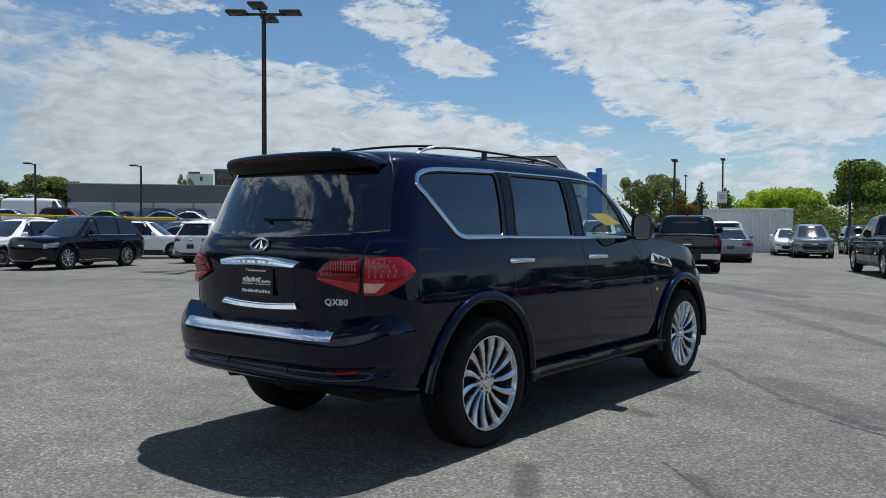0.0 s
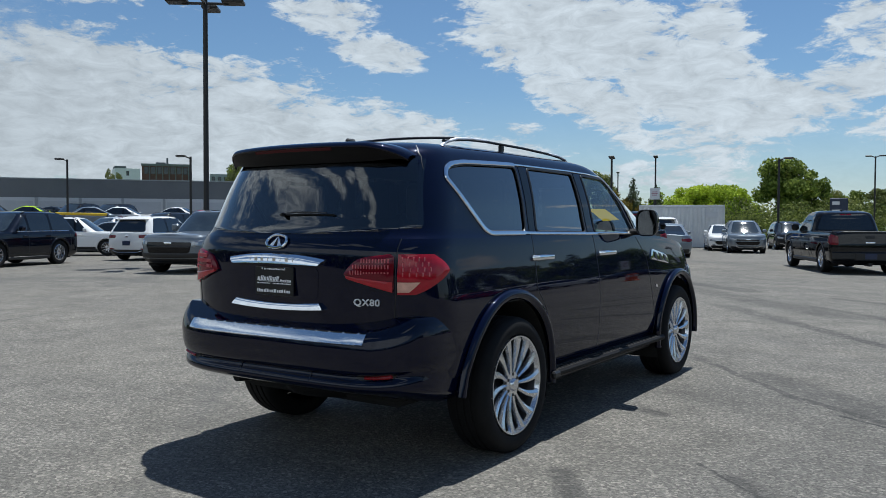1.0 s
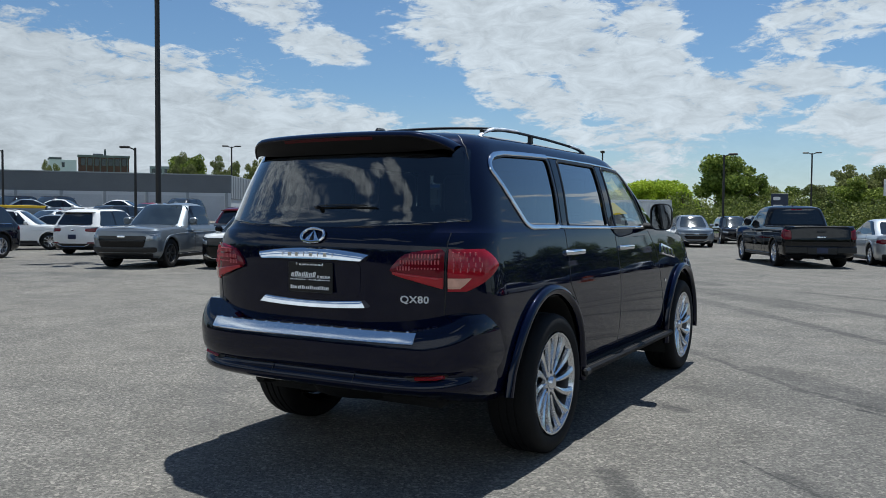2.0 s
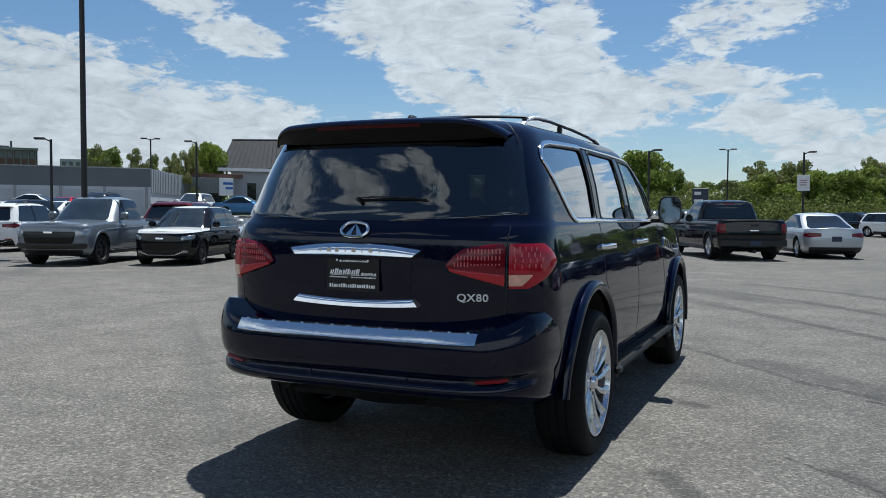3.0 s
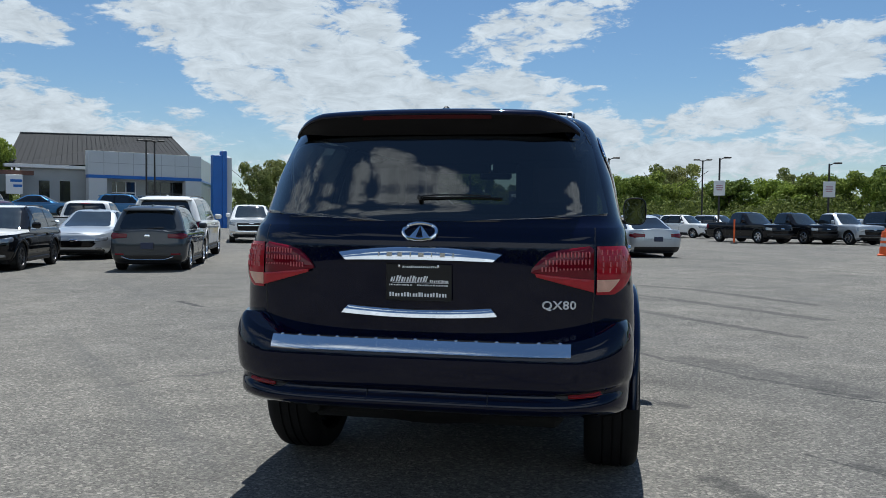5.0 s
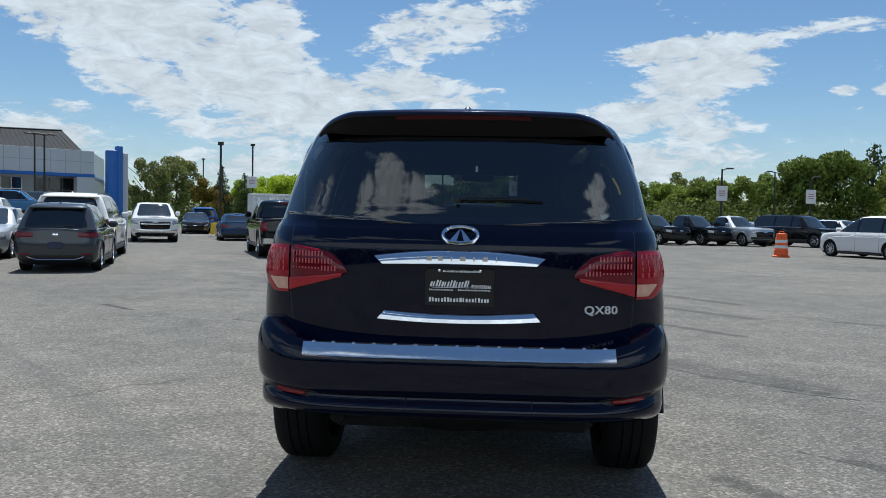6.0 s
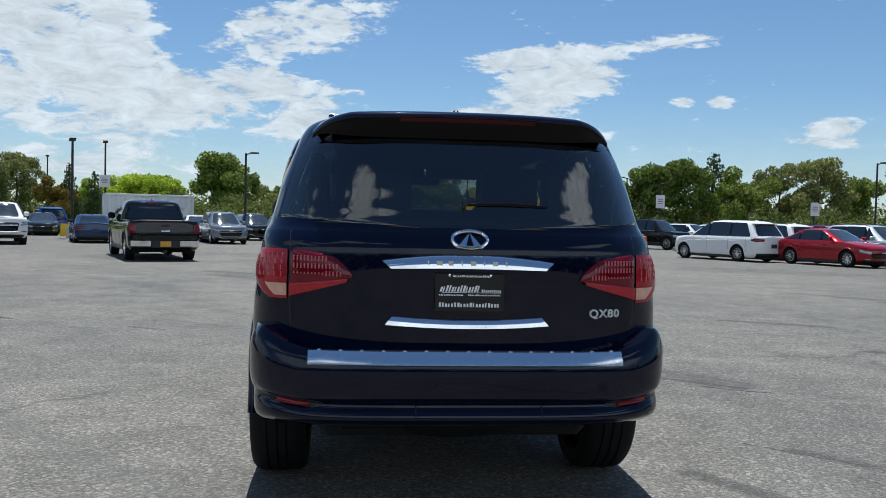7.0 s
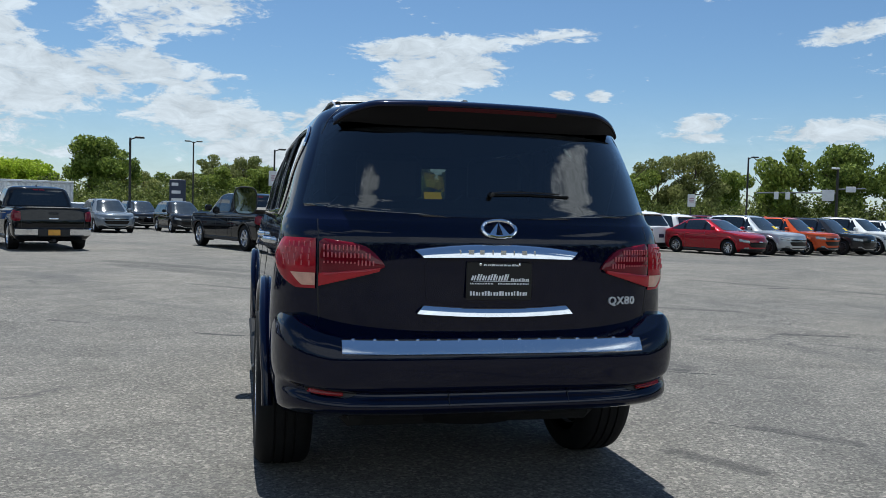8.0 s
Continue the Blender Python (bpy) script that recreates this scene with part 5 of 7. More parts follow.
        for pts in ([(-0.32, 1.800), (-0.24, 1.846), (-0.12, 1.874), (0.04, 1.885), (0.22, 1.888)], [(1.08, 1.869), (1.24, 1.864), (1.36, 1.846), (1.45, 1.80)]):
            wide = [0.030, 0.036, 0.038, 0.036, 0.026] if len(pts) == 5 else [0.026, 0.034, 0.036, 0.03]
            put("rail_foot", Geo().sweep([(x0, y, z) for y, z in pts], wide, 0.020, None, 10), SATIN, "silver rail end", parent=rail)
        put("rail_foot", Geo().box(*sorted((x0 - 0.013, x0 + 0.013)), 0.40, 0.44, 1.80, 1.878, 0.006), TRIM, parent=rail)

    # ---- tail ----
    # spoiler: drops at both ends onto the pillars, hollow and black below
    def spoiler_at(x):
        k = max(0.0, (abs(x) - 0.50) / 0.20)
        z = 1.806 - 0.03 * x * x - 0.026 * k - 0.058 * k ** 3
        y = float(TOP.rear(x * 0.97, 1.70)) - 0.085 + 0.080 * k ** 1.6
        return y, z
    rows, below, strip = [], [], []
    for i in range(57):
        x = 0.678 * math.sin((i / 28 - 1) * math.pi / 2)
        ye, zt = spoiler_at(x)
        k = abs(x) / 0.70
        y0 = -0.56 + 0.05 * k ** 4
        zr = 1.832 - 0.05 * x * x - 0.085 * k ** 6
        rows.append([(x * 0.985, y0, zr), (x, y0 * 0.55 + ye * 0.45, zr * 0.55 + zt * 0.45 + 0.003), (x, ye + 0.045, zt + 0.007), (x, ye + 0.020, zt), (x, ye + 0.006, zt - 0.008), (x, ye, zt - 0.018), (x, ye + 0.005, zt - 0.025)])
        yg = float(TOP.rear(x * 0.985, 1.715)) - 0.004
        zb = min(1.712, zt - 0.03)
        lip = Vector((x, ye + 0.005, zt - 0.025))
        below.append([tuple(lip)] + [tuple(lip.lerp(Vector(p), 1 - 0.85 * k ** 8)) for p in ((x, ye + 0.018, zt - 0.045 + 0.02 * k), (x * 0.995, (ye + yg) / 2, (zt + zb) / 2 - 0.022), (x * 0.985, yg, zb - 0.012))])
        if abs(x) < 0.30:
            strip.append([(x, ye + 0.003, zt - 0.0255), (x, ye + 0.006, zt - 0.030), (x, ye + 0.012, zt - 0.042)])
    spoiler = put("spoiler", Geo().grid(rows), NAVY)
    put("spoiler_underside", Geo().grid(below), SPOILERBLACK, "black plastic underside", parent=spoiler)
    put("brake_light", Geo().grid(strip), REDDARK, "dark red strip brake light", parent=spoiler)

    # bumper
    bump_warp = lambda y, z: 0.095 * min(1.0, max(0.0, (y + 1.06) / 0.16)) * max(0.0, (z - 0.47) / 0.33) - 0.060 * min(1.0, max(0.0, (y + 0.95) / 0.35)) * max(0.0, (0.60 - z) / 0.15)
    BUM = Shell([(0.452, 0.815, -0.900, 1.2), (0.468, 0.872, -1.000, 1.2), (0.485, 0.900, -1.058, 1.2), (0.500, 0.911, -1.086, 1.2), (0.520, 0.914, -1.098, 1.2), (0.540, 0.916, -1.092, 1.2),
                 (0.562, 0.918, -1.071, 1.2), (0.574, 0.922, -1.069, 1.2), (0.584, 0.926, -1.084, 1.2), (0.600, 0.930, -1.098, 1.2), (0.650, 0.934, -1.108, 1.2), (0.710, 0.933, -1.113, 1.2),
                 (0.755, 0.922, -1.106, 1.2), (0.778, 0.910, -1.094, 1.2), (0.788, 0.903, -1.078, 1.2)], rear=(0.52, 3.9), front=(0.3, 2.4), warp=bump_warp)
    skin, _ = BUM.skin(0.008, lambda x, y, z: (y < -0.44) & ~((np.hypot(y, z - WR) < 0.515)))
    bumper = put("rear_bumper", skin, NAVY)
    put("bumper_shelf", BUM.cap([p for p in BUM.top if p[1] < -0.5], 8, 0.0), NAVY, parent=bumper)
    # brushed step plate with scalloped ribs
    rows = []
    for i in range(61):
        x = -0.662 + 1.324 * i / 60
        y = float(BUM.rear(x, 0.77))
        rows.append([(x, y - 0.012, 0.740), (x, y - 0.017, 0.746), (x, y - 0.012, 0.758), (x, y + 0.004, 0.782), (x, y + 0.016, 0.797), (x, y + 0.024, 0.799), (x, y + 0.085, 0.800)])
    rows.insert(0, [(a - 0.003, b + 0.016, c - 0.010) for a, b, c in rows[0]])
    rows.append([(a + 0.003, b + 0.016, c - 0.010) for a, b, c in rows[-1]])
    plate_step = put("step_plate", Geo().grid(rows), BRUSHED, "brushed metal step plate", parent=bumper)
    for i in range(15):
        x = -0.616 + 0.088 * i
        y = float(BUM.rear(x, 0.77))
        put("step_rib", Geo().box(x - 0.008, x + 0.008, y + 0.018, y + 0.040, 0.788, 0.8035, 0.004), BRUSHED, parent=plate_step)
    put("valance", BUM.strip("rear", [(-0.72, 0.578), (-0.4, 0.576), (0, 0.575), (0.4, 0.576), (0.72, 0.578)], 0.006, 0.004, 0.0, seg=6), TRIM, parent=bumper)
    for x in (-0.215, 0.315):
        put("tow_cover_line", BUM.strip("rear", [(x, 0.572), (x, 0.492)], 0.005, 0.004, 0.0, seg=6), TRIM, parent=bumper)
    put("gate_gap", LOW.strip("rear", [(-0.70, 0.812), (-0.35, 0.808), (0.0, 0.807), (0.35, 0.808), (0.70, 0.812)], 0.012, 0.006, 0.0, seg=6), TRIM)
    put("roof_fin", Geo().box(-0.018, 0.018, -0.42, -0.34, 1.82, 1.884, 0.012), TRIM, "short black aerial")
    put("cross_bar", Geo().sweep([(0.60 * k / 8, 0.05, 1.890 + 0.028 * (1 - (k / 8) ** 2)) for k in range(-8, 9)], 0.045, 0.016, [(0, 0, 1)] * 17, 10), TRIM, "black roof cross bar")
    for sgn in (1, -1):
        put("shut_line", TOP.strip("rear", [(sgn * 0.61, 1.822), (sgn * 0.648, 1.800), (sgn * 0.690, 1.750), (sgn * 0.722, 1.680)], 0.007, 0.005, 0.0, seg=6), TRIM)
    for sgn in (1, -1):
        put("reflector_housing", BUM.patch("rear", rounded([(sgn * 0.590, 0.572), (sgn * 0.63, 0.553), (sgn * 0.790, 0.555), (sgn * 0.810, 0.590), (sgn * 0.63, 0.590)][::sgn], 0.012), 0.003, 0.006, 0, 6, 12), TRIM, parent=bumper)
        put("reflector", BUM.patch("rear", rounded([(sgn * 0.655, 0.557), (sgn * 0.778, 0.559), (sgn * 0.790, 0.583), (sgn * 0.648, 0.581)][::sgn], 0.008), 0.018, 0.020, 0.004, 5, 10), REDBAND, "red bumper reflector", parent=bumper)
    CELL = Geo().box(-0.0033, 0.0033, -0.003, 0.006, -0.0110, 0.0110, 0.0015).mesh("lamp_cell")
    # tail lamps: inner part on the gate, outer part round the corner
    for sgn in (1, -1):
        q = lambda pts: [(sgn * a, z) for a, z in pts][::sgn]
        lamp = put("tail_lamp", LOW.patch("rear", rounded(q([(0.476, 1.092), (0.744, 1.006), (0.744, 1.206), (0.640, 1.198), (0.560, 1.178), (0.515, 1.140)]), 0.018), 0.012, 0.03, 0.014, 14, 16), REDLENS, "red tail lamp with rows of cells")
        put("lamp_band", LOW.patch("rear", q([(0.500, 1.079), (0.740, 1.009), (0.740, 1.066), (0.500, 1.091)]), 0.026, 0.012, 0.004, 6, 14), LAMPBAND, parent=lamp)
        for r in range(3):
            for c in range(14):
                x, z = 0.530 + c * 0.0146, 1.108 + r * 0.0300
                if z > 1.186 or (x < 0.60 and z > 1.13 + (x - 0.53) * 0.75):
                    continue
                p = LOW.point("rear", sgn * x, z) + LOW.normal("rear", sgn * x, z) * 0.026
                tall = 1.0 if r > 0 or c < 5 else 0.4
                part("lamp_cell", CELL, PINKCELL, lamp, m=pose(p.x, p.y, p.z) @ Matrix.Diagonal((1, 1, tall, 1)))
        # corner lamp, laid by distance round the corner
        rows = []
        for i in range(17):
            z = 0.995 + 0.210 * i / 16
            tip = -0.650 - (0.10 * ((z - 1.118) / 0.087) ** 1.6 if z > 1.118 else 0.20 * ((1.118 - z) / 0.123) ** 1.15)
            ya = float(LOW.rear(0.760, z))
            yb = max(ya + 0.02, tip)
            row = []
            for j in range(19):
                s = j / 18
                xa = 0.760
                # walk the outline from the split line to the tip
                y = ya + (yb - ya) * s ** 1.25
                x = float(LOW.side(y, z)) if j else xa
                n = LOW.normal("side", y + 0.002, z, 1)
                k = 0.005 + 0.009 * (1 - (2 * s - 1) ** 4) * (1 - (i / 8 - 1) ** 4)
                row.append((sgn * (x + n.x * k), y + n.y * k, z))
            rows.append(row)
        side = put("corner_lamp", Geo().grid(rows), REDCORNER, "red corner lamp with clear lower part", smooth=60)
        lens = []
        for i in range(1, 6):
            lens.append([(p[0] + sgn * 0.002, p[1] - 0.003, p[2]) for p in rows[i][:10]])
        put("turn_lens", Geo().grid(lens), CLEARLENS, "clear turn lens", parent=side)
        for r in range(4):
            for c in range(5):
                p = rows[8 + r * 2][2 + c * 2]
                part("lamp_cell", CELL, PINKCELL, side, m=pose(p[0], p[1], p[2]))
    # chrome bars over and under the number plate
    rows = []
    for i in range(55):
        u = min(max((i - 1) / 52, 0.0), 1.0)
        col = []
        for f, d in ((0.0, -0.004), (0.02, 0.018), (0.06, 0.0265), (0.25, 0.0255), (0.45, 0.0225), (0.62, 0.0185), (0.78, 0.0135), (0.92, 0.0075), (1.0, -0.004)):
            x = (-0.315 - 0.047 * f) + u * (0.645 + 0.095 * f)
            q = (x - 0.008) / 0.37
            z = 1.132 + 0.004 * (1 - q * q) + f * (0.040 + 0.024 * (1 - q * q))
            col.append(tuple(LOW.point("rear", x, z) + LOW.normal("rear", x, z) * (d if 0 < i < 54 else -0.006)))
        rows.append(col)
    bar = put("gate_bar", Geo().grid(rows), CHROME, "chrome bar with embossed marks", smooth=60)
    for i, w in enumerate((0.006, 0.024, 0.020, 0.006, 0.024, 0.006, 0.022, 0.006)):
        x = -0.165 + i * 0.047
        z = 1.163
        p = LOW.point("rear", x, z) + LOW.normal("rear", x, z) * 0.022
        put("embossed_mark", Geo().box(x - w / 2, x + w / 2, p.y - 0.004, p.y + 0.008, z - 0.010, z + 0.010, 0.001), BRUSHED, parent=bar)
    # lower bar: sagging, wider at its foot
    rows = []
    for i in range(43):
        s = min(max((i - 1) / 40, 0.0), 1.0) * 2 - 1
        sag = 0.013 * (1 - s * s)
        col = []
        for w, z, d in ((0.345, 0.899, -0.004), (0.347, 0.900, 0.020), (0.345, 0.903, 0.0285), (0.334, 0.917, 0.0230), (0.322, 0.931, 0.0175), (0.318, 0.935, 0.013), (0.318, 0.936, -0.004)):
            x = 0.007 + s * w
            p = LOW.point("rear", x, z - sag) + LOW.normal("rear", x, z - sag) * (d if 0 < i < 42 else -0.006)
            col.append(tuple(p))
        rows.append(col)
    put("gate_bar", Geo().grid(rows), CHROME, "chrome bar")
    # recess and plate
    put("plate_recess", LOW.patch("rear", rounded([(-0.30, 0.948), (0.31, 0.948), (0.325, 1.125), (-0.315, 1.125)], 0.02), 0.003, 0.006, 0, 8, 12), NAVY)
    yp = float(LOW.rear(0, 1.03)) - 0.012
    plate = put("number_plate", Geo().box(-0.135, 0.158, yp - 0.008, yp, 0.962, 1.122, 0.004), PLATE, "black dealer plate with white lettering bars")
    for x0, x1, z, h, pitch, lean in ((-0.112, 0.050, 1.056, 0.024, 0.0120, 0.30), (0.062, 0.145, 1.048, 0.010, 0.0085, 0.0), (-0.118, -0.015, 1.030, 0.006, 0.0070, 0.0), (0.005, 0.145, 1.030, 0.006, 0.0070, 0.0),
                                      (-0.118, 0.146, 0.988, 0.017, 0.0130, 0.0), (-0.06, 0.10, 1.109, 0.008, 0.0090, 0.25)):
        n = int(round((x1 - x0) / pitch))
        for k in range(n):
            a, w = x0 + pitch * k, pitch * (0.66, 0.46, 0.74, 0.58)[(k * 7 + n) % 4]
            up = h * (0.62, 0.36, 0.40, 0.60, 0.34)[(k * 3 + n) % 5]
            g = Geo().box(a, a + w, yp - 0.0095, yp - 0.007, z - h / 2, z + up)
            g.v = [(px + lean * (pz - z), py, pz) for px, py, pz in g.v]
            put("print_bar", g, WHITE, parent=plate)
    put("print_bar", Geo().box(-0.105, 0.145, yp - 0.0095, yp - 0.007, 1.0395, 1.0415), WHITE, parent=plate)
    for x in (-0.075, 0.098):
        put("plate_screw", Geo().lathe([(0.0, -0.004), (0.006, -0.003), (0.006, 0.004)], 10).moved(pose(x, yp - 0.008, 1.112, 0, 0, 90)), CHROME, parent=plate)
    # oval badge
    ring = []
    nor = []
    for i in range(48):
        a = 2 * math.pi * i / 48
        x, z = 0.010 + 0.074 * math.cos(a), 1.262 + 0.037 * math.sin(a)
        if math.sin(a) < -0.86:
            z += 0.004
        ring.append(LOW.point("rear", x, z) + Vector((0, -0.012, 0)))
        nor.append(LOW.normal("rear", x, z))
    badge = put("badge", Geo().sweep(ring, 0.017, 0.014, nor, 8, True), CHROME, "oval chrome badge")
    g = Geo()
    for s in (-1, 1):
        pts = [(0.010, 1.290), (0.010 + s * 0.014, 1.276), (0.010 + s * 0.052, 1.231), (0.010 + s * 0.019, 1.227)]
        vv = [tuple(LOW.point("rear", *p) + Vector((0, -0.014, 0))) for p in pts] + [tuple(LOW.point("rear", *p)) for p in pts]
        g.add(vv, [(0, 1, 2, 3), (0, 4, 5, 1), (1, 5, 6, 2), (2, 6, 7, 3), (3, 7, 4, 0)])
    put("badge_spokes", g, CHROME, parent=badge)
    # model lettering
    cu = bpy.data.curves.new("lettering", "FONT")
    cu.body, cu.size, cu.space_character, cu.extrude, cu.bevel_depth, cu.align_x, cu.align_y = "QX80", 0.058, 1.12, 0.004, 0.0014, "CENTER", "CENTER"
    tmp = new("lettering_curve", cu)
    me = bpy.data.meshes.new_from_object(tmp.evaluated_get(bpy.context.evaluated_depsgraph_get()))
    bpy.data.objects.remove(tmp)
    me.materials.clear()
    n = LOW.normal("rear", 0.605, 0.94)
    ang = math.degrees(math.atan2(n.x, -n.y))
    p = LOW.point("rear", 0.612, 0.946) + n * 0.004
    part("model_lettering", me, SATIN, car, "chrome model lettering", m=pose(p.x, p.y, p.z + 0.004, 90, 0, ang) @ Matrix.Diagonal((0.95, 0.84, 1, 1)))
    for ob in car.children:
        if ob.name.split(".")[0] in ("badge", "gate_bar", "number_plate", "model_lettering", "plate_recess"):
            ob.location.x -= 0.008
    # wiper
    piv = TOP.point("rear", -0.015, 1.412) + TOP.normal("rear", -0.015, 1.412) * 0.03
    path = [TOP.point("rear", x, z) + TOP.normal("rear", x, z) * 0.022 for x, z in ((-0.015, 1.416), (0.06, 1.424), (0.18, 1.425), (0.30, 1.420))]
    wiper = put("rear_wiper", Geo().sweep(path, 0.007, 0.007, None, 8), TRIM)
    path = [TOP.point("rear", x, z) + TOP.normal("rear", x, z) * 0.010 for x, z in ((-0.01, 1.412), (0.16, 1.417), (0.35, 1.412))]
    put("wiper_blade", Geo().sweep(path, 0.006, 0.010, None, 8), RUBBER, parent=wiper)
    put("wiper_pivot", Geo().lathe([(0, -0.012), (0.009, -0.010), (0.011, 0.0), (0.011, 0.02)], 16).moved(pose(piv.x, piv.y, piv.z - 0.005, 0, 0, 90)), TRIM, parent=wiper)

    # ---- nose ----
    put("grille", LOW.patch("front", rounded([(-0.50, 0.72), (0.50, 0.72), (0.62, 1.08), (-0.62, 1.08)], 0.08), 0.01, 0.03, 0.01, 10, 16), CHROME)
    put("front_bumper_mouth", LOW.patch("front", rounded([(-0.62, 0.42), (0.62, 0.42), (0.70, 0.60), (-0.70, 0.60)], 0.05), 0.008, 0.02, 0, 6, 14), TRIM)
    for sgn in (1, -1):
        put("headlamp", LOW.patch("side", rounded([(3.42, 0.90), (3.80, 0.86), (3.83, 1.02), (3.46, 1.08)], 0.04), 0.008, 0.02, 0.012, 8, 12, sgn), HEADLENS)

    # ---- underside, wheels, cabin ----
    put("underbody", Geo().box(-0.62, 0.62, -0.70, 3.75, 0.34, 0.52, 0.04), UNDER)
    put("rear_axle", Geo().lathe([(0.07, -0.70), (0.07, -0.2), (0.14, -0.1), (0.14, 0.1), (0.07, 0.2), (0.07, 0.70)], 14, (0, 0, 0.37)), UNDER)
    put("exhaust", Geo().sweep([(-0.55, 0.3, 0.33), (-0.55, -0.5, 0.38), (-0.56, -0.80, 0.42)], 0.07, 0.07, None, 12), UNDER)
    put("spare_wheel", Geo().lathe([(0.06, 0.36), (0.33, 0.36), (0.36, 0.40), (0.36, 0.48), (0.33, 0.52)], 28, (0, -0.45, 0), "z"), RUBBER)
    for sgn in (1, -1):
        for yc in (0.0, AX):
            hero_wheel(car, sgn, yc)
    for x, y, top, wide in ((-0.44, 0.55, 1.44, 0.15), (0.44, 0.55, 1.44, 0.17), (-0.54, 1.55, 1.46, 0.12), (0.50, 1.55, 1.42, 0.12)):
        seat = put("seat", Geo().box(x - 0.24, x + 0.24, y - 0.10, y + 0.12, 0.90, top, 0.06), SEATLEATHER)
        put("headrest", Geo().box(x - wide, x + wide, y - 0.12, y - 0.02, top - 0.05, 1.665, 0.035), SEATLEATHER, parent=seat)
    seat = put("rear_bench", Geo().box(-0.66, 0.66, -0.42, -0.24, 0.90, 1.39, 0.05), SEATLEATHER)
    for x, wide in ((-0.37, 0.16), (0.57, 0.13)):
        put("headrest", Geo().box(x - wide, x + wide, -0.43, -0.35, 1.37, 1.60, 0.03), SEATLEATHER, parent=seat)
    for sgn in (1, -1):
        for y in (0.38, 1.24):
            put("pillar_trim", Geo().box(*sorted((sgn * 0.665, sgn * 0.752)), y, y + 0.10, 1.26, 1.715, 0.02), CABIN)
    put("dashboard", Geo().box(-0.80, 0.80, 1.98, 2.60, 0.95, 1.275, 0.05), CABIN)
    put("headliner", Geo().box(-0.60, 0.60, -0.50, 1.42, 1.705, 1.750, 0.008), plain("headliner_cloth", (0.05, 0.048, 0.045), 0.9), "dark cloth headliner")
    for x in (-0.34, 0.34):
        put("sun_visor", Geo().box(x - 0.33, x + 0.33, 1.36, 1.44, 1.635, 1.735, 0.012), CABIN)
    put("steering_wheel", Geo().sweep([(-0.40 + 0.18 * math.cos(a), 1.80 - 0.05 * math.sin(a), 1.22 + 0.17 * math.sin(a)) for a in [2 * math.pi * k / 28 for k in range(28)]], 0.03, 0.03, [(0, 1, 0)] * 28, 8, True), TRIM)
    put("inner_mirror", Geo().box(-0.12, 0.12, 1.60, 1.63, 1.60, 1.67, 0.015), TRIM)
    # yellow price sheet behind the screen
    sheet = []
    for i in range(5):
        row = []
        for j in range(9):
            v, x = i / 4, 0.46 - 0.06 * i / 4 + 0.15 * j / 8
            z, y = 1.385 + 0.105 * v + 0.015 * (j / 8) * (1 - v), 2.48 - 0.18 * v
            row.append((x, min(y, TOP.point("front", x, z).y - 0.02), z))
        sheet.append(row)
    put("price_sheet", Geo().grid(sheet), YELLOW, "yellow paper sheet inside the windscreen")
    return car


def hero_wheel(car, sgn, yc):
    cx = sgn * (0.845 if yc == 0 else 0.826)
    prof = [(0.293, -0.105), (0.306, -0.128), (0.340, -0.138), (0.375, -0.132), (0.396, -0.112), (0.404, -0.085), (0.405, -0.052), (0.397, -0.050), (0.397, -0.042), (0.405, -0.040),
            (0.405, -0.004), (0.397, -0.002), (0.397, 0.006), (0.405, 0.008), (0.405, 0.042), (0.397, 0.044), (0.397, 0.052), (0.404, 0.054), (0.404, 0.085), (0.396, 0.112), (0.375, 0.132), (0.340, 0.138), (0.306, 0.128), (0.293, 0.105)]
    wheel = part("wheel", Geo().lathe(prof, 72), RUBBER, car, "low-profile black tyre on a bright alloy rim", m=pose(cx, yc, WR))
    out = sgn
    rim = Geo().lathe([(0.296, out * 0.116), (0.293, out * 0.130), (0.284, out * 0.128), (0.275, out * 0.100)], 72)
    # barrel darker than the rim: the shade behind the spokes is in its colour
    part("rim_barrel", Geo().lathe([(0.275, out * 0.100), (0.258, out * 0.02), (0.255, out * -0.09)], 48), DARK_ALLOY, wheel)
    part("rim", rim, ALLOY, wheel)
    n = 14
    for i in range(n):
        a0 = 2 * math.pi * i / n
        rows = []
        for k in range(9):
            t = k / 8
            r = 0.058 + (0.281 - 0.058) * t
            a = a0 - out * 0.10 * t + out * 0.22 * t * t
            w = 0.0105 + 0.0200 * t ** 1.5
            x = out * (0.092 + 0.030 * t ** 1.5)
            ca, sa = math.cos(a), math.sin(a)
            sec = []
            for u, dx in ((-1, -0.022), (-0.8, -0.002), (0, 0.005), (0.8, -0.002), (1, -0.022)):
                sec.append((x + out * dx, r * ca - u * w * sa, r * sa + u * w * ca))
            rows.append(sec)
        part("spoke", Geo().grid(rows), ALLOY, wheel)
    g = Geo().lathe([(0.0, out * 0.118), (0.030, out * 0.117), (0.036, out * 0.110), (0.040, out * 0.098), (0.075, out * 0.094), (0.080, out * 0.07)], 36)
    part("hub", g, ALLOY, wheel)
    for i in range(6):
        a = 2 * math.pi * (i + 0.5) / 6
        part("lug_nut", Geo().lathe([(0.0, out * 0.100), (0.0095, out * 0.099), (0.0115, out * 0.085)], 10, (0, 0.062 * math.cos(a), 0.062 * math.sin(a))), TRIM, wheel)
    # disc in near-black underbody colour, standing for shade between the spokes
    part("brake_disc", Geo().lathe([(0.05, out * 0.03), (0.175, out * 0.03), (0.178, out * 0.0), (0.05, 0.0)], 40), UNDER, wheel)
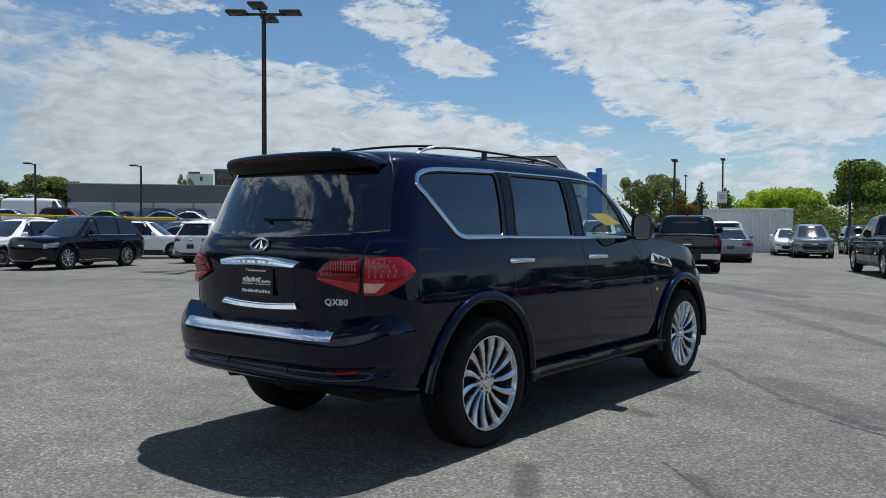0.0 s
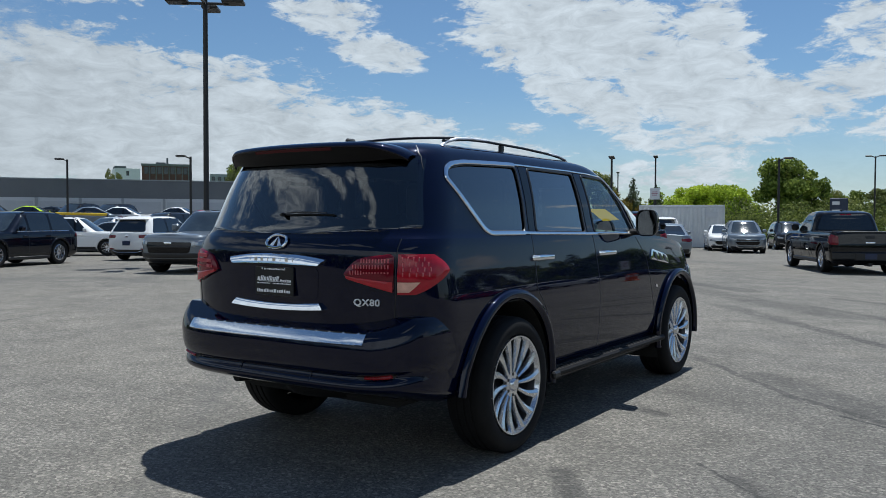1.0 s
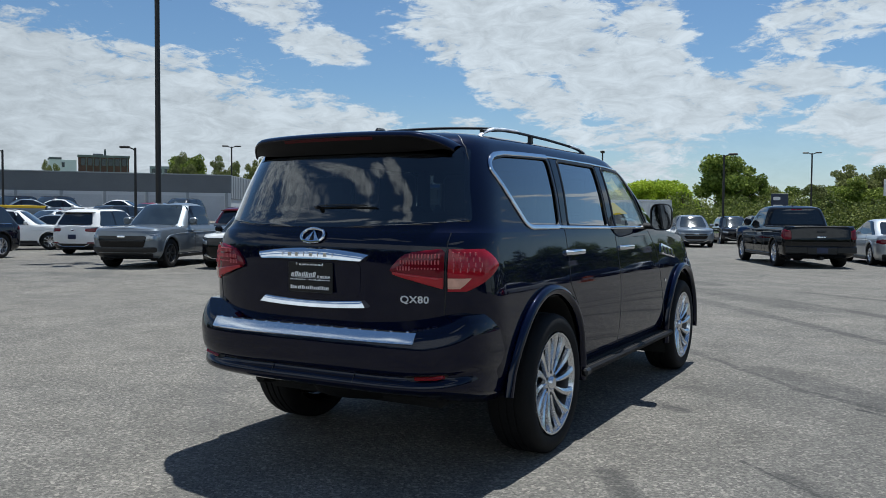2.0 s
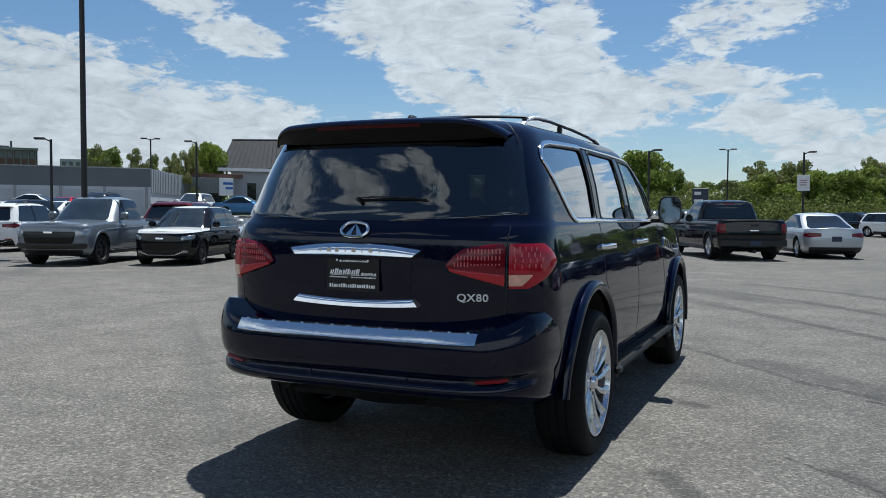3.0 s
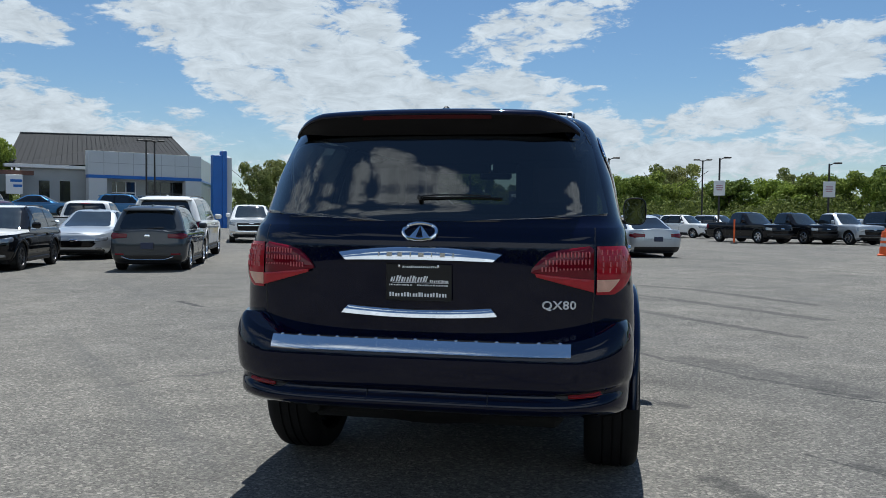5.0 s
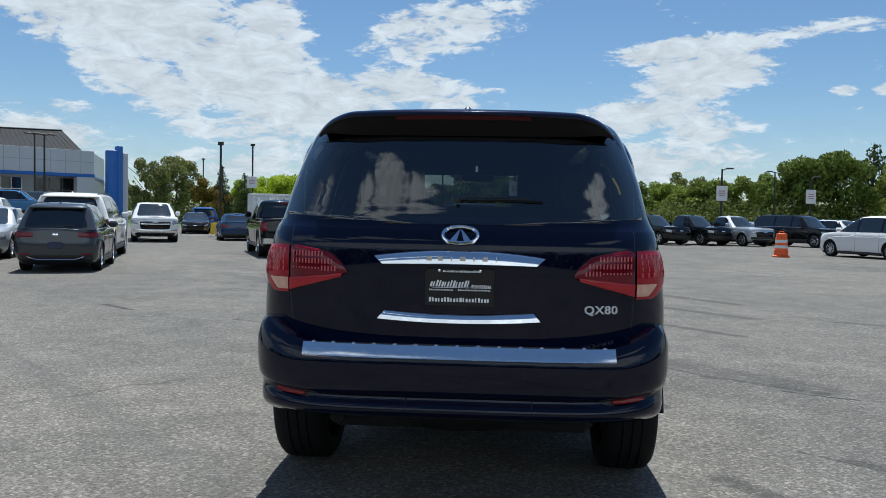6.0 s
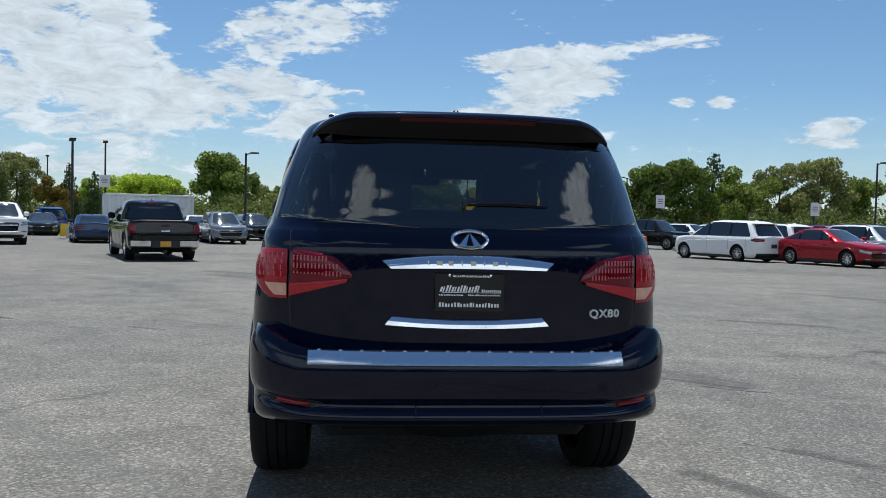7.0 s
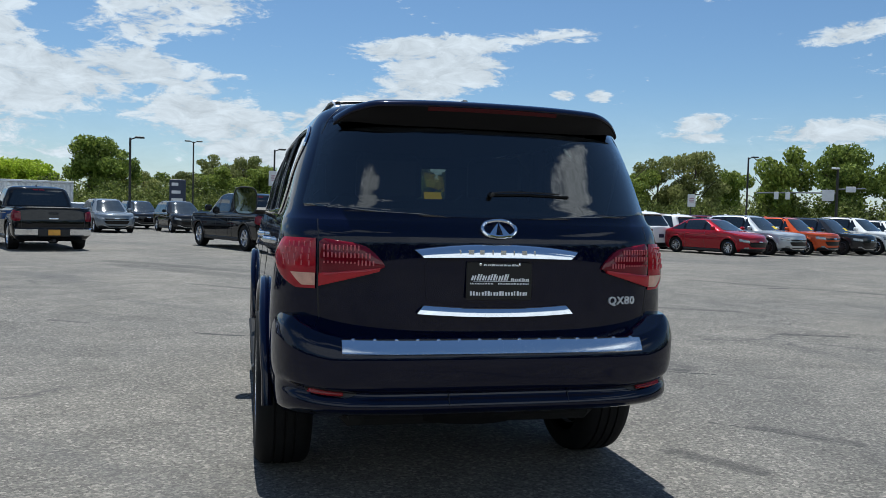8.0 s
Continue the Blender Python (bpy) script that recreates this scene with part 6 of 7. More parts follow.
    part("hub_back", Geo().lathe([(0.0, out * -0.05), (0.25, out * -0.06)], 30), UNDER, wheel)


MIRROR = plain("mirror_glass", (0.24, 0.25, 0.26), 0.02, 1.0, 0.02, 4.0)
build_hero()

# ---- parked cars ----
MODELS = {
    # length, width, height, wheelbase, front overhang, tyre radius, clearance, belt, bonnet edge, cowl, header, roof end, tail base, kind
    "large_suv": dict(L=4.86, W=1.96, H=1.77, wb=2.78, fo=0.96, r=0.400, cl=0.24, belt=1.10, hood=1.00, cb=1.05, ct=0.35, rt=-1.86, rb=-2.26, kind="suv"),
    "suv": dict(L=4.65, W=1.86, H=1.68, wb=2.70, fo=0.93, r=0.355, cl=0.22, belt=1.02, hood=0.90, cb=1.05, ct=0.32, rt=-1.92, rb=-2.24, kind="suv"),
    "small_suv": dict(L=4.41, W=1.81, H=1.66, wb=2.64, fo=0.89, r=0.350, cl=0.23, belt=1.02, hood=0.95, cb=0.98, ct=0.30, rt=-1.78, rb=-2.10, kind="suv"),
    "truck_suv": dict(L=5.70, W=2.04, H=1.89, wb=3.30, fo=1.03, r=0.405, cl=0.28, belt=1.16, hood=1.06, cb=1.40, ct=0.80, rt=-2.62, rb=-2.80, kind="suv"),
    "sedan": dict(L=4.82, W=1.82, H=1.47, wb=2.78, fo=0.97, r=0.335, cl=0.18, belt=0.94, hood=0.76, cb=1.14, ct=0.24, rt=-1.05, rb=-1.98, kind="sedan"),
    "coupe": dict(L=4.70, W=1.86, H=1.39, wb=2.72, fo=0.90, r=0.340, cl=0.17, belt=0.93, hood=0.80, cb=0.85, ct=0.05, rt=-0.90, rb=-1.75, kind="sedan"),
    "hatchback": dict(L=4.36, W=1.82, H=1.47, wb=2.65, fo=0.90, r=0.325, cl=0.17, belt=0.98, hood=0.78, cb=1.12, ct=0.25, rt=-1.15, rb=-1.98, kind="suv"),
    "minivan": dict(L=5.11, W=1.98, H=1.75, wb=3.06, fo=0.96, r=0.345, cl=0.18, belt=1.04, hood=0.90, cb=1.60, ct=0.55, rt=-2.05, rb=-2.42, kind="suv"),
    "cargo_van": dict(L=5.60, W=2.00, H=2.35, wb=3.40, fo=1.0, r=0.36, cl=0.22, belt=1.25, hood=1.05, cb=1.85, ct=1.15, rt=-2.70, rb=-2.78, kind="van"),
    "midsize_pickup": dict(L=5.40, W=1.90, H=1.78, wb=3.26, fo=0.93, r=0.390, cl=0.29, belt=1.12, hood=1.05, cb=1.20, ct=0.55, rt=-0.68, rb=-0.82, kind="pickup"),
    "pickup": dict(L=5.86, W=2.06, H=1.86, wb=3.74, fo=0.98, r=0.410, cl=0.31, belt=1.20, hood=1.16, cb=1.45, ct=0.80, rt=-0.62, rb=-0.76, kind="pickup"),
}
MESHES = {}


def wheel_meshes(r, width, style):
    key = ("wheel", round(r, 3), style)
    if key in MESHES:
        return MESHES[key]
    h = width / 2
    ri = r * 0.66
    ty = Geo().lathe([(ri, -h * 0.8), (ri + 0.02, -h), (r * 0.92, -h), (r * 0.985, -h * 0.82), (r, -h * 0.6), (r, h * 0.6), (r * 0.985, h * 0.82), (r * 0.92, h), (ri + 0.02, h), (ri, h * 0.8)], 36)
    rim = Geo().lathe([(ri * 1.01, h * 0.84), (ri * 0.95, h * 0.90), (ri * 0.90, h * 0.6), (ri * 0.88, -h * 0.5)], 36)
    n = {"five": 5, "ten": 10, "six": 6}[style]
    for i in range(n):
        a0 = 2 * math.pi * i / n
        rows = []
        for k in range(4):
            t = k / 3
            q = ri * (0.12 + 0.80 * t)
            w = ri * (0.14 if n < 8 else 0.085) * (1 - 0.25 * t)
            x = h * (0.62 + 0.18 * t)
            ca, sa = math.cos(a0), math.sin(a0)
            rows.append([(x + dx, q * ca - u * w * sa, q * sa + u * w * ca) for u, dx in ((-1, -0.03), (-0.8, 0), (0.8, 0), (1, -0.03))])
        rim.grid(rows)
    rim.lathe([(0.0, h * 0.74), (ri * 0.22, h * 0.72), (ri * 0.26, h * 0.5)], 16)
    dark = Geo().lathe([(0.0, -h * 0.1), (ri * 0.9, -h * 0.2)], 20)
    MESHES[key] = (ty.mesh("tyre"), rim.mesh("rim"), dark.mesh("rim_back"))
    return MESHES[key]


def car_meshes(model):
    """Meshes of one model: (part, mesh, material key)."""
    if model in MESHES:
        return MESHES[model]
    c = MODELS[model]
    L, W, H, belt, kind = c["L"], c["W"], c["H"], c["belt"], c["kind"]
    h, w = L / 2, W / 2
    fa = h - c["fo"]
    ra = fa - c["wb"]
    r, cl = c["r"], c["cl"]

    def warp(y, z):
        k = min(1.0, max(0.0, (z - cl - 0.15) / (belt - cl - 0.15)))
        t = min(1.0, max(0.0, (y - c["cb"] + 0.25) / (h - c["cb"] + 0.1)))
        d = (belt - c["hood"]) * (0.55 * t + 0.45 * t ** 3)
        if kind == "sedan":
            s = min(1.0, max(0.0, (c["rb"] + 0.3 - y) / 0.9))
            d -= 0.02 * s
        return -k * d
    boxy = kind in ("pickup", "van")
    low = Shell([(cl, w - 0.13, -h + 0.14, h - 0.16), (cl + 0.08, w - 0.05, -h + 0.05, h - 0.06), (cl + 0.25, w - 0.012, -h + 0.005, h - 0.01), (0.5 * (cl + belt) + 0.06, w, -h, h - 0.005),
                 (belt - 0.16, w - 0.008, -h + 0.03, h - 0.03), (belt - 0.05, w - 0.025, -h + 0.045, h - 0.06), (belt, w - 0.055, -h + 0.06, h - 0.10)],
                rear=(0.28, 3.6) if boxy else (0.42, 2.9), front=(0.45, 3.0) if boxy else (0.75, 2.5), warp=warp)
    out = []

    def keep(x, y, z):
        a = (np.hypot(y - fa, z - r) < r + 0.075) | (np.hypot(y - ra, z - r) < r + 0.075)
        return ~(a & (np.abs(x) > w - 0.35))
    hood_top = lambda y, z: (y > c["cb"] - 0.25) & (z > belt - 0.085)
    skin, _ = low.skin(0.068, lambda x, y, z: keep(x, y, z) & ~hood_top(y, z))
    brow, _ = low.skin(0.068, lambda x, y, z: keep(x, y, z) & hood_top(y, z))
    out.append(("fender_top", brow, "bonnet"))
    bed_end = c["rb"] - 0.04

    def lid(x, y, z):
        n = 10
        if kind == "pickup" and -h + 0.16 < y < bed_end:
            xi, zf = max(0.05, x - 0.10), belt - 0.48
            return [(x, y, z), (x - 0.02, y, z + 0.02), (xi, y, z + 0.02), (xi, y, zf)] + [(xi * (1 - 2 * i / 4), y, zf) for i in (1, 2, 3)] + [(-xi, y, zf), (-xi, y, z + 0.02), (-x + 0.02, y, z + 0.02), (-x, y, z)]
        cr = 0.045 * min(1, x / 0.5)
        return [(x * (1 - 2 * i / n), y, z + cr * (1 - (1 - 2 * i / n) ** 2)) for i in range(n + 1)]
    body = skin
    out.append(("body", body, "paint"))
    loop = low.top
    out.append(("bonnet", low.cap([p for p in loop if p[1] > c["cb"] - 0.5], prof=lid), "bonnet"))
    out.append(("load_bed" if kind == "pickup" else "deck", low.cap([p for p in loop if p[1] <= c["cb"] - 0.4], prof=lid), "paint"))
    # cabin
    cb, ct, rt, rb = c["cb"], c["ct"], c["rt"], c["rb"]
    hh = H - belt
    rows = []
    for u, dw in ((0.0, 0.055), (0.08, 0.075), (0.35, 0.125), (0.65, 0.195), (0.82, 0.250), (0.91, 0.315), (0.965, 0.42), (0.99, 0.60)):
        k = min(1.0, u / 0.85)
        ex = max(0.0, u - 0.85) / 0.14
        rows.append((belt + hh * u, max(0.1, w - dw * (0.92 if boxy else 1.0)), rb + (rt - rb) * k + 0.35 * ex * ex, cb + (ct - cb) * k - 0.45 * ex * ex))
    rows.append((H, 0.06, (rt + ct) / 2 - 0.3, (rt + ct) / 2 + 0.3))
    arc = {"sedan": 0.075, "suv": 0.05, "pickup": 0.03, "van": 0.02}[kind]
    ym, half_run = (ct + rt) / 2 + 0.10, (ct - rt) / 2 + 0.25

    def bow(y, z):
        return -arc * max(0.0, (z - belt) / hh) * min(1.6, ((y - ym) / half_run) ** 2)
    top = Shell(rows, rear=(0.24, 3.4) if boxy or kind == "suv" else (0.5, 2.7), front=(0.5, 2.6), warp=bow)
    zs = belt + hh * 0.90
    skin, _ = top.skin(0.075, lambda x, y, z: z <= zs)
    out.append(("cabin", skin, "pillar"))
    skin, _ = top.skin(0.075, lambda x, y, z: z > zs)
    out.append(("roof", skin, "roof"))
    out.append(("roof_panel", top.cap(top.top, 2, 0.0), "roof"))
    z0, z1 = belt + 0.025, belt + hh * 0.86
    # screens
    ff = lambda z, k: float(top.w(z)) * k
    out.append(("windscreen", top.patch("front", rounded([(-ff(z0, 0.80), z0), (ff(z0, 0.80), z0), (ff(z1, 0.80), z1 + 0.02), (-ff(z1, 0.80), z1 + 0.02)], 0.05), 0.006, 0.008, 0, 10, 14), "screen"))
    zr0, zr1 = belt + hh * (0.10 if kind != "sedan" else 0.08), belt + hh * (0.86 if kind == "sedan" else 0.84)
    kx = 0.86 if boxy else 0.82
    out.append(("rear_window", top.patch("rear", rounded([(-ff(zr0, kx), zr0), (ff(zr0, kx), zr0), (ff(zr1, kx - 0.03), zr1), (-ff(zr1, kx - 0.03), zr1)], 0.05), 0.006, 0.008, 0, 8, 12), "glass"))
    # side windows
    yA = lambda z: float(np.interp(z, [belt, belt + hh * 0.85], [cb - 0.42, ct - 0.22]))
    yD = lambda z: float(np.interp(z, [belt, belt + hh * 0.85], [rb + 0.16, rt + 0.16]))
    if kind == "pickup":
        spans = [("f", 0.42), (0.30, "r")]
    elif kind == "sedan":
        spans = [("f", 0.02), (-0.08, "r")]
    elif kind == "van":
        spans = [("f", 0.75)]
    else:
        m1, m2 = (0.12, -0.90) if L < 5 else (0.22, -0.98)
        spans = [("f", m1), (m1 - 0.10, m2), (m2 - 0.10, "r")]
    if kind != "van":
        for sgn in (1, -1):
            back = (lambda z: yD(z) + (0.30 if kind == "suv" else 0.18))
            pl = rounded([(back(z0), z0 + 0.006), (yA(z0) - 0.03, z0 + 0.006), (yA(z1) - 0.03, z1 - 0.006), (back(z1), z1 - 0.006)], 0.03)
            out.append(("pillar_cover", top.patch("side", pl, 0.003, 0.006, 0, 8, 12, sgn), "gloss"))
    out.append(("price_sheet", top.patch("front", [(-0.50, z0 + 0.06), (-0.22, z0 + 0.06), (-0.22, z0 + 0.20), (-0.50, z0 + 0.20)], 0.009, 0.003, 0, 4, 5), "sheet"))
    for a, b in spans:
        for sgn in (1, -1):
            fr = yA if a == "f" else (lambda z, a=a: a)
            re = (lambda z, b=b: b) if b != "r" else (lambda z: yD(z) + (0.10 if kind != "pickup" else 0.0))
            if kind == "sedan" and b == "r":
                re = lambda z: yD(z) + 0.12
            poly = rounded([(re(z0), z0), (fr(z0), z0), (fr(z1), z1), (re(z1), z1)], 0.045)
            out.append(("side_window", top.patch("side", poly, 0.006, 0.008, 0, 8, 10, sgn), "glass"))
    # roof rails on the taller cars
    if kind == "suv" and model not in ("hatchback", "minivan"):
        for sgn in (1, -1):
            xr = w - 0.36
            zz = H - 0.035
            out.append(("roof_rail", Geo().sweep([(sgn * xr, y, zz + d + bow(y, H)) for y, d in ((rt + 0.25, -0.03), (rt + 0.40, 0.03), (0.5 * (rt + ct), 0.03), (ct - 0.45, 0.03), (ct - 0.25, -0.03))], 0.03, 0.03, None, 6), "trim"))
    # arches, sills, bumpers
    for sgn in (1, -1):
        for yc in (fa, ra):
            path, nor = [], []
            for i in range(19):
                a = radians(-18 + 216 * i / 18)
                y, z = yc + (r + 0.085) * math.cos(a), r + (r + 0.085) * math.sin(a)
                zc = min(max(z, cl), belt)
                path.append((sgn * (float(low.side(min(max(y, -h + 0.3), h - 0.4), zc)) - 0.006), y, max(z, cl)))
                nor.append((sgn, 0, 0))
            out.append(("wheel_arch", Geo().sweep(path, 0.075, 0.045, nor, 8), "arch"))
            liner = [[(sgn * (w - 0.05), yc + (r + 0.06) * math.cos(a), r + (r + 0.06) * math.sin(a)), (sgn * (w - 0.40), yc + (r + 0.06) * math.cos(a), r + (r + 0.06) * math.sin(a))] for a in [radians(-25 + 230 * i / 16) for i in range(17)]]
            liner2 = Geo().grid(liner)
            out.append(("arch_liner", liner2, "under"))
        out.append(("sill", Geo().box(*sorted((sgn * (w - 0.16), sgn * (w - 0.02))), ra + r + 0.06, fa - r - 0.06, cl - 0.02, cl + 0.09, 0.02), "trim"))
        # mirrors
        g = Geo().box(*sorted((sgn * (w - 0.05), sgn * (w + 0.17))), cb - 0.60, cb - 0.46, belt + 0.03, belt + (0.24 if kind == "pickup" else 0.19), 0.045)
        out.append(("door_mirror", g, "mirror"))
        # door handles and shut lines
        ys = [s[1] for s in spans if s[1] != "r"]
        for y in (ys + [min(ys) - 0.95] if kind not in ("pickup", "van") else ys + [spans[-1][0] - 0.85] if kind == "pickup" else ys):
            out.append(("shut_line", low.strip("side", [(y + 0.02, belt - 0.01), (y, 0.5 * (belt + cl)), (y + 0.03, cl + 0.12)], 0.012, 0.006, 0.0, sgn, seg=5), "trim"))
        for y in [y + 0.16 for y in ys]:
            z = belt - 0.13
            x = float(low.side(y, z))
            out.append(("door_handle", Geo().box(*sorted((sgn * (x - 0.01), sgn * (x + 0.03))), y - 0.10, y + 0.10, z - 0.018, z + 0.018, 0.01), "handle"))
    out.append(("underbody", Geo().box(-w + 0.20, w - 0.20, -h + 0.35, h - 0.35, cl - 0.04, cl + 0.20, 0.03), "under"))
    # nose
    hd = c["hood"]
    zg0, zg1 = cl + 0.16 * (hd - cl) + 0.12, cl + 0.78 * (hd - cl)
    kk = belt - hd
    if kind in ("pickup", "van") or model in ("truck_suv", "large_suv"):
        out.append(("grille", low.patch("front", rounded([(-0.62, cl + 0.30), (0.62, cl + 0.30), (0.68, zg1 + kk * 0.5), (-0.68, zg1 + kk * 0.5)], 0.05), 0.008, 0.02, 0.006, 8, 14), "gloss"))
        hl = (0.68, 0.93, zg1 - 0.14 + kk * 0.4, zg1 + 0.05 + kk * 0.4)
    else:
        out.append(("grille", low.patch("front", rounded([(-0.48, zg0), (0.48, zg0), (0.60, zg0 + 0.20), (-0.60, zg0 + 0.20)], 0.05), 0.008, 0.02, 0, 8, 14), "gloss"))
        out.append(("upper_grille", low.patch("front", rounded([(-0.52, zg1 - 0.06), (0.52, zg1 - 0.06), (0.56, zg1 + 0.03), (-0.56, zg1 + 0.03)], 0.03), 0.008, 0.02, 0, 5, 12), "gloss"))
        hl = (0.58, 0.88, zg1 - 0.07 + kk * 0.2, zg1 + 0.05 + kk * 0.35)
    for sgn in (1, -1):
        q = [(sgn * hl[0] * w / 0.95, hl[2]), (sgn * hl[1] * w / 0.95, hl[2] + 0.03), (sgn * hl[1] * w / 0.95, hl[3] + 0.03), (sgn * hl[0] * w / 0.95, hl[3])][::sgn]
        out.append(("headlamp", low.patch("front", rounded(q, 0.03), 0.010, 0.03, 0.01, 6, 8), "head"))
        q = [(sgn * 0.62 * w, cl + 0.12), (sgn * 0.78 * w, cl + 0.13), (sgn * 0.78 * w, cl + 0.21), (sgn * 0.62 * w, cl + 0.21)][::sgn]
        out.append(("fog_lamp", low.patch("front", rounded(q, 0.02), 0.008, 0.02, 0.004, 4, 6), "head"))
    out.append(("front_valance", low.patch("front", rounded([(-0.80 * w, cl + 0.01), (0.80 * w, cl + 0.01), (0.86 * w, cl + 0.13), (-0.86 * w, cl + 0.13)], 0.03), 0.006, 0.02, 0, 5, 14), "valance"))
    # tail
    if kind == "pickup":
        tl = (0.80, 0.985, belt - 0.36, belt - 0.06)
    elif kind == "sedan":
        tl = (0.50, 0.90, belt - 0.27, belt - 0.11)
    elif kind == "van":
        tl = (0.86, 0.97, belt - 0.35, belt - 0.02)
    else:
        tl = (0.52, 0.93, belt - 0.20, belt - 0.04)
    for sgn in (1, -1):
        q = [(sgn * tl[0] * w, tl[2] + (0.03 if kind != "pickup" else 0)), (sgn * tl[1] * w, tl[2]), (sgn * tl[1] * w, tl[3]), (sgn * tl[0] * w, tl[3] - 0.01)][::sgn]
        out.append(("tail_lamp", low.patch("rear", rounded(q, 0.025), 0.010, 0.03, 0.01, 6, 8), "tail"))
        ys = -h + 0.30
        q = [(-h + 0.13, tl[2] + 0.01), (-h + 0.36, tl[2] + 0.05), (-h + 0.33, tl[3] - 0.02), (-h + 0.13, tl[3] - 0.01)]
        out.append(("tail_lamp", low.patch("side", rounded(q, 0.02), 0.010, 0.03, 0.006, 6, 6, sgn), "tail"))
    zp = belt - 0.36 if kind == "suv" else (belt - 0.30 if kind == "sedan" else cl + 0.22)
    yq = float(low.rear(0, zp)) - (0.085 if kind == "pickup" else 0.0)
    out.append(("number_plate", Geo().box(-0.155, 0.155, yq - 0.02, yq + 0.01, zp - 0.08, zp + 0.08, 0.005), "plate"))
    if kind == "pickup":
        g = Geo()
        rows = []
        for i in range(17):
            x = (-1 + i / 8) * (w - 0.04)
            y = float(low.rear(x * 0.97, cl + 0.30))
            rows.append([(x, y - 0.02, cl + 0.12), (x, y - 0.075, cl + 0.15), (x, y - 0.075, cl + 0.31), (x, y - 0.01, cl + 0.34)])
        out.append(("rear_bumper", g.grid(rows), "bumper"))
        out.append(("bumper_pad", Geo().box(-0.42, 0.42, -h - 0.085, -h + 0.02, cl + 0.10, cl + 0.325, 0.02), "trim"))
        out.append(("tow_hitch", Geo().box(-0.05, 0.05, -h - 0.05, -h + 0.4, cl - 0.06, cl + 0.04, 0.01), "trim"))
        for sgn in (1, -1):
            out.append(("bed_gap", low.strip("side", [(bed_end - 0.02, belt - 0.005), (bed_end - 0.02, 0.5 * (belt + cl)), (bed_end - 0.02, cl + 0.06)], 0.030, 0.006, 0.0, sgn, seg=5), "trim"))
        out.append(("tailgate_badge", low.patch("rear", [(-0.11, belt - 0.31), (0.11, belt - 0.31), (0.13, belt - 0.27), (-0.13, belt - 0.27)], 0.008, 0.015, 0.004, 4, 6), "chrome"))
        out.append(("tailgate_edge", low.strip("rear", [(-0.78 * w, belt + 0.004), (0.0, belt + 0.012), (0.78 * w, belt + 0.004)], 0.05, 0.03, 0.012, seg=6), "trim"))
        for sgn in (1, -1):
            out.append(("bed_rail_cap", low.strip("side", [(-h + 0.20, belt + 0.006), (0.5 * (bed_end - h), belt + 0.012), (bed_end - 0.05, belt + 0.006)], 0.04, 0.03, 0.004, sgn, seg=6), "trim"))
        out.append(("tailgate_line", low.strip("rear", [(-0.79 * w, belt - 0.02), (-0.79 * w, cl + 0.36), (0.79 * w, cl + 0.36), (0.79 * w, belt - 0.02)], 0.012, 0.006, 0.0, seg=5), "trim"))
        out.append(("tailgate_handle", low.patch("rear", rounded([(-0.13, belt - 0.17), (0.13, belt - 0.17), (0.13, belt - 0.10), (-0.13, belt - 0.10)], 0.02), 0.006, 0.012, 0.004, 4, 8), "trim"))
    else:
        out.append(("rear_valance", low.patch("rear", rounded([(-0.84 * w, cl + 0.01), (0.84 * w, cl + 0.01), (0.88 * w, cl + 0.20), (-0.88 * w, cl + 0.20)], 0.03), 0.006, 0.02, 0, 5, 14), "valance"))
        if kind == "suv":
            out.append(("tail_spoiler", Geo().box(-w + 0.30, w - 0.30, rt - 0.10, rt + 0.22, H - 0.125 + bow(rt, H) * 0.8, H - 0.085 + bow(rt, H) * 0.8, 0.018), "roof"))
            out.append(("rear_wiper", Geo().sweep([(0.0, float(top.rear(0, zr0)) - 0.02, zr0), (0.38, float(top.rear(0.38, zr0 + 0.03)) - 0.02, zr0 + 0.03)], 0.02, 0.02, None, 6), "trim"))
    # small fittings
    out.append(("roof_fin", Geo().box(-0.018, 0.018, rt + 0.35, rt + 0.52, H - 0.03 + bow(rt + 0.4, H), H + 0.035 + bow(rt + 0.4, H), 0.015), "paint"))
    out.append(("front_badge", low.patch("front", rounded([(-0.11, zg1 + kk * 0.3 - 0.045), (0.11, zg1 + kk * 0.3 - 0.045), (0.11, zg1 + kk * 0.3 + 0.025), (-0.11, zg1 + kk * 0.3 + 0.025)], 0.03), 0.024, 0.02, 0.006, 5, 6), "chrome"))
    if kind == "suv" and model not in ("minivan", "hatchback"):
        for sgn in (1, -1):
            out.append(("body_cladding", low.patch("side", [(ra + r + 0.05, cl + 0.02), (fa - r - 0.05, cl + 0.02), (fa - r - 0.05, cl + 0.17), (ra + r + 0.05, cl + 0.17)], 0.006, 0.02, 0, 4, 10, sgn), "trim"))
            out.append(("window_trim", top.strip("side", [(rb + 0.45, belt + 0.022), (0.0, belt + 0.020), (cb - 0.45, belt + 0.018)], 0.018, 0.012, 0.004, sgn, seg=6), "bright"))
            out.append(("rear_reflector", low.patch("rear", rounded([(sgn * 0.60 * w, cl + 0.21), (sgn * 0.84 * w, cl + 0.21), (sgn * 0.84 * w, cl + 0.25), (sgn * 0.60 * w, cl + 0.25)][::sgn], 0.012), 0.010, 0.02, 0.004, 4, 6), "tail"))
        out.append(("skid_trim", low.strip("rear", [(-0.66 * w, cl + 0.17), (-0.45 * w, cl + 0.10), (0.45 * w, cl + 0.10), (0.66 * w, cl + 0.17)], 0.025, 0.014, 0.010, seg=6), "bright"))
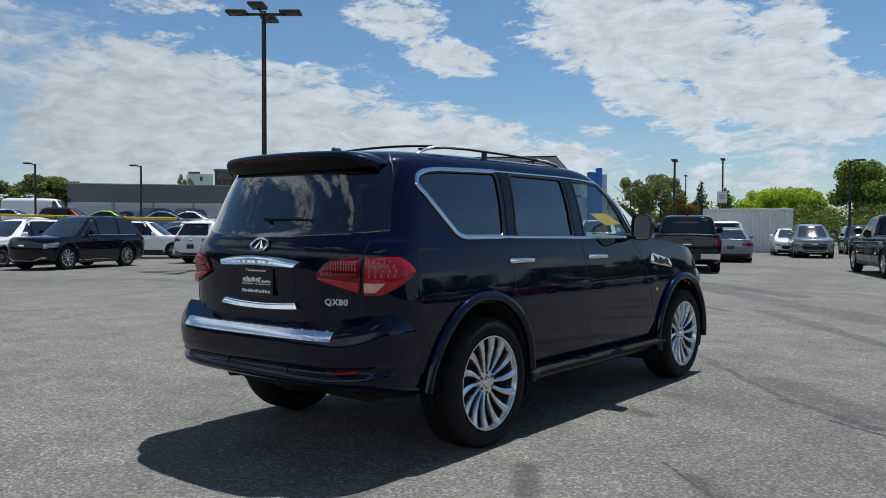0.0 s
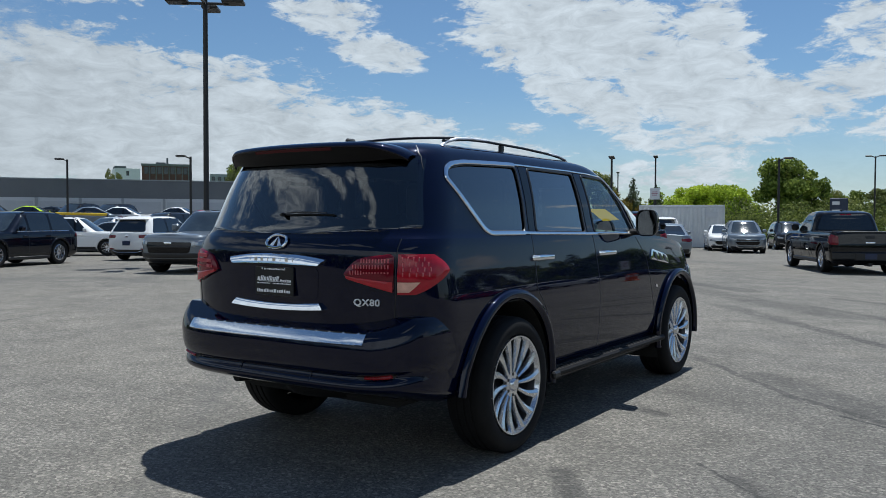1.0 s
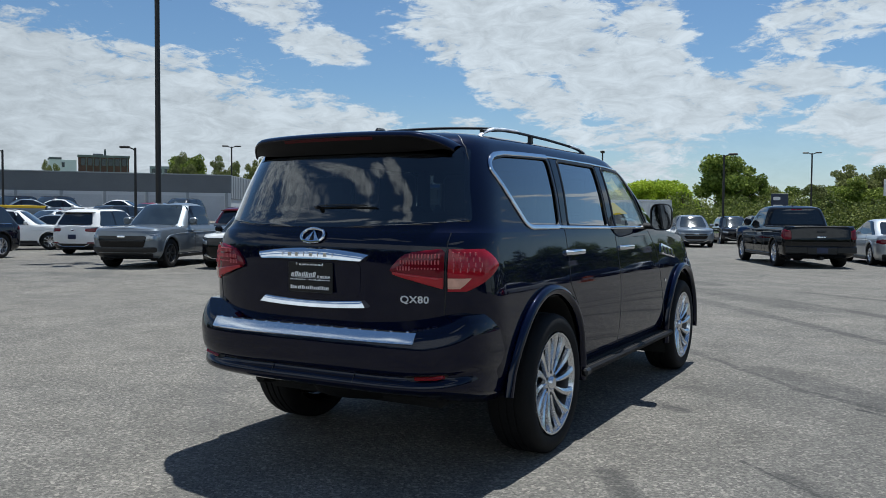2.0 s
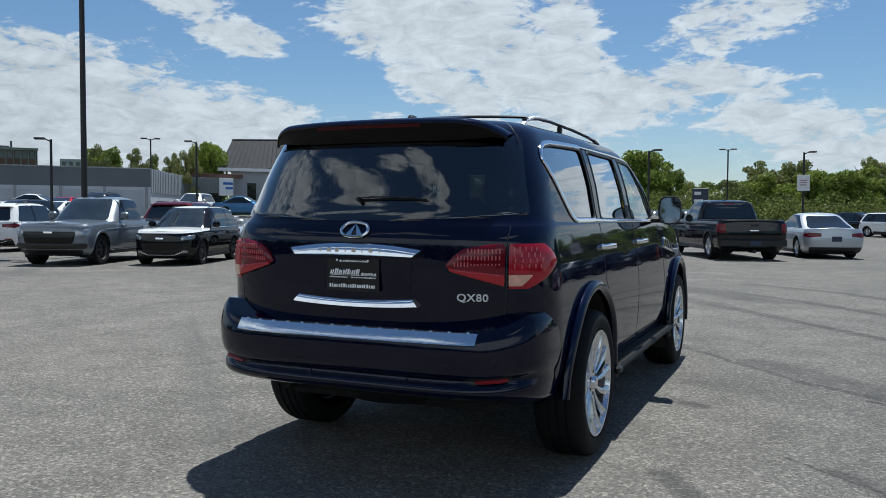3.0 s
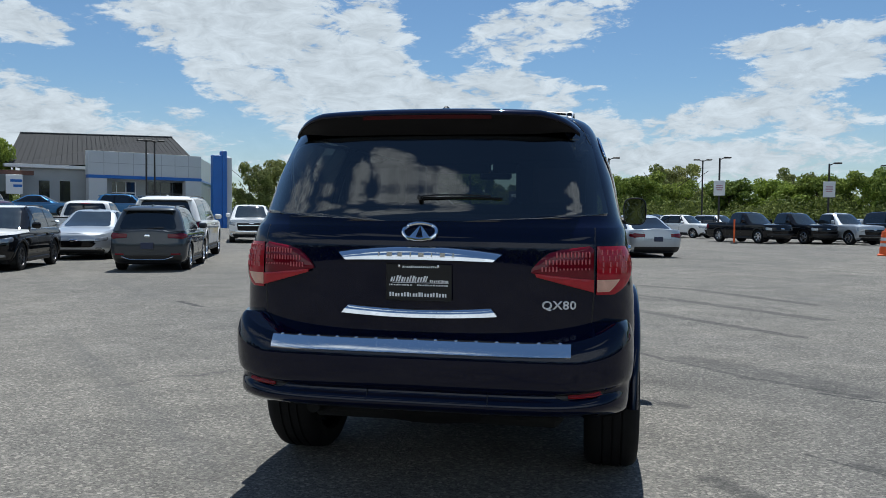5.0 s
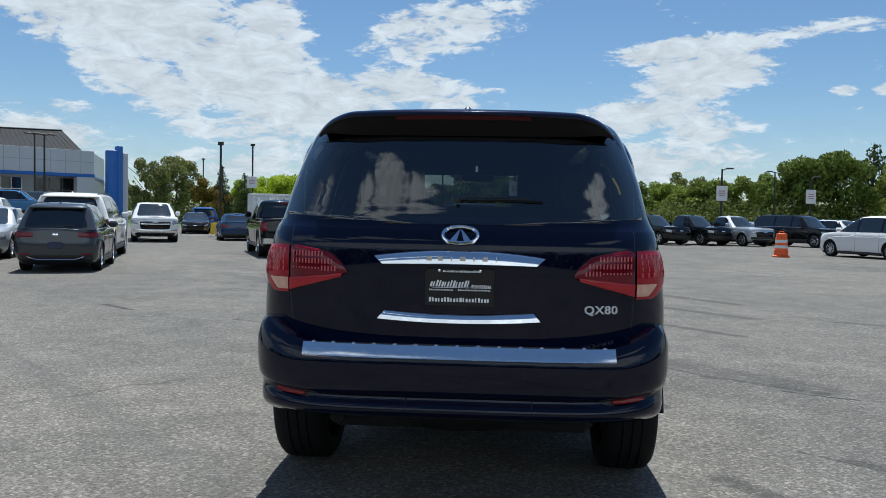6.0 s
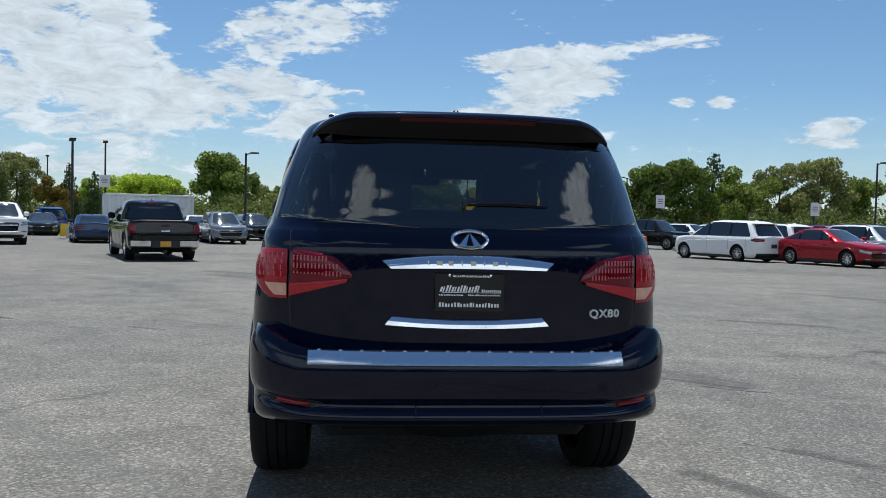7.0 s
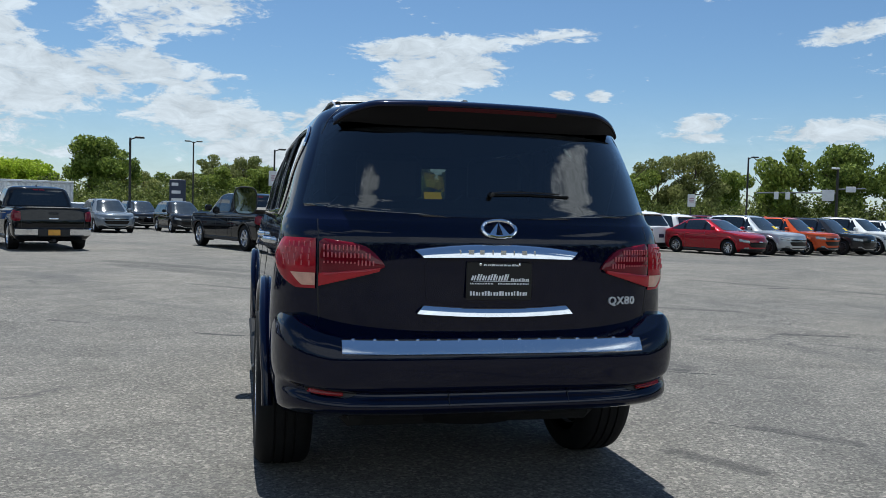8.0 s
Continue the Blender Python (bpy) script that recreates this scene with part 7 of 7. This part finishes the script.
        out.append(("front_skid", low.strip("front", [(-0.62 * w, cl + 0.15), (-0.42 * w, cl + 0.07), (0.42 * w, cl + 0.07), (0.62 * w, cl + 0.15)], 0.045, 0.016, 0.010, seg=6), "bright"))
        out.append(("tail_badge", low.patch("rear", rounded([(-0.06, belt - 0.15), (0.06, belt - 0.15), (0.06, belt - 0.08), (-0.06, belt - 0.08)], 0.02), 0.010, 0.02, 0.004, 4, 5), "chrome"))
    if kind == "pickup":
        out.append(("grille_bar", low.patch("front", [(-0.62, zg1 - 0.13), (0.62, zg1 - 0.13), (0.62, zg1 - 0.08), (-0.62, zg1 - 0.08)], 0.018, 0.02, 0.004, 5, 12), "bumper"))
        out.append(("front_bumper", low.patch("front", rounded([(-0.92 * w, cl + 0.16), (0.92 * w, cl + 0.16), (0.94 * w, cl + 0.30), (-0.94 * w, cl + 0.30)], 0.03), 0.03, 0.05, 0.01, 5, 16), "bumper"))
        for sgn in (1, -1):
            out.append(("brake_lamp", top.patch("rear", rounded([(sgn * 0.01, H - 0.13), (sgn * 0.16, H - 0.13), (sgn * 0.16, H - 0.10), (sgn * 0.01, H - 0.10)][::sgn], 0.01), 0.008, 0.02, 0, 4, 4), "tail"))
    if kind == "sedan":
        for sgn in (1, -1):
            out.append(("window_trim", top.strip("side", [(rb + 0.55, belt + 0.022), (-0.4, belt + 0.020), (cb - 0.45, belt + 0.018)], 0.018, 0.012, 0.004, sgn, seg=6), "bright"))
        out.append(("boot_line", low.strip("rear", [(-0.55 * w, belt - 0.06), (-0.52 * w, belt - 0.30), (0.52 * w, belt - 0.30), (0.55 * w, belt - 0.06)], 0.010, 0.006, 0.0, seg=5), "trim"))
    for sgn in (1, -1):
        zc = belt - 0.20
        ys2 = np.linspace(ra + 0.1, fa - 0.2, 9)
        out.append(("door_crease", low.strip("side", [(float(y), zc + 0.05 * (1 - (y - ra) / (fa - ra))) for y in ys2], 0.030, 0.020, 0.001, sgn, seg=4), "paint"))
    out.append(("cabin_seats", Geo().box(-w + 0.35, w - 0.35, rb + 0.5, cb - 0.9, belt - 0.3, belt + 0.05, 0.05), "under"))
    MESHES[model] = [(n, g.mesh(n, 40), k) for n, g, k in out]
    return MESHES[model]


def park(model, colour, x, y, heading, label, category="car", wheels="ten", roof=None, arch=None, plate=None, group="cars parked on the lot", rims=None, bumper=None, valance=None, bonnet=None, pillar=None, sheet=False, size=1.0):
    c = MODELS[model]
    names = {"sedan": "sedan_car", "coupe": "sports_car", "hatchback": "hatchback_car", "pickup": "pickup_truck", "midsize_pickup": "pickup_truck", "minivan": "minivan", "cargo_van": "cargo_van"}
    car = thing(names.get(model, "sport_utility_car"), label, category, group, m=pose(x, y, gz(x, y), 0, 0, heading) @ Matrix.Scale(size, 4))
    mats = {"bonnet": bonnet or colour, "paint": colour, "pillar": pillar or colour, "sheet": YELLOW, "roof": roof or colour, "glass": CARGLASS_O, "screen": CARSCREEN_O, "trim": TRIM, "under": UNDER, "arch": arch or colour, "mirror": arch or colour,
            "handle": colour, "gloss": GLOSSBLACK, "head": HEADLENS, "tail": REDLENS, "plate": plate or PLATEBLUE, "bumper": bumper or CHROME, "valance": valance or TRIM, "chrome": CHROME, "bright": BRUSHED}
    for n, me, k in car_meshes(model):
        if k == "sheet" and not sheet:
            continue
        part(n, me, mats[k], car)
    h = c["L"] / 2
    fa = h - c["fo"]
    wid = 0.225 if c["r"] < 0.37 else 0.265
    ty, rim, back = wheel_meshes(c["r"], wid, wheels)
    for yc in (fa, fa - c["wb"]):
        for s in (1, -1):
            wx = s * (c["W"] / 2 - wid / 2 - 0.015)
            wheel = part("wheel", ty, RUBBER, car, m=pose(wx, yc, c["r"], 0, 0, 0 if s > 0 else 180))
            part("rim", rim, rims or ALLOY, wheel)
            part("rim_back", back, UNDER, wheel)
    return car


CARGLASS_O = plain("dark_car_window", (0.008, 0.010, 0.011), 0.03, 0, 0.15, 3.0, 0, 0, 0, 1.0)
CARSCREEN_O = plain("car_windscreen", (0.024, 0.032, 0.036), 0.03, 0, 0.5, 3.0, 0, 0.6, 0, 1.0)
P_WHITE = paint("white", (0.78, 0.78, 0.77), 0, 0.35)
P_SILVER = paint("silver", (0.47, 0.50, 0.53), 0.45, 0.34)
P_GREY = paint("grey", (0.055, 0.062, 0.070), 0.4, 0.32)
P_STEEL = paint("steel_grey", (0.19, 0.215, 0.24), 0.4, 0.30)
P_DARK = paint("charcoal", (0.022, 0.023, 0.026), 0.2, 0.3)
P_BLACK = paint("black", (0.008, 0.008, 0.009), 0, 0.28)
P_NAVY2 = paint("deep_blue", (0.0035, 0.0055, 0.012), 0.1, 0.3)
P_BLUE = paint("blue", (0.03, 0.09, 0.26), 0.3, 0.3)
P_RED = paint("ruby_red", (0.30, 0.010, 0.018), 0.2, 0.3)
P_MAROON = paint("maroon", (0.10, 0.008, 0.012), 0.2, 0.3)
P_ORANGE = paint("burnt_orange", (0.52, 0.075, 0.018), 0.2, 0.3)
P_LIME = paint("lime", (0.42, 0.62, 0.02), 0, 0.35)
P_MIDBLUE = paint("mid_blue", (0.018, 0.045, 0.11), 0.3, 0.3)
P_SKY = paint("sky_blue", (0.05, 0.16, 0.33), 0.2, 0.3)

FR, BK = 200.0, 20.0
RX, RY = 0.942, 0.335          # along the parking rows


def spot(x, y, n):
    return x + RX * 3.05 * n, y + RY * 3.05 * n


def build_cars():
    A = lambda m, c, x, y, h, label, **k: park(m, c, x, y, h, label, **k)
    # row to the left, noses to the lot
    A("large_suv", P_NAVY2, -23.39, 10.02, FR, "dark blue crossover parked with its nose outward", rims=ALLOY, valance=GLOSSBLACK)
    A("suv", P_WHITE, -26.6, 9.35, FR, "white crossover parked beside a dark blue one")
    A("midsize_pickup", P_STEEL, -16.11, 12.50, FR, "steel grey crew cab pickup with black wheels", category="truck", rims=DARK_ALLOY, wheels="six", bumper=TRIM, bonnet=P_STEEL)
    A("small_suv", P_BLACK, -13.55, 13.2, FR, "black small crossover with white roof and bonnet", roof=P_WHITE, bonnet=P_WHITE, pillar=P_BLACK, rims=DARK_ALLOY, valance=TRIM, size=0.92)
    A("suv", P_GREY, -10.10, 14.62, BK, "dark grey crossover seen from its tail", rims=ALLOY, size=0.92)
    # second row
    A("suv", P_WHITE, -23.95, 16.47, BK, "white crossover with dark rear window")
    A("large_suv", P_MAROON, -19.2, 19.6, BK, "dark maroon sport utility car behind a pickup")
    A("pickup", P_WHITE, -18.9, 24.6, BK, "white pickup seen from its tailgate", category="truck", wheels="six")
    A("sedan", P_SILVER, -14.75, 18.7, FR, "silver sedan facing the lot", rims=ALLOY)
    A("truck_suv", P_WHITE, -12.2, 19.3, BK, "large white sport utility car seen from behind")
    A("suv", P_WHITE, -29.8, 16.6, -48, "white crossover parked across the lane")
    A("sedan", P_STEEL, -31.8, 20.2, -48, "grey sedan behind a white crossover")
    A("pickup", P_WHITE, -16.7, 34.7, 205, "white full-size pickup with dark grille", category="truck", wheels="six", bumper=CHROME)
    # far left rows before the long building
    far = [("cargo_van", P_WHITE, -56.0, 24.4, -40, "white cargo van in the far row"), ("hatchback", P_WHITE, -53.2, 21.2, -50, "white hatchback in the far row"), ("suv", P_DARK, -55.0, 20.0, -50, "charcoal crossover in the far row"),
           ("sedan", P_LIME, -51.8, 27.3, -45, "lime green compact car in the far row"), ("suv", P_BLACK, -50.6, 29.4, 200, "black crossover in the far row"), ("suv", P_DARK, -49.0, 31.2, 200, "charcoal crossover in the far row"),
           ("sedan", P_STEEL, -46.4, 27.4, 150, "grey sedan in the far row"), ("sedan", P_WHITE, -45.3, 29.9, -50, "white sedan in the far row"), ("sedan", P_SILVER, -36.6, 22.6, 190, "silver sedan in the far row"), ("suv", P_DARK, -36.0, 25.6, 190, "charcoal crossover in the far row"),
           ("hatchback", P_WHITE, -36.6, 28.6, 190, "white hatchback in the far row"), ("sedan", P_RED, -39.6, 31.6, 200, "red sedan in the far row"), ("sedan", P_WHITE, -43.6, 33.2, -60, "white sedan before the long building"), ("sedan", P_SKY, -36.3, 45.0, -65, "light blue compact car near the showroom"),
           ("suv", P_SKY, -31.2, 47.4, -65, "bright blue crossover near the showroom"), ("truck_suv", P_BLACK, -32.5, 52.0, 200, "black sport utility car near the showroom"), ("suv", P_MAROON, -53.9, 25.4, -50, "maroon crossover in the far row"),
           ("sedan", P_BLACK, -52.6, 29.5, -60, "black sedan in the far row"), ("suv", P_DARK, -40.0, 34.6, 200, "charcoal crossover before the long building"), ("sedan", P_WHITE, -31.8, 34.2, 200, "white sedan in the back row"),
           ("suv", P_WHITE, -39.0, 42.4, 200, "white crossover near the showroom")]
    for m, c, x, y, hd, lab in far:
        A(m, c, x, y, hd, lab)
    # pickups and cars ahead
    A("pickup", P_BLACK, -7.22, 23.3, 22, "black pickup seen from its tailgate", category="truck", wheels="ten", plate=PLATEYEL, bumper=CHROME)
    A("pickup", P_BLACK, -0.74, 24.2, 24, "black crew cab pickup with red tail lamps", category="truck", wheels="six", bumper=TRIM)
    A("sedan", P_SILVER, 1.98, 26.3, 18, "silver sedan parked beside a pickup")
    A("sedan", P_STEEL, -8.95, 32.2, 22, "steel grey sedan seen from its tail")
    A("coupe", P_MIDBLUE, -13.7, 38.2, 22, "dark blue coupe parked near a white container")
    A("truck_suv", P_WHITE, -13.0, 43.0, 22, "white van parked before the container")
    A("suv", P_STEEL, -7.65, 40.45, FR, "grey crossover facing the lot with shining screen")
    A("sedan", P_WHITE, -9.55, 43.6, FR, "white sedan beside a grey crossover")
    A("suv", P_DARK, -7.0, 48.4, FR, "charcoal crossover in a back row")
    A("suv", P_DARK, -4.23, 42.5, FR, "dark grey crossover facing the lot")
    A("sedan", P_DARK, -20.9, 51.5, FR, "dark sedan parked near the grass")
    A("truck_suv", P_BLUE, -22.4, 56.6, 25, "dark blue sport utility car near the grass")
    A("sedan", P_BLACK, -18.6, 56.0, 110, "black sedan near the grass")
    # right hand rows
    A("small_suv", P_WHITE, 6.85, 57.0, 225, "white crossover before the hedge")
    A("suv", P_SILVER, 9.6, 60.0, 225, "silver crossover before the hedge")
    A("suv", P_BLACK, 5.2, 61.6, 225, "black crossover before the hedge")
    A("midsize_pickup", P_BLACK, 9.3, 46.0, 212, "black crew cab pickup facing outward", category="truck", wheels="six", bumper=TRIM)
    A("midsize_pickup", P_BLACK, 11.9, 46.6, 210, "black pickup in the row of trucks", category="truck", wheels="six", bumper=TRIM)
    A("midsize_pickup", P_SILVER, 14.3, 46.4, 208, "silver pickup in the row of trucks", category="truck", wheels="six", bumper=TRIM)
    A("sedan", P_SILVER, 16.6, 50.4, 208, "silver sedan behind the trucks")
    A("truck_suv", P_BLACK, 18.2, 46.2, 212, "long black sport utility car with roof rails")
    A("suv", P_SILVER, 21.4, 47.6, 212, "silver crossover beside a black one")
    A("suv", P_WHITE, 24.2, 48.7, 212, "white crossover in the back row")
    A("minivan", P_WHITE, 15.75, 30.35, 22, "white minivan with dark windows seen from behind", category="minivan")
    A("suv", P_WHITE, *spot(15.75, 31.2, 1), BK, "white crossover beside a minivan")
    A("suv", P_MAROON, *spot(15.75, 31.4, 2), BK, "maroon crossover in the back row")
    A("suv", P_WHITE, *spot(15.75, 31.5, 3), BK, "white crossover in the back row")
    A("suv", P_WHITE, *spot(15.75, 31.5, 4), BK, "white crossover in the back row")
    A("suv", P_SILVER, *spot(15.75, 31.5, 5), BK, "silver crossover in the back row")
    row = [("hatchback", P_RED, "ruby red hatchback at the end of its row"), ("suv", P_SILVER, "silver crossover with a yellow sheet behind the screen"), ("small_suv", P_ORANGE, "burnt orange crossover in the row"),
           ("suv", P_DARK, "charcoal crossover in the row"), ("large_suv", P_WHITE, "white crossover in the row"), ("suv", P_WHITE, "white crossover in the row"), ("sedan", P_SILVER, "silver sedan in the row")]
    for i, (m, c, lab) in enumerate(row):
        x, y = spot(18.42, 26.5, i * 0.90)
        A(m, c, x, y + (0.25 if i else 0), FR, lab, sheet=0 < i < 4, rims=DARK_ALLOY if i in (1, 3) else ALLOY)


build_cars()

# ---- trees ----
LEAF = {"r": leaf_mat("leaves_green", (0.067, 0.107, 0.022), (0.288, 0.348, 0.075)), "g": leaf_mat("leaves_bright", (0.094, 0.146, 0.022), (0.295, 0.366, 0.069)),
        "y": leaf_mat("leaves_yellow_green", (0.20, 0.29, 0.020), (0.46, 0.56, 0.06)), "o": leaf_mat("leaves_olive", (0.107, 0.128, 0.045), (0.335, 0.348, 0.131)),
        "p": leaf_mat("needles", (0.032, 0.055, 0.025), (0.114, 0.140, 0.056)), "a": leaf_mat("leaves_amber", (0.09, 0.075, 0.015), (0.20, 0.15, 0.03))}
BARK = plain("bark", (0.085, 0.065, 0.050), 0.9, 0, 0.25, 1.5, 0.4)
LEAF["u"] = leaf_mat("undergrowth_leaves", (0.046, 0.067, 0.020), (0.221, 0.250, 0.073))
CROWNS = {}


def leaf_cloud(rng, centres, count, size):
    """Many small leaf pieces scattered over lumps; centres: (x, y, z, radius, flat)."""
    w = np.array([c[3] ** 2 for c in centres])
    pick = rng.choice(len(centres), count, p=w / w.sum())
    d = rng.normal(size=(count, 3))
    d /= np.linalg.norm(d, axis=1)[:, None]
    rad = rng.random(count) ** 0.28
    c = np.array([c[:3] for c in centres])[pick]
    r = np.array([c[3] for c in centres])[pick]
    fl = np.array([c[4] for c in centres])[pick]
    pos = c + d * (r * rad)[:, None] * np.stack((np.ones(count), np.ones(count), fl), 1)
    a = rng.normal(size=(count, 3))
    a /= np.linalg.norm(a, axis=1)[:, None]
    b = np.cross(a, d + rng.normal(size=(count, 3)) * 0.6)
    b /= np.linalg.norm(b, axis=1)[:, None] + 1e-9
    s = size * (0.55 + 0.9 * rng.random(count))
    a, b = a * s[:, None], b * (s * 0.62)[:, None]
    g = Geo()
    pts = np.stack((pos - a, pos - a * 0.1 + b, pos + a, pos - a * 0.1 - b), 1).reshape(-1, 3)
    g.v = [tuple(p) for p in pts]
    g.f = [(4 * i, 4 * i + 1, 4 * i + 2, 4 * i + 3) for i in range(count)]
    return g


def crown_of(kind, seed):
    """Unit tree: height 1, width about 1 before scaling; trunk and crown meshes."""
    key = (kind, seed)
    if key in CROWNS:
        return CROWNS[key]
    rng = np.random.default_rng(100 + seed * 7 + ord(kind[0]))
    trunk = Geo()
    lumps = []
    if kind == "p":
        trunk.sweep([(0, 0, 0), (0.01, 0, 0.5), (0, 0, 0.97)], [0.06, 0.04, 0.01], 0.04, [(0, 1, 0)] * 3, 8)
        for k in range(34):
            z = 0.12 + 0.86 * k / 33
            r = 0.46 * (1 - z) ** 0.8 + 0.03
            a = k * 2.4 + rng.random()
            lumps.append((r * 0.62 * math.cos(a), r * 0.62 * math.sin(a), z, r * 0.55 + 0.02, 0.35))
        n, size = 5500, 0.019
    else:
        trunk.sweep([(0, 0, 0), (0.01, 0.0, 0.22), (-0.01, 0.01, 0.5), (0.01, 0, 0.8)], [0.045, 0.032, 0.02, 0.008], 0.03, [(0, 1, 0)] * 4, 8)
        for k in range(9):
            a, z = k * 2.4 + rng.random(), 0.25 + 0.05 * k
            e = (0.34 * math.cos(a), 0.34 * math.sin(a), z + 0.16 + 0.1 * rng.random())
            trunk.sweep([(0, 0, z), (e[0] * 0.5, e[1] * 0.5, z + 0.12), e], [0.014, 0.009, 0.004], 0.010, [(0, 0, 1)] * 3, 6)
        airy = kind == "o"
        m = 36 if airy else 40
        for k in range(m):
            u, a = rng.random(), 2 * math.pi * rng.random()
            z = 0.16 + 0.76 * u if not airy else 0.24 + 0.70 * u
            env = math.sqrt(max(0.05, 1 - ((z - 0.54) / 0.50) ** 2)) * 0.40
            q = env * math.sqrt(rng.random())
            lumps.append((q * math.cos(a), q * math.sin(a), z, (0.088 if airy else 0.095) + (0.06 if airy else 0.10) * rng.random() ** 1.5, 0.72))
        n, size = (11500, 0.0165) if airy else (12500, 0.0205)
    CROWNS[key] = (trunk.mesh("trunk"), leaf_cloud(rng, lumps, n, size).mesh("crown", 0))
    return CROWNS[key]


TREES_WEST = [(-61.1, 26.9, 5.6, 6.2, "u"), (-66.9, 25.0, 5.4, 5.0, "u"), (-58.4, 37.7, 6.1, 2.0, "o"), (-40.0, 86.8, 7.4, 6.0, "o"), (-38.4, 91.6, 8.0, 7.0, "o"),
              (-29.4, 81.7, 6.6, 3.0, "p"), (-29.9, 79.9, 5.0, 4.6, "a"), (-28.1, 85.3, 5.9, 3.6, "p"), (-67.0, 60.5, 8.3, 5.0, "r"), (-63.7, 56.7, 8.0, 3.4, "o"),
              (-60.9, 59.7, 7.9, 4.6, "o"), (-52.9, 57.3, 7.4, 3.6, "o"), (-53.0, 60.9, 8.4, 3.6, "g"), (-57.9, 65.9, 9.3, 3.6, "g"), (-60.2, 64.1, 7.8, 3.8, "o"),
              (-31.9, 111.3, 6.9, 8.0, "y"), (-29.5, 118.0, 7.4, 8.4, "y")]
TREES_AHEAD = [(-25.7, 112.8, 6.7, 7.4, "y"), (-34.5, 108.7, 6.0, 6.5, "y"), (-18.2, 102.3, 9.4, 9.2, "r"), (-15.6, 106.6, 7.3, 6.0, "r"), (-13.4, 110.0, 5.7, 5.6, "o"),
               (-4.0, 115.6, 8.7, 9.6, "o"), (-0.6, 111.7, 8.4, 8.2, "o"), (-8.1, 107.4, 5.8, 5.6, "o"), (-12.2, 114.7, 6.2, 6.0, "r"), (-4.1, 107.4, 6.6, 7.2, "r"),
               (1.4, 103.5, 6.7, 6.6, "r"), (5.3, 97.4, 6.5, 6.8, "r"), (7.7, 113.3, 8.6, 7.4, "o"), (9.5, 103.1, 7.2, 7.2, "r"), (12.4, 112.9, 8.8, 8.2, "o"),
               (15.9, 98.4, 6.1, 7.4, "r"), (20.1, 101.8, 6.6, 7.6, "g")]
TREES_EAST = [(25.3, 108.9, 8.0, 8.2, "o"), (22.0, 93.0, 5.2, 6.5, "g"), (24.2, 92.6, 6.3, 6.5, "r"), (27.4, 91.8, 6.9, 6.6, "r"), (32.5, 98.5, 7.3, 5.5, "g"),
              (31.3, 85.2, 8.3, 7.4, "r"), (35.6, 83.8, 9.2, 7.6, "r"), (41.1, 88.8, 10.4, 7.2, "p"), (41.5, 81.2, 8.1, 7.2, "r"), (46.8, 84.0, 8.9, 7.4, "o"),
              (49.4, 80.3, 9.2, 8.4, "o"), (55.1, 83.2, 7.9, 5.6, "r"), (51.7, 68.5, 9.1, 7.4, "r"), (56.8, 64.9, 9.3, 7.4, "r"), (62.4, 63.9, 7.6, 6.6, "r"),
              (66.0, 58.0, 8.6, 7.4, "r")]


def build_trees():
    kinds = {"u": "dense dark green tree beside the long building", "r": "broad green deciduous tree behind the lot", "g": "bright green deciduous tree behind the lot", "y": "yellow green tree on the bank", "o": "thin olive leafed tree with open crown", "p": "dark green conifer behind the lot", "a": "amber leafed young tree"}
    for i, (x, y, h, w, k) in enumerate(TREES_WEST + TREES_AHEAD + TREES_EAST):
        tr, cr = crown_of({"g": "r", "y": "r", "a": "r", "u": "r"}.get(k, k), i % 4)
        t = thing("tree", kinds[k], "tree", "trees round the lot", m=pose(x, y, gz(x, y) - 0.05, 0, 0, i * 57.0) @ Matrix.Diagonal((w, w, h - 0.2 - gz(x, y), 1)))
        part("trunk", tr, BARK, t)
        part("crown", cr, LEAF[k], t)
    # undergrowth along the edge of the lot, and far woods round about
    rng = np.random.default_rng(5)
    lumps = []
    for i in range(240):
        a = radians(-14 + 68 * i / 239)
        r = 86 + 10 * rng.random() - 10 * max(0, (i - 144) / 96)
        lumps.append((r * math.sin(a), r * math.cos(a), 0.7 + 2.0 * rng.random() ** 2, 1.3 + 0.8 * rng.random(), 0.9))
    for i in range(60):
        a = radians(-42 + 30 * i / 59)
        r = 100 + 10 * rng.random()
        lumps.append((r * math.sin(a), r * math.cos(a), 0.7 + 0.8 * rng.random(), 1.5 + 0.8 * rng.random(), 0.9))
    ob = part("undergrowth", leaf_cloud(rng, lumps, 100000, 0.13), LEAF["u"], smooth=0)
    tagged(ob, "dense green undergrowth and hedge along the verge", "hedge", kind="stuff")
    lumps = []
    for i in range(300):
        a = radians(-76 + 136 * i / 299)
        r = 150 + 40 * rng.random()
        lumps.append((r * math.sin(a), r * math.cos(a), 1.0 + 4.0 * rng.random(), 2.6 + 1.6 * rng.random(), 0.9))
    ob = part("far_woods", leaf_cloud(rng, lumps, 45000, 0.30), LEAF["o"], smooth=0)
    tagged(ob, "distant dark green woods beyond the lot", "woods", kind="stuff")
    lumps = []
    for i in range(520):
        a = radians(76 + 188 * i / 519)
        r = 62 + 14 * rng.random()
        lumps.append((r * math.sin(a), r * math.cos(a), 1.0 + 8.0 * rng.random() * (0.6 + 0.4 * math.sin(i * 0.37)), 2.2 + 1.6 * rng.random(), 0.9))
    ob = part("tree_belt", leaf_cloud(rng, lumps, 45000, 0.55), LEAF["u"], smooth=0)
    tagged(ob, "belt of dark green trees closing the lot", "woods", kind="stuff")


build_trees()
